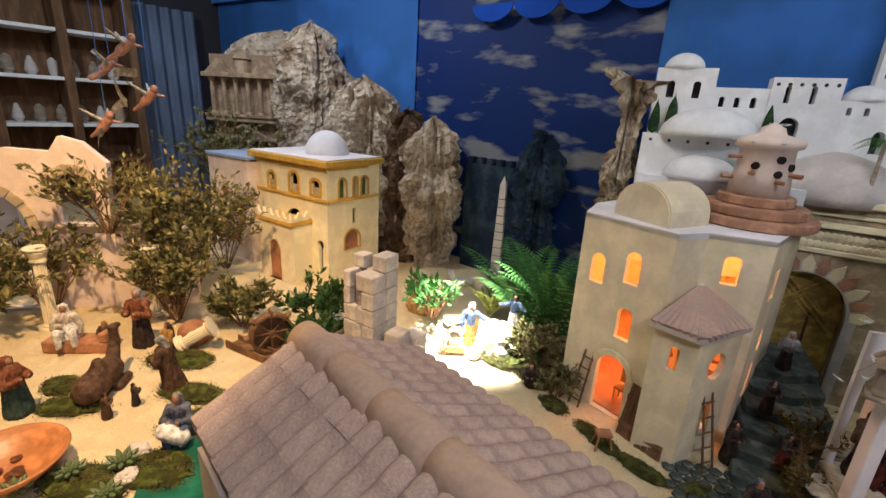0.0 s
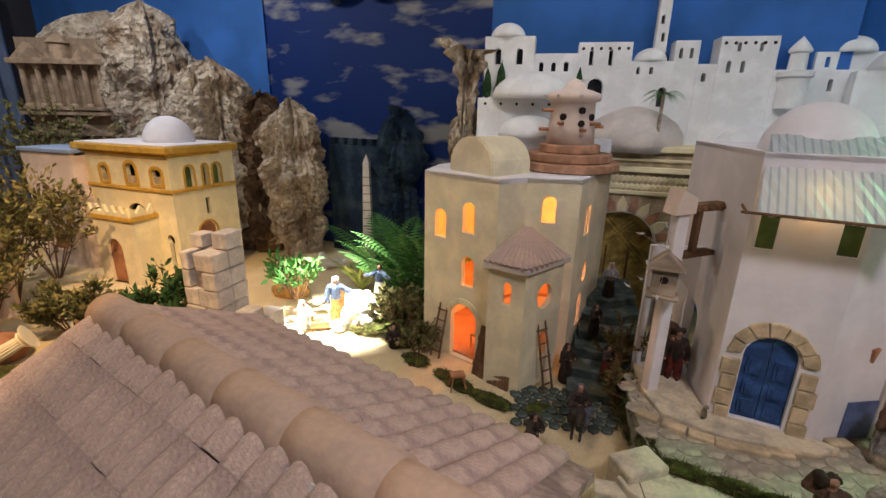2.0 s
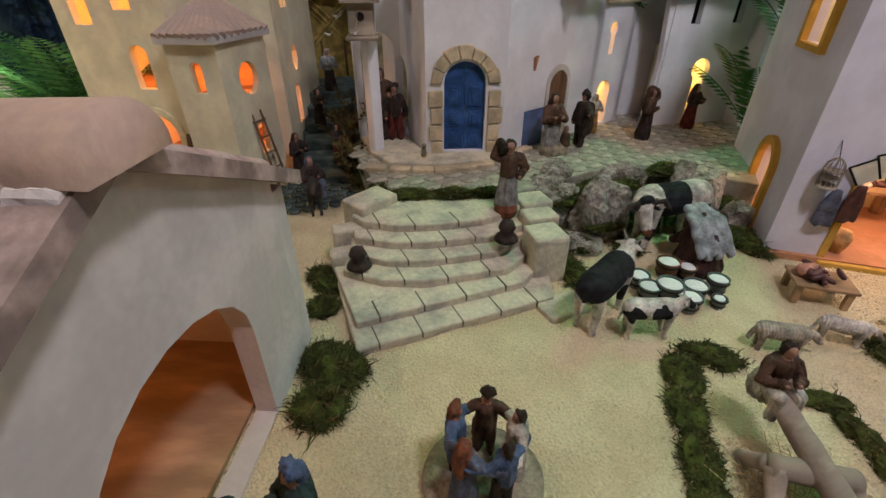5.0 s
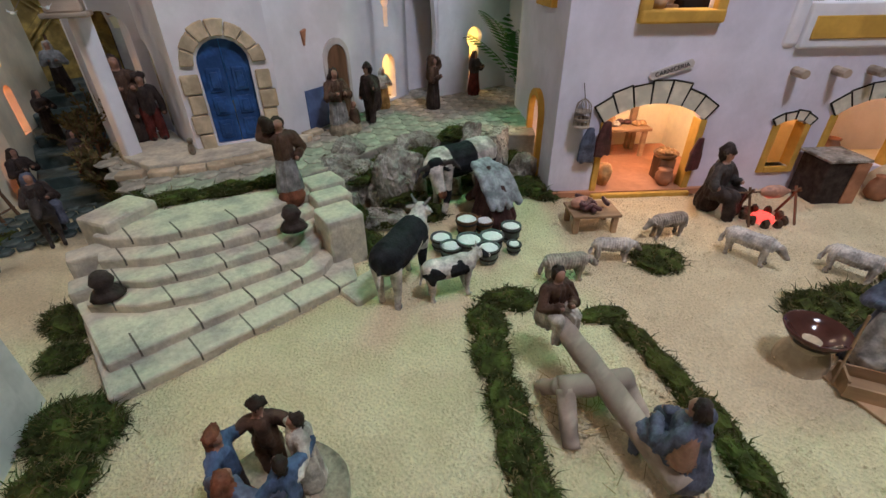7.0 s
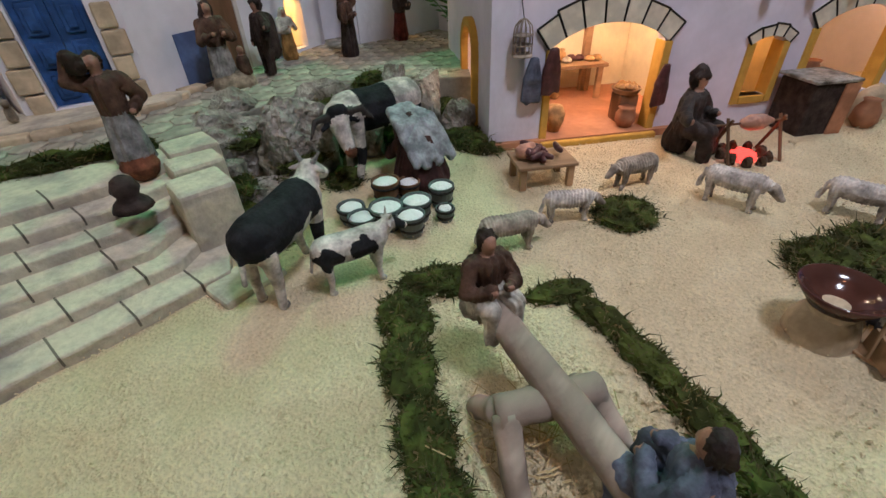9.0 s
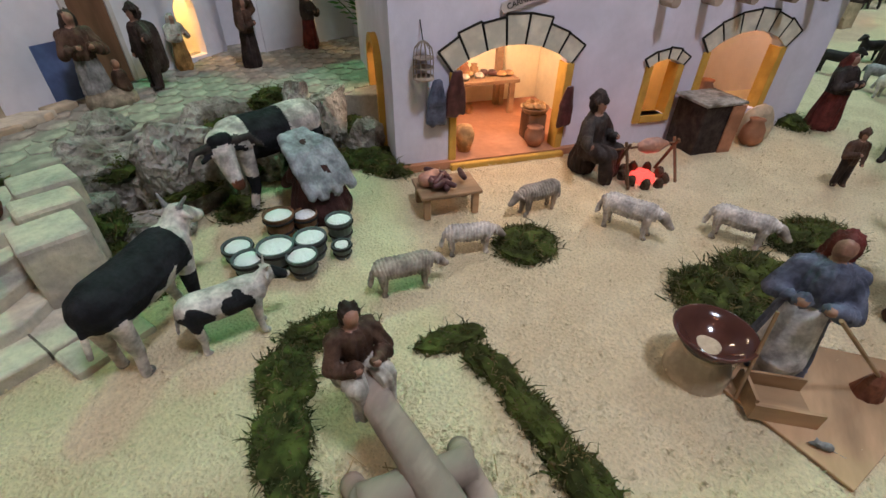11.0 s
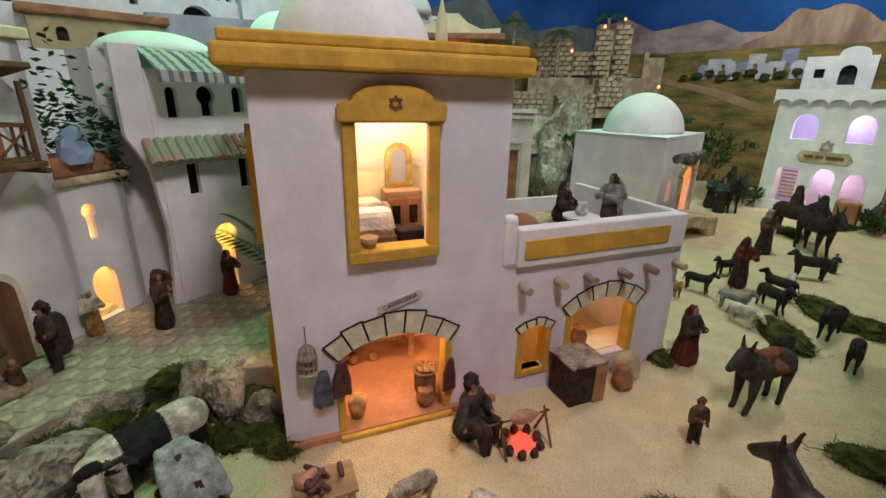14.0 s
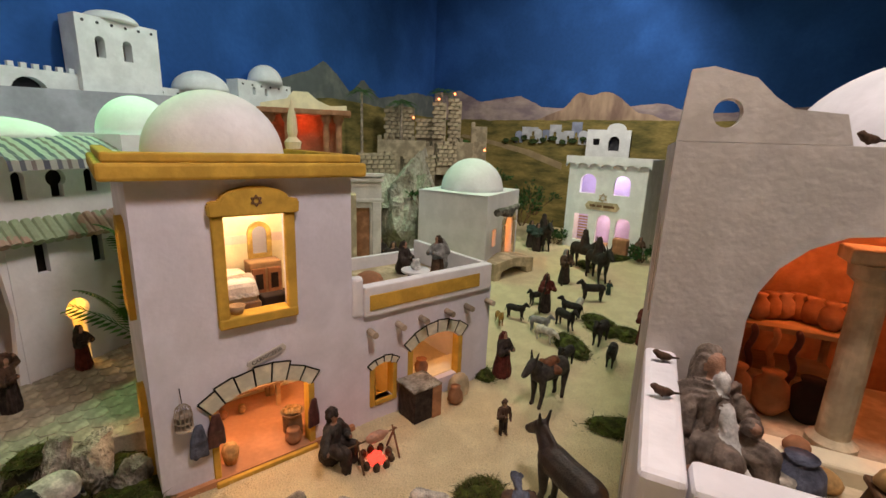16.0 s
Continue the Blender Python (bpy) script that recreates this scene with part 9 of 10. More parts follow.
moss_bed("moss", "brown dirt and dry moss before the cream house", [(0.08, 1.2, 0, 0.09, 0.035, -0.7), (0.2, 1.12, 0, 0.08, 0.03, -0.5), (-0.06, 1.3, 0, 0.06, 0.04, -0.6), (0.33, 1.1, 0, 0.05, 0.03, 0.6)], 41, 0.5, 0.016, dry=0.8)


def fern(x, y, z, h, count, label, seed, material=None, name="fern"):
    """Arching fronds with paired leaflets."""
    rnd = random.Random(seed)
    t = thing(name, label, "plant", pose(x, y, z))
    for k in range(count):
        a = 6.283 * k / count + rnd.uniform(-0.3, 0.3)
        out = Vector((math.cos(a), math.sin(a), 0))
        reach = h * rnd.uniform(0.45, 0.8)
        top = h * rnd.uniform(0.6, 1.05)
        side = Vector((-math.sin(a), math.cos(a), 0))
        bm = mesh()
        prev = None
        n = 22
        for i in range(n + 1):
            u = i / n
            p = out * reach * u + Vector((0, 0, top * (1.6 * u - 0.75 * u * u)))
            if prev is not None:
                add_rod(bm, prev, p, 0.0016, 0.0012, 4)
                wl = h * 0.2 * math.sin(math.pi * min(1, 0.12 + u * 0.9)) ** 0.8
                d = (p - prev).normalized()
                for sg in (-1, 1):
                    tip = p + (side * sg * 0.85 + d * 0.55 + Vector((0, 0, -0.25))).normalized() * wl
                    wv = d * wl * 0.09
                    mid = p.lerp(tip, 0.45)
                    v = [bm.verts.new(q) for q in (p, mid + wv, tip, mid - wv)]
                    bm.faces.new(v)
            prev = p
        part("frond", bm, material or FERN, t)
    return t


fern(-0.2, 1.78, 0.0, 0.36, 13, "bright green fern behind the holy group", 1)
fern(-0.28, 1.9, 0.0, 0.42, 11, "bright green fern behind the holy group", 2)
fern(-0.1, 1.68, 0.05, 0.4, 11, "bright green fern beside the cream house", 3)
fern(-0.42, 1.85, 0.0, 0.2, 10, "yellow-green low palm fern", 4, mat("yellow_fern", (0.18, 0.22, 0.05), 0.6, 0.3, 30, 0, 60))
fern(1.70, 0.80, 0.11, 0.34, 9, "green fern leaning by the white house wall", 5)
fern(1.72, 0.74, 0.28, 0.3, 8, "green fern leaning by the white house wall", 6)


def palm(x, y, z, h, label, seed, crown=0.09):
    rnd = random.Random(seed)
    t = thing("palm_tree", label, "palm tree", pose(x, y, z))
    bm = mesh()
    prof = []
    for i in range(15):
        r = crown * (0.085 - 0.02 * i / 14)
        prof += [(r, h * i / 15), (r * 1.25, h * (i + 0.8) / 15)]
    add_lathe(bm, prof, 8)
    part("trunk", bm, DRIFT, t)
    for k in range(15):
        a = 6.283 * k / 15 + rnd.uniform(-0.15, 0.15)
        out, side = Vector((math.cos(a), math.sin(a), 0)), Vector((-math.sin(a), math.cos(a), 0))
        lift = rnd.uniform(0.1, 0.9)
        f = mesh()
        prev = None
        for i in range(11):
            u = i / 10
            p = Vector((0, 0, h)) + out * crown * u + Vector((0, 0, crown * (lift * u - (0.5 + lift * 0.6) * u * u)))
            if prev is not None:
                d = (p - prev).normalized()
                for sg in (-1, 1):
                    tip = p + (side * sg + d * 0.7 + Vector((0, 0, -0.5))).normalized() * crown * 0.3 * math.sin(math.pi * (0.2 + 0.75 * u))
                    v = [f.verts.new(q) for q in (p - d * crown * 0.02, p + d * crown * 0.03, tip)]
                    f.faces.new(v)
            prev = p
        part("frond", f, FERN, t)
    return t


cpt = along((0.1, 1.92), (1.3, 1.80)) @ Vector((0.655, -0.13, 0.68))
palm(cpt.x, cpt.y, cpt.z, 0.2, "small dark palm before the white city", 1, 0.075)
palm(3.73, 0.825, 0.55, 0.55, "slender palm beside the fortress", 2, 0.12)
palm(3.98, 0.6, 0.75, 0.3, "palm among the fortress ruins", 3, 0.14)
palm(4.12, 0.32, 0.8, 0.35, "palm among the fortress ruins", 4, 0.13)
palm(4.15, 0.1, 0.6, 0.18, "low palm beside the fortress wall", 5, 0.12)

# planter with ivy on the house ledge
ivy = thing("ivy_planter", "terracotta planter with trailing ivy and pale cloth", "planter", along(P2, P3) @ pose(0.45, 0.06, 0.467))
part("trough", box(-0.075, 0.075, -0.06, 0.03, 0.0, 0.045, 0.006), TERRA, ivy)
rnd = random.Random(4)
bm = mesh()
for _ in range(420):
    c = Vector((rnd.gauss(0.0, 0.05), rnd.gauss(-0.02, 0.03), 0.05 + abs(rnd.gauss(0.06, 0.06))))
    if rnd.random() < 0.3:
        c = Vector((0.07 + rnd.uniform(-0.02, 0.03), rnd.gauss(-0.05, 0.015), rnd.uniform(-0.03, 0.12)))
    d = Vector((rnd.uniform(-1, 1), rnd.uniform(-1.2, 0.4), rnd.uniform(-0.8, 0.5))).normalized()
    s = d.cross(Vector((0.3, 0.2, 1))).normalized()
    L = rnd.uniform(0.014, 0.026)
    v = [bm.verts.new(q) for q in (c, c + d * L * 0.4 + s * L * 0.45, c + d * L, c + d * L * 0.4 - s * L * 0.45)]
    m0 = bm.verts.new(c + d * L * 0.45 + d.cross(s) * L * 0.12)
    for a, b in ((0, 1), (1, 2), (2, 3), (3, 0)):
        bm.faces.new((v[a], v[b], m0))
tagged(part("ivy_leaves", bm, IVY, ivy), kind="stuff")
b = boulder(0.07, 0.05, 0.08, 77, 0.5, 3)
part("cloth_bundle", b, CLOTHL, ivy, "pale blue plastic cloth", m=pose(-0.02, -0.06, 0.03))


# ---- yard props ----
MILK = mat("milk_foam", (0.85, 0.85, 0.82), 0.7, 0.06, 40, 0.8, 200)
TIN = mat("tin_grey", (0.16, 0.18, 0.18), 0.5, 0.3, 40, 0.2, 120, metal=0.4)
GLAZE = mat("brown_glaze", (0.09, 0.035, 0.025), 0.12, 0.25, 20, 0.05, 60)
for k, (x, y, r, h, wood) in enumerate(((0.937, 0.439, 0.021, 0.028, 0), (0.925, 0.402, 0.021, 0.03, 0), (1.012, 0.44, 0.023, 0.038, 1), (0.958, 0.386, 0.025, 0.036, 0), (1.042, 0.419, 0.019, 0.03, 1), (1.0, 0.365, 0.023, 0.034, 0), (0.966, 0.346, 0.021, 0.032, 0), (1.053, 0.36, 0.02, 0.036, 0), (1.021, 0.328, 0.014, 0.022, 0))):
    bk = thing("milk_bucket", ("brown wooden" if wood else "grey metal") + " bucket full of white milk", "bucket", pose(x, y, 0), "milk buckets")
    part("bucket_body", lathe([(r * 0.74, 0), (r, h), (r * 0.9, h), (r * 0.86, h - 0.006), (0.0001, h - 0.006)], 18), WOOD if wood else TIN, bk)
    for z in (0.25, 0.75):
        part("hoop", lathe([(r * (0.74 + 0.26 * z) + 0.001, h * z), (r * (0.74 + 0.26 * z) + 0.0022, h * z + 0.002), (r * (0.74 + 0.26 * z) + 0.001, h * z + 0.004)], 18), BLACKL, bk)
    b = lathe([(r * 0.88, h - 0.004), (r * 0.6, h), (r * 0.25, h + 0.002), (0.0001, h + 0.002)], 14)
    rough_up(b, 0.0015, 120, k)
    part("milk", b, MILK, bk, "white milk foam")

# low table heaped with sausages
tb = thing("low_table", "low pale wooden table before the shop", "table", pose(1.215, 0.275, 0, 0, 0, -42))
part("tabletop", box(-0.05, 0.05, -0.035, 0.035, 0.036, 0.042, 0.0015), WOODL, tb)
for sx_ in (-1, 1):
    for sy_ in (-1, 1):
        part("leg", box(sx_ * 0.04 - 0.005, sx_ * 0.04 + 0.005, sy_ * 0.027 - 0.005, sy_ * 0.027 + 0.005, 0, 0.036), WOODL, tb)
rnd = random.Random(9)
SAUS = mat("dark_sausage", (0.09, 0.03, 0.03), 0.4, 0.3, 60, 0.2, 120)
MEAT = mat("pale_meat", (0.5, 0.24, 0.16), 0.5, 0.25, 60, 0.2, 120)
BREAD = mat("bread_crust", (0.55, 0.33, 0.14), 0.7, 0.3, 60, 0.3, 150)
for k in range(14):
    a = rnd.uniform(0, 3.14)
    p = Vector((rnd.uniform(-0.03, 0.032), rnd.uniform(-0.024, 0.024), 0.05 + 0.004 * (k // 5)))
    d = Vector((math.cos(a), math.sin(a), 0)) * 0.012
    me = melded([((p - d)[:], 0.005, p[:], 0.006, 0), (p[:], 0.006, (p + d + Vector((0, 0, 0.002)))[:], 0.005, 0)], [SAUS], 0.0022)
    o2 = new("sausage", me)
    o2.matrix_basis = pose(1.215, 0.275, 0, 0, 0, -42)
    tagged(o2, "dark sausage heaped on the low table", "sausage", "sausages")
o2 = new("ham", melded([((-0.035, 0.0, 0.055), 0.013, (-0.015, 0.012, 0.058), 0.008, 0)], [MEAT], 0.003))
o2.matrix_basis = pose(1.215, 0.275, 0, 0, 0, -42)
tagged(o2, "pale pink ham on the low table", "meat")

# bird cage and hanging sausages on the wall
cage = thing("bird_cage", "small wicker bird cage hung on the wall", "bird cage", HM @ pose(0.05, -0.018, 0.172))
part("cage_floor", lathe([(0.017, 0), (0.018, 0.002), (0.017, 0.005)], 16), DRIFT, cage)
for k in range(12):
    a = 6.283 * k / 12
    bm = mesh()
    pts = [Vector((0.0165 * c * math.cos(a), 0.0165 * c * math.sin(a), z)) for c, z in ((1, 0.004), (1, 0.035), (0.85, 0.048), (0.4, 0.056), (0.05, 0.059))]
    for p, q in zip(pts, pts[1:]):
        add_rod(bm, p, q, 0.0009, n=4)
    part("cage_wire", bm, DRIFT, cage)
for z in (0.018, 0.033):
    part("cage_ring", lathe([(0.0158, z), (0.0174, z), (0.0174, z + 0.0015), (0.0158, z + 0.0015)], 16), DRIFT, cage)
part("hook", rod((0, 0, 0.059), (0, 0.018, 0.086), 0.0009, n=4), BLACKL, cage)
for nm, x, z, n, mt, lab in (("sausage_string", 0.077, 0.165, 5, P_SLATE, "bundle of grey-blue sausages hung on the wall"), ("sausage_string", 0.112, 0.178, 5, SAUS, "bundle of dark red sausages hung by the door"), ("sausage_string", 0.334, 0.135, 4, SAUS, "bundle of dark sausages hung by the door")):
    caps = []
    rnd = random.Random(int(x * 1000))
    for k in range(n):
        dx = (k - n / 2) * 0.006
        caps += [((dx * 0.4, 0, 0), 0.004, (dx, rnd.uniform(-0.004, 0.004), -0.035), 0.0055, 0), ((dx, 0, -0.035), 0.0055, (dx * 1.2, 0, -0.066 - rnd.uniform(0, 0.012)), 0.005, 0)]
    ob = new(nm, melded(caps, [mt], 0.0024))
    ob.matrix_basis = HM @ pose(x, -0.012, z)
    tagged(ob, lab, "sausages", "hanging sausages")

# shop sign
sg = thing("shop_sign", "slanted pale wooden shop sign with carved letters", "sign", HM @ pose(0.228, -0.006, 0.282, 0, -17, 0))
part("sign_board", panel([(-0.042, -0.008), (0.042, -0.008), (0.046, 0), (0.042, 0.008), (-0.042, 0.008), (-0.046, 0)], (), 0.005), GREYW, sg)
cu = bpy.data.curves.new("sign_text", "FONT")
cu.body, cu.size, cu.extrude, cu.align_x, cu.align_y = "CARNICERIA", 0.0125, 0.0004, "CENTER", "CENTER"
tmp = bpy.data.objects.new("sign_text", cu)
workshop.collection.objects.link(tmp)
workshop.view_layers[0].update()
tme = bpy.data.meshes.new_from_object(tmp.evaluated_get(workshop.view_layers[0].depsgraph))
bpy.data.objects.remove(tmp)
tme.materials.append(BLACKL)
txt = new("sign_text", tme)
txt.parent, txt.matrix_basis = sg, pose(0, -0.0008, 0, 90, 0, 0)

# oven chest, fire, spit
ovm = HM @ pose(0.63, -0.052, 0) @ Matrix.Scale(0.84, 4)
oven = thing("stone_oven", "dark brick oven chest with mossy lid", "oven", ovm)
part("oven_body", box(-0.052, 0.052, -0.048, 0.048, 0, 0.12, 0.004), P_DARK, oven)
part("oven_side", box(0.02, 0.058, -0.053, -0.049, 0, 0.118, 0.001), TERRA, oven)
part("oven_lid", box(-0.058, 0.058, -0.054, 0.054, 0.12, 0.127, 0.002), ROCK, oven)
tagged(part("clay_pot", lathe([(0.012, 0), (0.02, 0.01), (0.022, 0.03), (0.014, 0.044), (0.018, 0.05), (0.015, 0.05), (0.011, 0.044)], 18), TERRA, m=HM @ pose(0.72, 0.06, 0.052), smooth=True), "brown clay pot inside the arched window", "pot")
tagged(part("clay_pot", lathe([(0.014, 0), (0.024, 0.012), (0.022, 0.035), (0.013, 0.05), (0.016, 0.055)], 18), TERRA, m=HM @ pose(0.755, -0.07, 0.0), smooth=True), "large clay jar beside the oven", "jar")
tagged(part("stone_ball", boulder(0.07, 0.06, 0.075, 91, 0.2, 3), SANDSTONE, m=HM @ pose(0.80, -0.035, 0)), "rounded sandy stone against the wall", "stone")
fx, fy = 1.495, 0.02
fire = thing("camp_fire", "glowing red embers in a ring of stones", "fire", pose(fx, fy, 0))
b = lathe([(0.023, 0.0), (0.02, 0.01), (0.01, 0.014), (0.0001, 0.012)], 28)
rough_up(b, 0.008, 70, 3)
part("ember_heap", b, EMBER, fire)
for k in range(9):
    a = 6.283 * k / 9
    part("ring_stone", boulder(0.022, 0.018, 0.02, k + 60, 0.3, 2), DARKROCK, fire, m=pose(0.037 * math.cos(a), 0.037 * math.sin(a), 0))
bulb("ember_light", (fx, fy, 0.035), 0.05, (1.0, 0.08, 0.04), 0.015)
spit = thing("roasting_spit", "roasting spit with a pale piglet over the fire", "spit", pose(fx, fy, 0, 0, 0, -42))
for x in (-0.05, 0.05):
    for sy_ in (-1, 1):
        part("spit_leg", rod((x, sy_ * 0.03, 0), (x, sy_ * -0.006, 0.075), 0.0028, n=6), WOOD, spit)
part("spit_rod", rod((-0.08, 0, 0.066), (0.06, 0, 0.066), 0.002, n=6), WOOD, spit)
part("piglet", lathe([(0.0001, -0.03), (0.008, -0.024), (0.0135, -0.01), (0.0135, 0.012), (0.008, 0.024), (0.004, 0.034), (0.0001, 0.036)], 14), MEAT, spit, m=pose(0, 0, 0.066, 0, 90, 0), smooth=True)

# seesaw
ss = thing("log_seesaw", "grey driftwood log seesaw on a trestle", "seesaw", pose(0.79, 0.045, 0))


def log(p, q, r0, r1, seed):
    bm = rod(p, q, r0, r1, 14)
    bmesh.ops.subdivide_edges(bm, edges=[e for e in bm.edges if e.calc_length() > 0.05], cuts=10)
    rough_up(bm, 0.0025, 45, seed)
    return bm


part("long_log", log((0.048, 0.1, 0.085), (-0.028, -0.12, 0.02), 0.0135, 0.016, 1), DRIFT, ss, smooth=True)
part("cross_log", log((-0.028, 0.028, 0.046), (0.042, -0.025, 0.046), 0.0145, 0.0145, 2), DRIFT, ss, smooth=True)
for (x, y), (x2, y2) in (((-0.055, -0.012), (-0.024, 0.022)), ((-0.005, 0.062), (-0.024, 0.028)), ((0.03, -0.06), (0.036, -0.024)), ((0.07, 0.0), (0.038, -0.02))):
    part("trestle_leg", log((x, y, 0), (x2, y2, 0.047), 0.0105, 0.011, x * 100), DRIFT, ss, smooth=True)
bm = mesh()
rnd = random.Random(44)
for _ in range(90):
    x, y, a = 0.78 + rnd.gauss(0, 0.03), 0.04 + rnd.gauss(0, 0.035), rnd.uniform(0, 3.14)
    L = rnd.uniform(0.01, 0.03)
    add_rod(bm, (x, y, 0.006 + rnd.random() * 0.006), (x + L * math.cos(a), y + L * math.sin(a), 0.006 + rnd.random() * 0.01), 0.0007, n=3)
tagged(part("straw", bm, mat("straw", (0.5, 0.38, 0.18), 0.8, 0.3, 40, 0, 60)), "loose straw under the seesaw", "straw", kind="stuff")
OCTA = ((1, 0, 0), (0, 1, 0), (-1, 0, 0), (0, -1, 0), (0, 0, 1), (0, 0, -1))
OCTF = ((0, 1, 4), (1, 2, 4), (2, 3, 4), (3, 0, 4), (1, 0, 5), (2, 1, 5), (3, 2, 5), (0, 3, 5))
gv, gf = [], []
for k in range(26000):
    if k < 2200:
        x, y = 0.81 + rnd.gauss(0, 0.055), 0.07 + rnd.gauss(0, 0.06)
    else:
        x, y = rnd.uniform(0.3, 2.2), rnd.uniform(-0.7, 0.55)
    r = rnd.uniform(0.0007, 0.0016) * (1.7 if rnd.random() < 0.12 else 1.0)
    n = len(gv)
    gv.extend((x + r * a * rnd.uniform(0.7, 1.3), y + r * b * rnd.uniform(0.7, 1.3), 0.004 + r * c) for a, b, c in OCTA)
    gf.extend((n + a, n + b, n + c) for a, b, c in OCTF)
me = bpy.data.meshes.new("gravel")
me.from_pydata(gv, [], gf)
me.materials.append(SANDC)
tagged(new("gravel", me), "fine pale gravel scattered on the sand", "gravel", kind="stuff")

# sweeping corner: bowl, board, dustpan, mouse, broom
bs = thing("glazed_bowl", "dark brown glazed bowl on a clay stand", "bowl", pose(1.07, -0.125, 0) @ Matrix.Scale(0.72, 4))
part("bowl_shell", lathe([(0.0001, 0.052), (0.02, 0.05), (0.045, 0.068), (0.055, 0.084), (0.052, 0.085), (0.04, 0.07), (0.018, 0.056), (0.0001, 0.0545)], 32), GLAZE, bs, smooth=True)
b = lathe([(0.046, 0.0), (0.044, 0.02), (0.032, 0.045), (0.036, 0.056)], 20)
rough_up(b, 0.004, 40, 5)
part("clay_stand", b, SANDSTONE, bs)
tagged(part("board", slab([(1.0, -0.255), (1.055, -0.15), (1.16, -0.18), (1.19, -0.3), (1.15, -0.33)], 0.002, 0.006, 0.001), WOODL), "thin sandy board under the sweeping woman", "board")
dp = thing("dustpan", "small pale wooden dustpan", "dustpan", pose(1.06, -0.195, 0.006, 0, 0, -70))
part("pan_floor", box(-0.03, 0.03, -0.022, 0.022, 0, 0.003), WOODL, dp)
part("pan_side", box(-0.03, 0.03, 0.019, 0.022, 0.003, 0.02), WOODL, dp)
part("pan_side", box(-0.03, 0.03, -0.022, -0.019, 0.003, 0.02), WOODL, dp)
part("pan_side", box(-0.03, -0.027, -0.019, 0.019, 0.003, 0.024), WOODL, dp)
part("pan_stick", rod((-0.034, 0.0, 0.0), (-0.03, 0.02, 0.1), 0.0018, n=6), WOODL, dp)
o2 = new("mouse_figurine", melded(scaled([((-0.3, 0, 0.3), 0.3, (0.3, 0, 0.28), 0.24, 0), ((0.45, 0, 0.3), 0.18, (0.75, 0, 0.2), 0.1, 0), ((0.4, 0.2, 0.5), 0.1, (0.4, 0.22, 0.56), 0.1, 0), ((0.4, -0.2, 0.5), 0.1, (0.4, -0.22, 0.56), 0.1, 0), ((-0.5, 0, 0.1), 0.06, (-1.3, 0.3, 0.06), 0.05, 0)], 0.014), [P_GREY], 0.0013))
o2.matrix_basis = pose(1.03, -0.233, 0.006, 0, 0, 100)
tagged(o2, "tiny grey mouse figurine on the board", "mouse")
br = thing("broom", "thin broom with a red-brown brush", "broom", pose(1.125, -0.275, 0))
part("broom_stick", rod((0, 0, 0.03), (-0.06, 0.075, 0.12), 0.002, n=6), WOODL, br)
b = lathe([(0.004, 0.036), (0.01, 0.025), (0.014, 0.006), (0.0001, 0.006)], 10)
rough_up(b, 0.003, 90, 2)
part("brush", b, P_RUST, br, "red-brown bristles")

# shop interior
st = thing("shop_table", "brown wooden shop table", "table", HM @ pose(0.215, 0.235, 0.015))
part("tabletop", box(-0.115, 0.115, -0.04, 0.04, 0.071, 0.079, 0.001), WOODL, st)
for sx_ in (-1, 1):
    for sy_ in (-1, 1):
        part("leg", box(sx_ * 0.1 - 0.006, sx_ * 0.1 + 0.006, sy_ * 0.03 - 0.005, sy_ * 0.03 + 0.005, 0, 0.071), WOODL, st)
part("post", box(0.085, 0.1, 0.03, 0.045, 0.0, 0.28), WOODL, st)
rnd = random.Random(71)
for k in range(12):
    mt, lab = rnd.choice(((BREAD, "round loaf on the shop table"), (SAUS, "dark cured meat on the shop table"), (P_CREAM, "pale dish on the shop table")))
    o2 = part("food", lathe([(0.0001, 0), (0.011, 0.001), (0.012, 0.006), (0.007, 0.011), (0.0001, 0.012)], 12), mt, m=HM @ pose(0.112 + 0.0185 * k, 0.235 + rnd.uniform(-0.025, 0.025), 0.0945), smooth=True)
    tagged(o2, lab, "food", "food on the shop table")
bsk = thing("bread_basket", "shallow wicker tray heaped with bread rolls", "basket", HM @ pose(0.3, 0.055, 0.015))
part("stool", box(-0.02, 0.02, -0.02, 0.02, 0.0, 0.055, 0.003), WOOD, bsk)
part("tray", lathe([(0.0001, 0.056), (0.024, 0.056), (0.03, 0.066), (0.028, 0.066), (0.022, 0.06), (0.0001, 0.06)], 18), WOODL, bsk)
for k in range(8):
    part("roll", lathe([(0.0001, 0), (0.008, 0.002), (0.009, 0.006), (0.0001, 0.012)], 10), BREAD, bsk, m=pose(0.015 * math.cos(k * 0.9) * (k > 0), 0.015 * math.sin(k * 0.9) * (k > 0), 0.062 + 0.002 * (k % 3)), smooth=True)
tagged(part("clay_pot", lathe([(0.012, 0), (0.02, 0.012), (0.02, 0.026), (0.014, 0.034), (0.017, 0.038), (0.0001, 0.036)], 18), TERRA, m=HM @ pose(0.288, 0.018, 0.015), smooth=True), "clay pot filled with bread", "pot")
o2 = part("basket_of_cheese", lathe([(0.012, 0), (0.018, 0.02), (0.02, 0.035), (0.014, 0.05), (0.0001, 0.054)], 14), BREAD, m=HM @ pose(0.142, 0.03, 0.015), smooth=True)
tagged(o2, "upright basket of pale cheeses by the door", "basket")

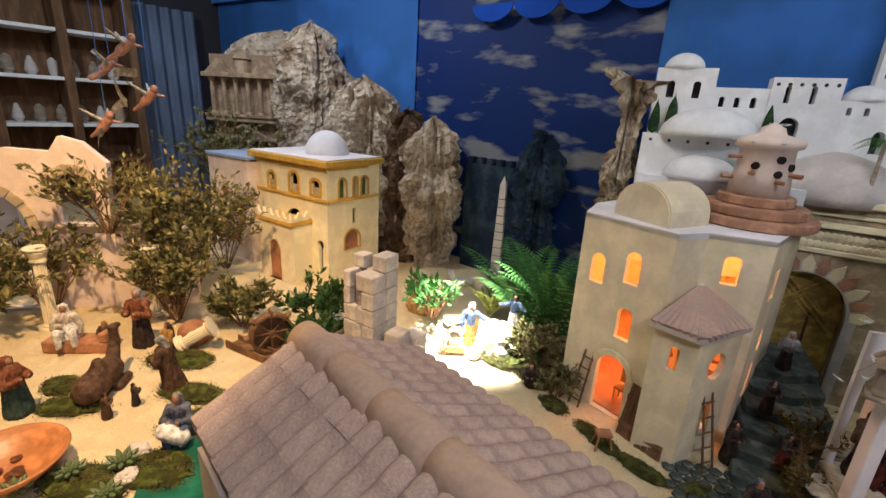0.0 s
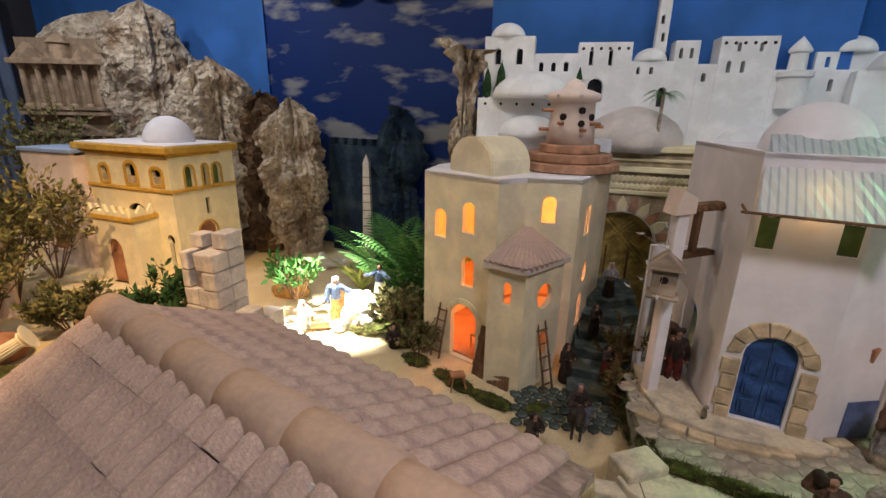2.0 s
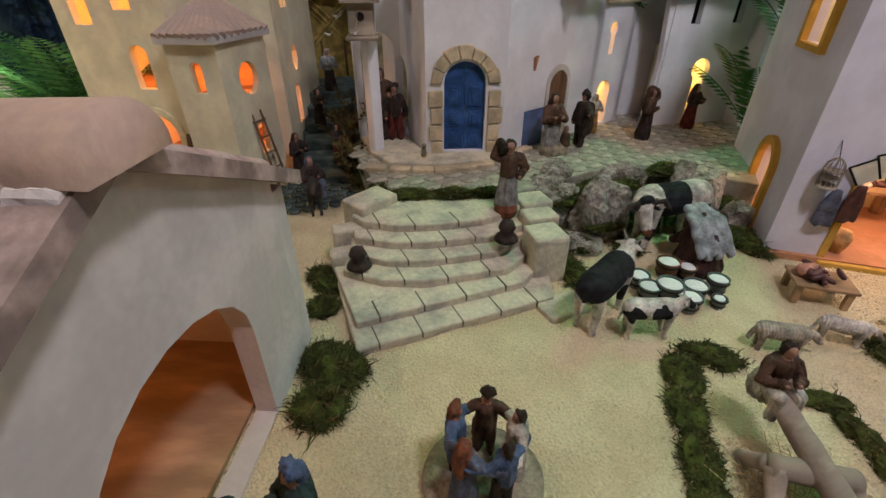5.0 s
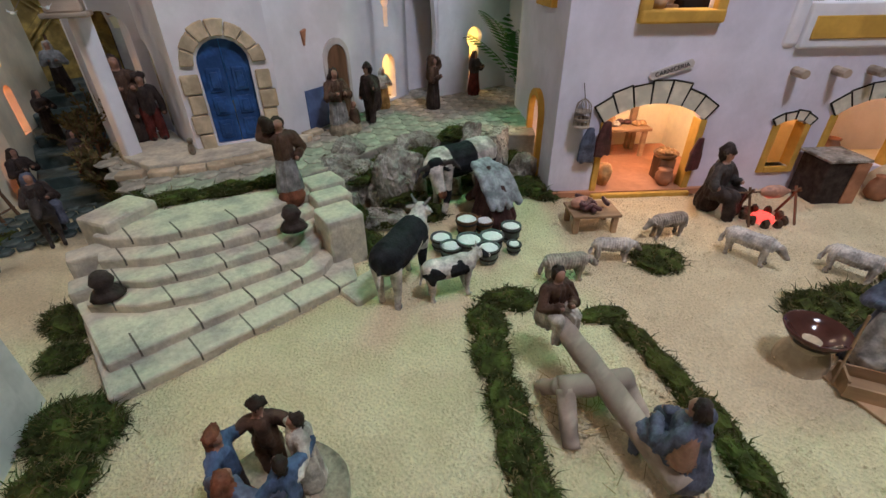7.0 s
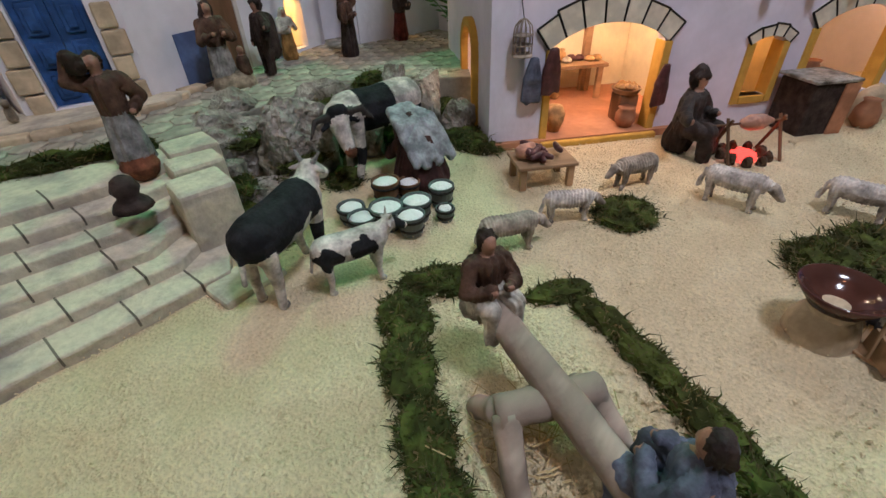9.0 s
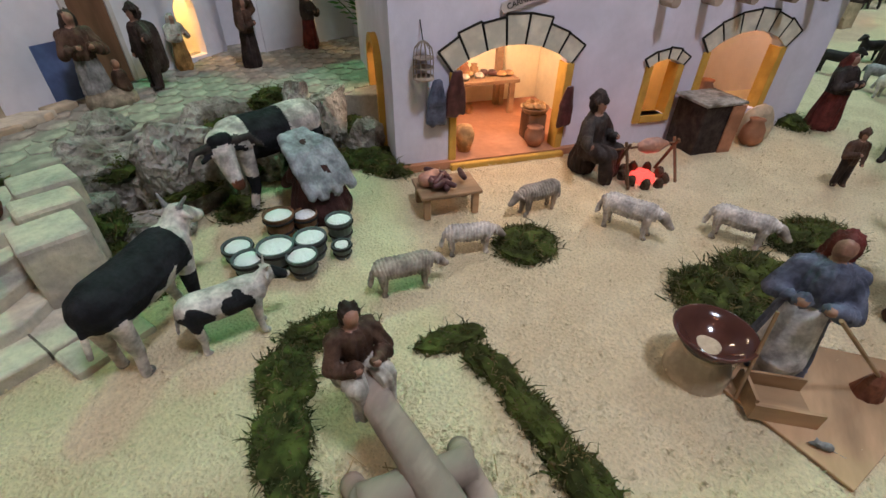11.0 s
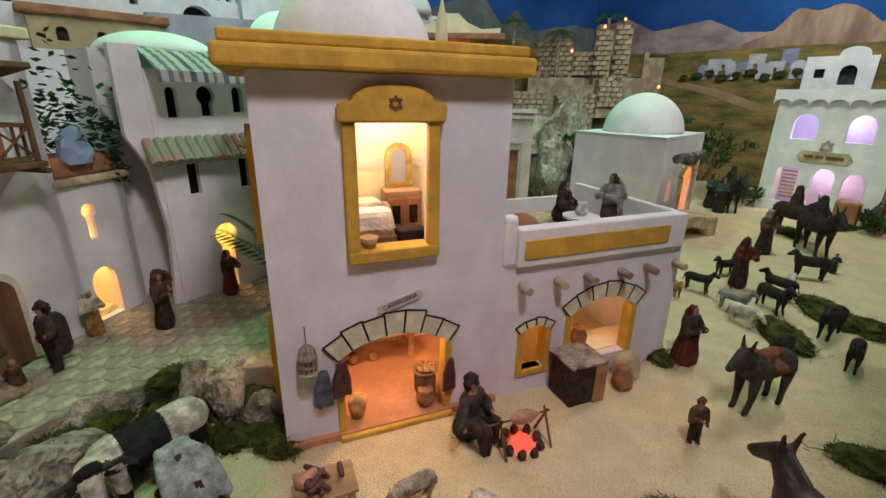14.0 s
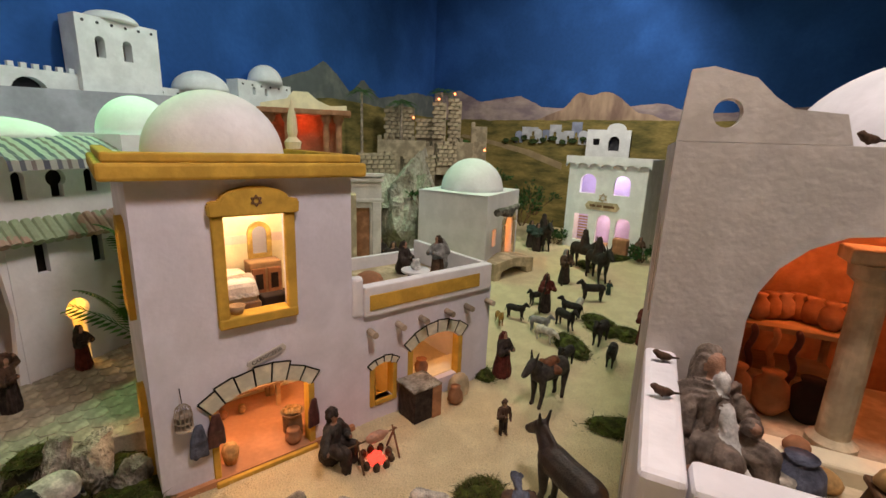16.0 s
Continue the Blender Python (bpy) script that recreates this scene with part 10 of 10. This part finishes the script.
rnd = random.Random(72)
for k in range(9):
    r = rnd.uniform(0.009, 0.014)
    mt, lab = rnd.choice(((TERRA, "small clay pot on the shop floor"), (P_DARK, "small dark pot on the shop table"), (BREAD, "small pale crock on the shop table")))
    low = k < 3
    tagged(part("clay_pot", lathe([(r * 0.6, 0), (r, r * 0.6), (r * 0.9, r * 1.4), (r * 0.55, r * 1.8), (r * 0.75, r * 2.1), (0.0001, r * 2.0)], 14), mt, m=HM @ pose(0.12 + 0.05 * k if low else 0.1 + 0.024 * (k - 3) + 0.02, 0.225 if low else 0.258, 0.0155 if low else 0.0945), smooth=True), lab.replace("table", "floor") if low else lab.replace("floor", "table"), "pot", "pots in the shop")

# bedroom interior
BEDW = mat("white_bedding", (0.72, 0.66, 0.58), 0.85, 0.12, 30, 0.6, 160)
bed = thing("bed", "bed with a white lace cover", "bed", HM @ pose(0.16, 0.115, 0.361))
part("mattress", box(-0.075, 0.075, -0.06, 0.08, 0.03, 0.085, 0.012), BEDW, bed)
part("bed_frame", box(-0.08, 0.08, -0.065, 0.085, 0.0, 0.035, 0.003), WOOD, bed)
part("lace_cover", cloth(-0.07, 0.076, (0.0, 0.088), (-0.066, 0.05), -0.012, 20, 8, 0.002), BEDW, bed, "white crochet cover")
part("pillow", boulder(0.07, 0.05, 0.03, 5, 0.15, 3), BEDW, bed, m=pose(-0.02, 0.06, 0.083))
cbt = thing("night_cabinet", "small orange-brown wooden cabinet", "cabinet", HM @ pose(0.285, 0.175, 0.361))
part("body", box(-0.04, 0.04, -0.025, 0.025, 0, 0.1, 0.003), WOODL, cbt)
for x in (-0.035, 0.003):
    d = part("door", box(x, x + 0.032, -0.028, -0.0245, 0.012, 0.085, 0.001), TERRA, cbt)
    part("door_pane", box(x + 0.007, x + 0.025, -0.0295, -0.0275, 0.03, 0.07), DARK, d)
mir = thing("mirror", "gilded arched mirror above the cabinet", "mirror", HM @ pose(0.285, 0.19, 0.463))
part("mirror_frame", panel(arched(-0.03, 0.03, 0, 0.095, 0.03), [arched(-0.018, 0.018, 0.012, 0.083, 0.018)], 0.006), GOLD, mir)
glass = mat("mirror_glass", (0.6, 0.65, 0.7), 0.03, 0.02, 5, 0, 30, metal=1.0)
part("mirror_glass", panel(arched(-0.018, 0.018, 0.012, 0.083, 0.018), (), 0.002, 0.003), glass, mir)
tagged(part("chest", box(-0.028, 0.028, -0.02, 0.02, 0, 0.045, 0.003), DARK, m=HM @ pose(0.27, 0.06, 0.361)), "dark studded chest on the bedroom floor", "chest")
tagged(part("basket", lathe([(0.012, 0), (0.018, 0.018), (0.014, 0.018), (0.0001, 0.01)], 16), WOODL, m=HM @ pose(0.175, 0.01, 0.393), smooth=True), "small basket on the window sill", "basket")
part("wall_border", box(0.021, TALL - 0.021, DEEP - 0.004, DEEP - 0.001, 0.5, 0.525), TERRA, house)
part("inner_wall", box(0.021, TALL - 0.021, 0.215, 0.22, 0.361, 0.669), CREAM2, house)
part("wall_border", box(0.021, TALL - 0.021, 0.212, 0.2145, 0.5, 0.522), PINKW, house, "pink tiled border")
tagged(part("round_table", lathe([(0.006, 0), (0.006, 0.05), (0.045, 0.052), (0.046, 0.058), (0.0001, 0.058)], 24), WHITE, m=HM @ pose(0.74, 0.13, 0.3185)), "small round white terrace table", "table")
tagged(part("jug", lathe([(0.01, 0), (0.017, 0.008), (0.014, 0.02), (0.009, 0.028), (0.012, 0.034)], 16), P_WHITE, m=HM @ pose(0.74, 0.13, 0.377), smooth=True), "white painted jug on the terrace table", "jug")
tagged(part("barrel", lathe([(0.03, 0), (0.042, 0.02), (0.044, 0.035), (0.035, 0.05), (0.02, 0.058), (0.0001, 0.06)], 20), TERRA, m=HM @ pose(0.6, 0.18, 0.3185), smooth=True), "dark red round pot on the terrace", "pot")

# cream house: doors, ladders, stool
def ladder(x, y, rz, lean, h, label):
    t = thing("ladder", label, "ladder", pose(x, y, 0, lean, 0, rz))
    for sx_ in (-0.018, 0.018):
        part("ladder_rail", rod((sx_, 0, 0), (sx_ * 0.85, 0, h), 0.0035, 0.003, 6), WOOD, t)
    for k in range(5):
        part("ladder_rung", rod((-0.022, 0, h * (0.12 + 0.19 * k)), (0.022, 0, h * (0.12 + 0.19 * k)), 0.0025, n=6), WOOD, t)


ladder(0.0, 1.335, -33, -14, 0.19, "dark wooden ladder leaning on the cream house")
ladder(0.37, 1.19, 40, -14, 0.22, "dark wooden ladder leaning by the porch")
for x, y, rz, w, h, lean in ((0.155, 1.235, -38, 0.055, 0.165, -14), (0.215, 1.19, -30, 0.075, 0.15, -16)):
    t = thing("wooden_door", "old dark plank door leaning by the entrance", "door panel", pose(x, y, 0, lean, 0, rz))
    for k in range(4):
        part("plank", box(-w / 2 + w / 4 * k + 0.0006, -w / 2 + w / 4 * (k + 1) - 0.0006, -0.004, 0.004, 0, h, 0.001), WOOD, t)
    for z in (0.25, 0.75):
        part("batten", box(-w / 2, w / 2, -0.008, -0.004, h * z - 0.008, h * z + 0.008, 0.001), WOOD, t)
stl = thing("stool", "small red-brown wooden stool", "stool", pose(0.095, 1.165, 0, 0, 0, 20))
part("seat", box(-0.022, 0.022, -0.016, 0.016, 0.045, 0.052, 0.001), TERRA, stl)
for sx_ in (-1, 1):
    for sy_ in (-1, 1):
        part("leg", rod((sx_ * 0.024, sy_ * 0.018, 0), (sx_ * 0.015, sy_ * 0.01, 0.046), 0.003, n=6), TERRA, stl)
chair = thing("chair", "small orange-lit chair inside the doorway", "chair", fm @ pose(0.175, 0.09, 0.013))
part("seat", box(-0.02, 0.02, -0.02, 0.02, 0.045, 0.052, 0.001), WOODL, chair)
part("backrest", box(-0.02, 0.02, 0.016, 0.02, 0.06, 0.11, 0.001), WOODL, chair)
for sx_ in (-1, 1):
    for sy_ in (-1, 1):
        part("leg", rod((sx_ * 0.017, sy_ * 0.017, 0), (sx_ * 0.017, sy_ * 0.017, 0.046), 0.0028, n=6), WOODL, chair)

# dovecote on the porch post and white doves
dv = thing("dovecote", "small grey wooden dovecote fixed to the porch post", "dovecote", pose(0.592, 1.05, 0.40, 0, 0, -20))
part("box_body", box(-0.028, 0.028, -0.025, 0.025, 0, 0.07, 0.003), DRIFT, dv)
part("box_floor", box(-0.036, 0.036, -0.034, 0.03, -0.008, 0, 0.002), DRIFT, dv)
part("box_roof", panel([(-0.042, 0.066), (0.042, 0.066), (0.0, 0.105)], (), 0.07, -0.038), DRIFT, dv)
part("nest_hole", rod((0, -0.027, 0.04), (0, -0.022, 0.04), 0.009, n=12), DARK, dv)
dove_me = melded(scaled([((-0.4, 0, 0), 0.16, (0.3, 0, 0.1), 0.2, 0), ((0.5, 0, 0.2), 0.14, (0.7, 0, 0.2), 0.08, 0), ((-0.5, 0, 0), 0.1, (-0.9, 0, 0.02), 0.14, 0), ((0, 0.1, 0.1), 0.1, (-0.2, 0.7, 0.45), 0.07, 0), ((0, -0.1, 0.1), 0.1, (-0.2, -0.7, 0.45), 0.07, 0)], 0.016), [P_WHITE], 0.0019)
rnd = random.Random(13)
for x, y, z in ((0.575, 1.02, 0.52), (0.55, 1.06, 0.47), (0.53, 1.02, 0.44), (0.56, 0.99, 0.41), (0.54, 1.1, 0.53), (0.585, 1.08, 0.56), (0.52, 1.08, 0.40)):
    d = thing("white_dove", "white dove ornament on a thin wire", "dove", pose(x, y, z), "white doves")
    o2 = new("dove_body", dove_me)
    o2.parent, o2.matrix_basis = d, pose(0, 0, 0, rnd.uniform(-15, 15), rnd.uniform(-15, 15), rnd.uniform(0, 360))
    part("wire", rod((0, 0, 0), (0.6 - x, 1.065 - y, 0.5 - z), 0.0005, n=4), DRIFT, d)
for k in range(8):
    a = 0.8 * k
    o2 = new("white_dove", dove_me)
    rr = (0.03 if k < 3 else 0.09) if k != 7 else 0.13
    o2.matrix_basis = pose(0.415 + rr * math.cos(a), 1.58 + rr * math.sin(a), OCT_H + (0.29 if k < 3 else 0.252) - (0.22 if k == 7 else 0) - (0.0 if k < 3 else 0.012), 0, 0, 50 * k)
    tagged(o2, "white dove ornament on the pigeon tower", "dove", "white doves")

# courtyard room
ct = thing("work_table", "rough red-lit wooden table with pots", "table", RBM @ pose(0.2, 0.2, 0.373))
part("tabletop", box(-0.09, 0.09, -0.04, 0.04, 0.12, 0.13, 0.002), WOODL, ct)
part("shelf", box(-0.085, 0.085, -0.035, 0.035, 0.05, 0.058, 0.001), WOODL, ct)
for sx_ in (-1, 1):
    for sy_ in (-1, 1):
        part("leg", rod((sx_ * 0.08, sy_ * 0.032, 0), (sx_ * 0.08, sy_ * 0.032, 0.12), 0.006, n=8), WOODL, ct)
rnd = random.Random(31)
for k in range(9):
    tagged(part("clay_pot", lathe([(0.01, 0), (0.018, 0.012), (0.016, 0.03), (0.009, 0.038), (0.012, 0.044)], 16), rnd.choice((TERRA, DARK, BRICKM)), m=RBM @ pose(0.125 + 0.02 * k, 0.2 + rnd.uniform(-0.02, 0.02), 0.504), smooth=True), "small clay pot on the work table", "pot", "pots on the work table")
for k in range(3):
    tagged(part("clay_jar", lathe([(0.014, 0), (0.028, 0.02), (0.024, 0.05), (0.013, 0.062), (0.017, 0.07)], 16), rnd.choice((TERRA, BRICKM, DARK)), m=RBM @ pose(0.14 + 0.05 * (k % 5), 0.12 + 0.05 * (k // 5), 0.373), smooth=True), "clay jar on the red-lit floor", "jar", "jars on the floor")
tagged(part("white_jug", lathe([(0.014, 0), (0.022, 0.014), (0.02, 0.03), (0.012, 0.038), (0.016, 0.042)], 18), P_CREAM, m=RBM @ pose(0.16, -0.1, 0.361), smooth=True), "cream jug beside the seated man", "jug")
tagged(part("dark_jar", lathe([(0.016, 0), (0.03, 0.02), (0.026, 0.045), (0.014, 0.055), (0.018, 0.06)], 18), P_SLATE, m=RBM @ pose(0.185, -0.07, 0.361), smooth=True), "dark jar beside the seated man", "jar")
wt = thing("trestle_stool", "rough dark wooden trestle stool", "stool", RBM @ pose(0.27, -0.11, 0.361))
part("seat", box(-0.035, 0.035, -0.025, 0.025, 0.06, 0.068, 0.003), WOOD, wt)
for sx_ in (-1, 1):
    for sy_ in (-1, 1):
        part("leg", rod((sx_ * 0.034, sy_ * 0.024, 0), (sx_ * 0.024, sy_ * 0.014, 0.062), 0.006, n=7), WOOD, wt)
for x, y, z in ((0.022, -0.05, 0.4945), (0.02, -0.15, 0.4945), (0.2, 0.015, 0.7855)):
    o2 = new("sparrow_ornament", melded(scaled([((-0.3, 0, 0.35), 0.24, (0.2, 0, 0.45), 0.26, 0), ((0.4, 0, 0.65), 0.2, (0.5, 0, 0.65), 0.17, 0), ((-0.4, 0, 0.35), 0.12, (-1.0, 0, 0.3), 0.08, 0), ((0, 0.08, 0.05), 0.05, (0, 0.08, 0.3), 0.06, 0), ((0, -0.08, 0.05), 0.05, (0, -0.08, 0.3), 0.06, 0)], 0.022), [P_BROWN], 0.002))
    o2.matrix_basis = RBM @ pose(x, y, z, 0, 0, 200)
    tagged(o2, "small brown sparrow ornament on the wall", "bird ornament", "sparrows")

# food on the stool, hanging strings and a meat heap in the lit room
for x, y, z, r, mt, lab in ((0.255, -0.11, 0.43, 0.02, BREAD, "round loaf on the trestle stool"), (0.288, -0.105, 0.43, 0.017, MEAT, "pale joint of meat on the trestle stool"), (0.225, -0.03, 0.361, 0.02, BREAD, "round loaf beside the sill"), (0.2, 0.0, 0.386, 0.016, TERRA, "small red clay pot on the sill")):
    bm = boulder(r * 2, r * 1.6, r * 1.3, int(x * 999), 0.15, 3)
    tagged(part("food" if mt is not TERRA else "clay_pot", bm, mt, m=RBM @ pose(x, y, z + 0.002), smooth=True), lab, "food" if mt is not TERRA else "pot")
for k in range(4):
    caps = []
    for q in range(6):
        caps.append(((0.003 * math.sin(q * 2), 0, -0.016 * q), 0.0055, (0.004 * math.sin(q * 2 + 1), 0, -0.016 * q - 0.01), 0.0055, 0))
    ob = new("sausage_string", melded(caps, [SAUS if k % 2 else TERRA], 0.0024))
    ob.matrix_basis = RBM @ pose(0.13 + 0.03 * k, 0.155, 0.5)
    tagged(ob, "string of red sausages hung from the work table", "sausages", "sausage strings")
part("dome", lathe(dome_profile(0.19, 0.16, 12), 36), WHITE, rb, m=pose(0.36, 0.27, 0.765), smooth=True)

# warm-lit foreground
ORB = mat("orange_wood_bowl", (0.55, 0.22, 0.08), 0.4, 0.3, 14, 0.2, 60, stretch=(1, 1, 3))
ob = thing("coin_bowl", "large orange-brown wooden bowl holding coins", "bowl", pose(-1.225, 0.44, 0))
part("bowl_shell", lathe([(0.0001, 0.0), (0.05, 0.0), (0.095, 0.03), (0.125, 0.065), (0.12, 0.066), (0.09, 0.036), (0.045, 0.012), (0.0001, 0.01)], 40), ORB, ob, smooth=True)
COIN = mat("copper_coin", (0.35, 0.16, 0.08), 0.35, 0.3, 50, 0.1, 80, metal=0.8)
rnd = random.Random(77)
for k in range(11):
    tagged(part("coin", lathe([(0.0001, 0), (0.012, 0), (0.012, 0.002), (0.0001, 0.002)], 16), COIN, m=pose(-1.225 + rnd.uniform(-0.045, 0.045), 0.44 + rnd.uniform(-0.035, 0.05), 0.014 + 0.0022 * (k % 4), rnd.uniform(-4, 4), 0, 0)), "copper coin lying in the bowl", "coin", "coins")
POND = mat("green_water_paint", (0.02, 0.14, 0.09), 0.15, 0.3, 14, 0.1, 40)
tagged(part("water", slab([(-1.0, 0.64), (-0.93, 0.74), (-0.75, 0.74), (-0.62, 0.5), (-0.78, 0.42), (-0.9, 0.5)], 0.001, 0.008, 0.002), POND), "painted green pond beside the roofed house", "water", kind="structure")
rock_at(-1.04, 0.62, 0, 0.06, 0.05, 0.03, 70, "pale stone at the pond edge", 20, GREYW)
rock_at(-0.98, 0.55, 0, 0.06, 0.05, 0.03, 71, "pale stone at the pond edge", 70, GREYW)
SUCC = mat("succulent_leaf", (0.12, 0.17, 0.07), 0.5, 0.3, 30, 0.1, 60)
for j, (x, y, r) in enumerate(((-1.02, 0.57, 0.045), (-1.10, 0.50, 0.04), (-0.96, 0.49, 0.04), (-1.15, 0.42, 0.04))):
    t = thing("succulent", "green rosette succulent plant on moss", "plant", pose(x, y, 0.01), "succulents")
    for ring, cnt, tilt in ((1.0, 9, 25), (0.75, 8, 45), (0.45, 6, 65)):
        for k in range(cnt):
            b = lathe([(0.0001, 0), (r * 0.12, r * 0.15), (r * 0.17, r * 0.6), (r * 0.1, r * 0.85), (0.0001, r)], 6)
            part("leaf", b, SUCC, t, m=pose(0, 0, 0.008, 0, 0, 360 * k / cnt + ring * 40) @ pose(0, 0, 0, 0, 90 - tilt, 0) @ Matrix.Scale(ring, 4))
bedf = thing("couch", "low red-brown couch under the reclining figurine", "couch", pose(-1.69, 0.89, 0, 0, 0, 25))
part("couch_body", box(-0.11, 0.11, -0.04, 0.04, 0, 0.045, 0.006), TERRA, bedf)
part("couch_back", box(0.085, 0.11, -0.04, 0.04, 0.045, 0.08, 0.005), TERRA, bedf)
tagged(part("large_jar", lathe([(0.03, 0), (0.055, 0.03), (0.05, 0.08), (0.025, 0.1), (0.03, 0.11)], 22), TERRA, m=pose(-1.4, 1.12, 0.02, 60, 0, 40), smooth=True), "large terracotta jar lying on its side", "jar")
wh = thing("water_wheel", "dark brown wooden water wheel beside a trough", "water wheel", pose(-1.07, 1.16, 0.085, 90, 0, 55))
part("rim", lathe([(0.068, -0.015), (0.078, -0.015), (0.078, 0.015), (0.068, 0.015), (0.068, -0.015)], 28), WOOD, wh)
part("hub", lathe([(0.012, -0.02), (0.012, 0.02)], 12), WOOD, wh)
for k in range(8):
    a = 6.283 * k / 8
    part("spoke", rod((0.01 * math.cos(a), 0.01 * math.sin(a), 0), (0.07 * math.cos(a), 0.07 * math.sin(a), 0), 0.004, n=6), WOOD, wh)
    part("paddle", box(-0.003, 0.003, -0.016, 0.016, -0.016, 0.016), WOOD, wh, m=pose(0.08 * math.cos(a), 0.08 * math.sin(a), 0, 0, 0, math.degrees(a) + 90))
tr = thing("wooden_trough", "long dark wooden water trough", "trough", pose(-1.13, 1.13, 0, 0, 0, -8))
part("trough_side", box(-0.12, 0.12, -0.03, -0.024, 0, 0.03), WOOD, tr)
part("trough_side", box(-0.12, 0.12, 0.024, 0.03, 0, 0.03), WOOD, tr)
part("trough_floor", box(-0.12, 0.12, -0.024, 0.024, 0, 0.008), WOOD, tr)
tagged(part("straw_hut", boulder(0.16, 0.1, 0.1, 88, 0.3, 3), BREAD, m=pose(-0.72, 1.75, 0)), "low heap of straw behind the holy group", "straw")
crib = thing("manger", "small straw-filled wooden manger", "manger", pose(-0.46, 1.46, 0, 0, 0, 20))
part("manger_box", box(-0.035, 0.035, -0.02, 0.02, 0.015, 0.04, 0.002), WOODL, crib)
part("manger_straw", boulder(0.066, 0.036, 0.03, 93, 0.3, 3), BREAD, crib, m=pose(0, 0, 0.035))
for sx_ in (-1, 1):
    part("manger_leg", rod((sx_ * 0.03, -0.02, 0), (sx_ * 0.025, 0.018, 0.016), 0.003, n=6), WOODL, crib)
tagged(part("white_rock", boulder(0.16, 0.13, 0.15, 98, 0.35, 4), GREYW, m=pose(-0.32, 1.52, 0)), "pale brightly lit rock beside the holy group", "rock")
tagged(part("cauldron", lathe([(0.014, 0), (0.028, 0.012), (0.03, 0.026), (0.024, 0.036), (0.026, 0.038), (0.02, 0.034), (0.0001, 0.03)], 18), GREYW, m=pose(-0.385, 1.46, 0), smooth=True), "grey round pot before the holy group", "pot")

# flying angels with a ribbon, hung on threads
for x, y, z, rz in ((-2.02, 1.5, 0.86, 20), (-2.15, 1.42, 0.98, 60), (-2.12, 1.36, 0.74, 10), (-2.02, 1.42, 1.06, 40)):
    t = thing("hanging_angel", "small flesh-coloured winged ornament on a blue thread", "hanging ornament", pose(x, y, z, 0, 0, rz), "hanging ornaments")
    o2 = new("ornament_body", melded(scaled([((0, 0, 0), 0.16, (0.25, 0, 0.25), 0.15, 0), ((0.36, 0, 0.42), 0.12, (0.37, 0, 0.46), 0.12, 0), ((0, 0, -0.05), 0.1, (-0.4, 0.08, -0.25), 0.06, 0), ((0.02, -0.1, -0.05), 0.1, (-0.35, -0.12, -0.3), 0.06, 0), ((0.15, 0.1, 0.25), 0.07, (-0.2, 0.5, 0.6), 0.04, 1), ((0.15, -0.1, 0.25), 0.07, (-0.2, -0.5, 0.6), 0.04, 1), ((0.3, 0.1, 0.25), 0.06, (0.6, 0.2, 0.2), 0.04, 0)], 0.13), [MEAT, P_CREAM], 0.004))
    o2.parent = t
    part("thread", rod((0.03, 0, 0.05), (0.03, 0, CEIL - z), 0.0015, n=4), CLOTHB, t)
bm = mesh()
pts = [Vector((-2.12, 1.33, 0.66)).lerp(Vector((-2.0, 1.45, 1.0)), k / 24) + Vector((0.03 * math.sin(k * 0.55), -0.03 * math.sin(k * 0.4), 0.025 * math.sin(k * 0.7))) for k in range(25)]
vs = [(bm.verts.new(p + Vector((0, 0, 0.018))), bm.verts.new(p - Vector((0.004, 0, 0.018)))) for p in pts]
for a, b2 in zip(vs, vs[1:]):
    bm.faces.new((a[0], a[1], b2[1], b2[0]))
bmesh.ops.solidify(bm, geom=bm.faces[:], thickness=0.002)
tagged(part("ribbon", bm, P_CREAM), "pale waving ribbon carried by hanging ornaments", "ribbon")
plate = thing("painted_plate", "blue and white painted plate on a stand", "plate", pose(-2.55, 1.05, 0.62, 70, 0, 60))
part("plate_dish", lathe([(0.0001, 0), (0.06, 0.002), (0.1, 0.012), (0.1, 0.016), (0.06, 0.006), (0.0001, 0.004)], 36), P_WHITE, plate, smooth=True)
part("plate_ring", lathe([(0.075, 0.0085), (0.095, 0.0145), (0.095, 0.0165), (0.075, 0.0105)], 36), P_BLUE, plate)
part("plate_motif", lathe([(0.0001, 0.0042), (0.035, 0.0052), (0.035, 0.007), (0.0001, 0.006)], 8), P_BLUE, plate)
tagged(part("plate_shelf", box(-0.14, 0.14, -0.08, 0.08, 0.0, 0.52), WHITE, m=pose(-2.55, 1.05, 0, 0, 0, 60)), "white pedestal carrying the painted plate", "pedestal")

bpy.data.scenes.remove(workshop)
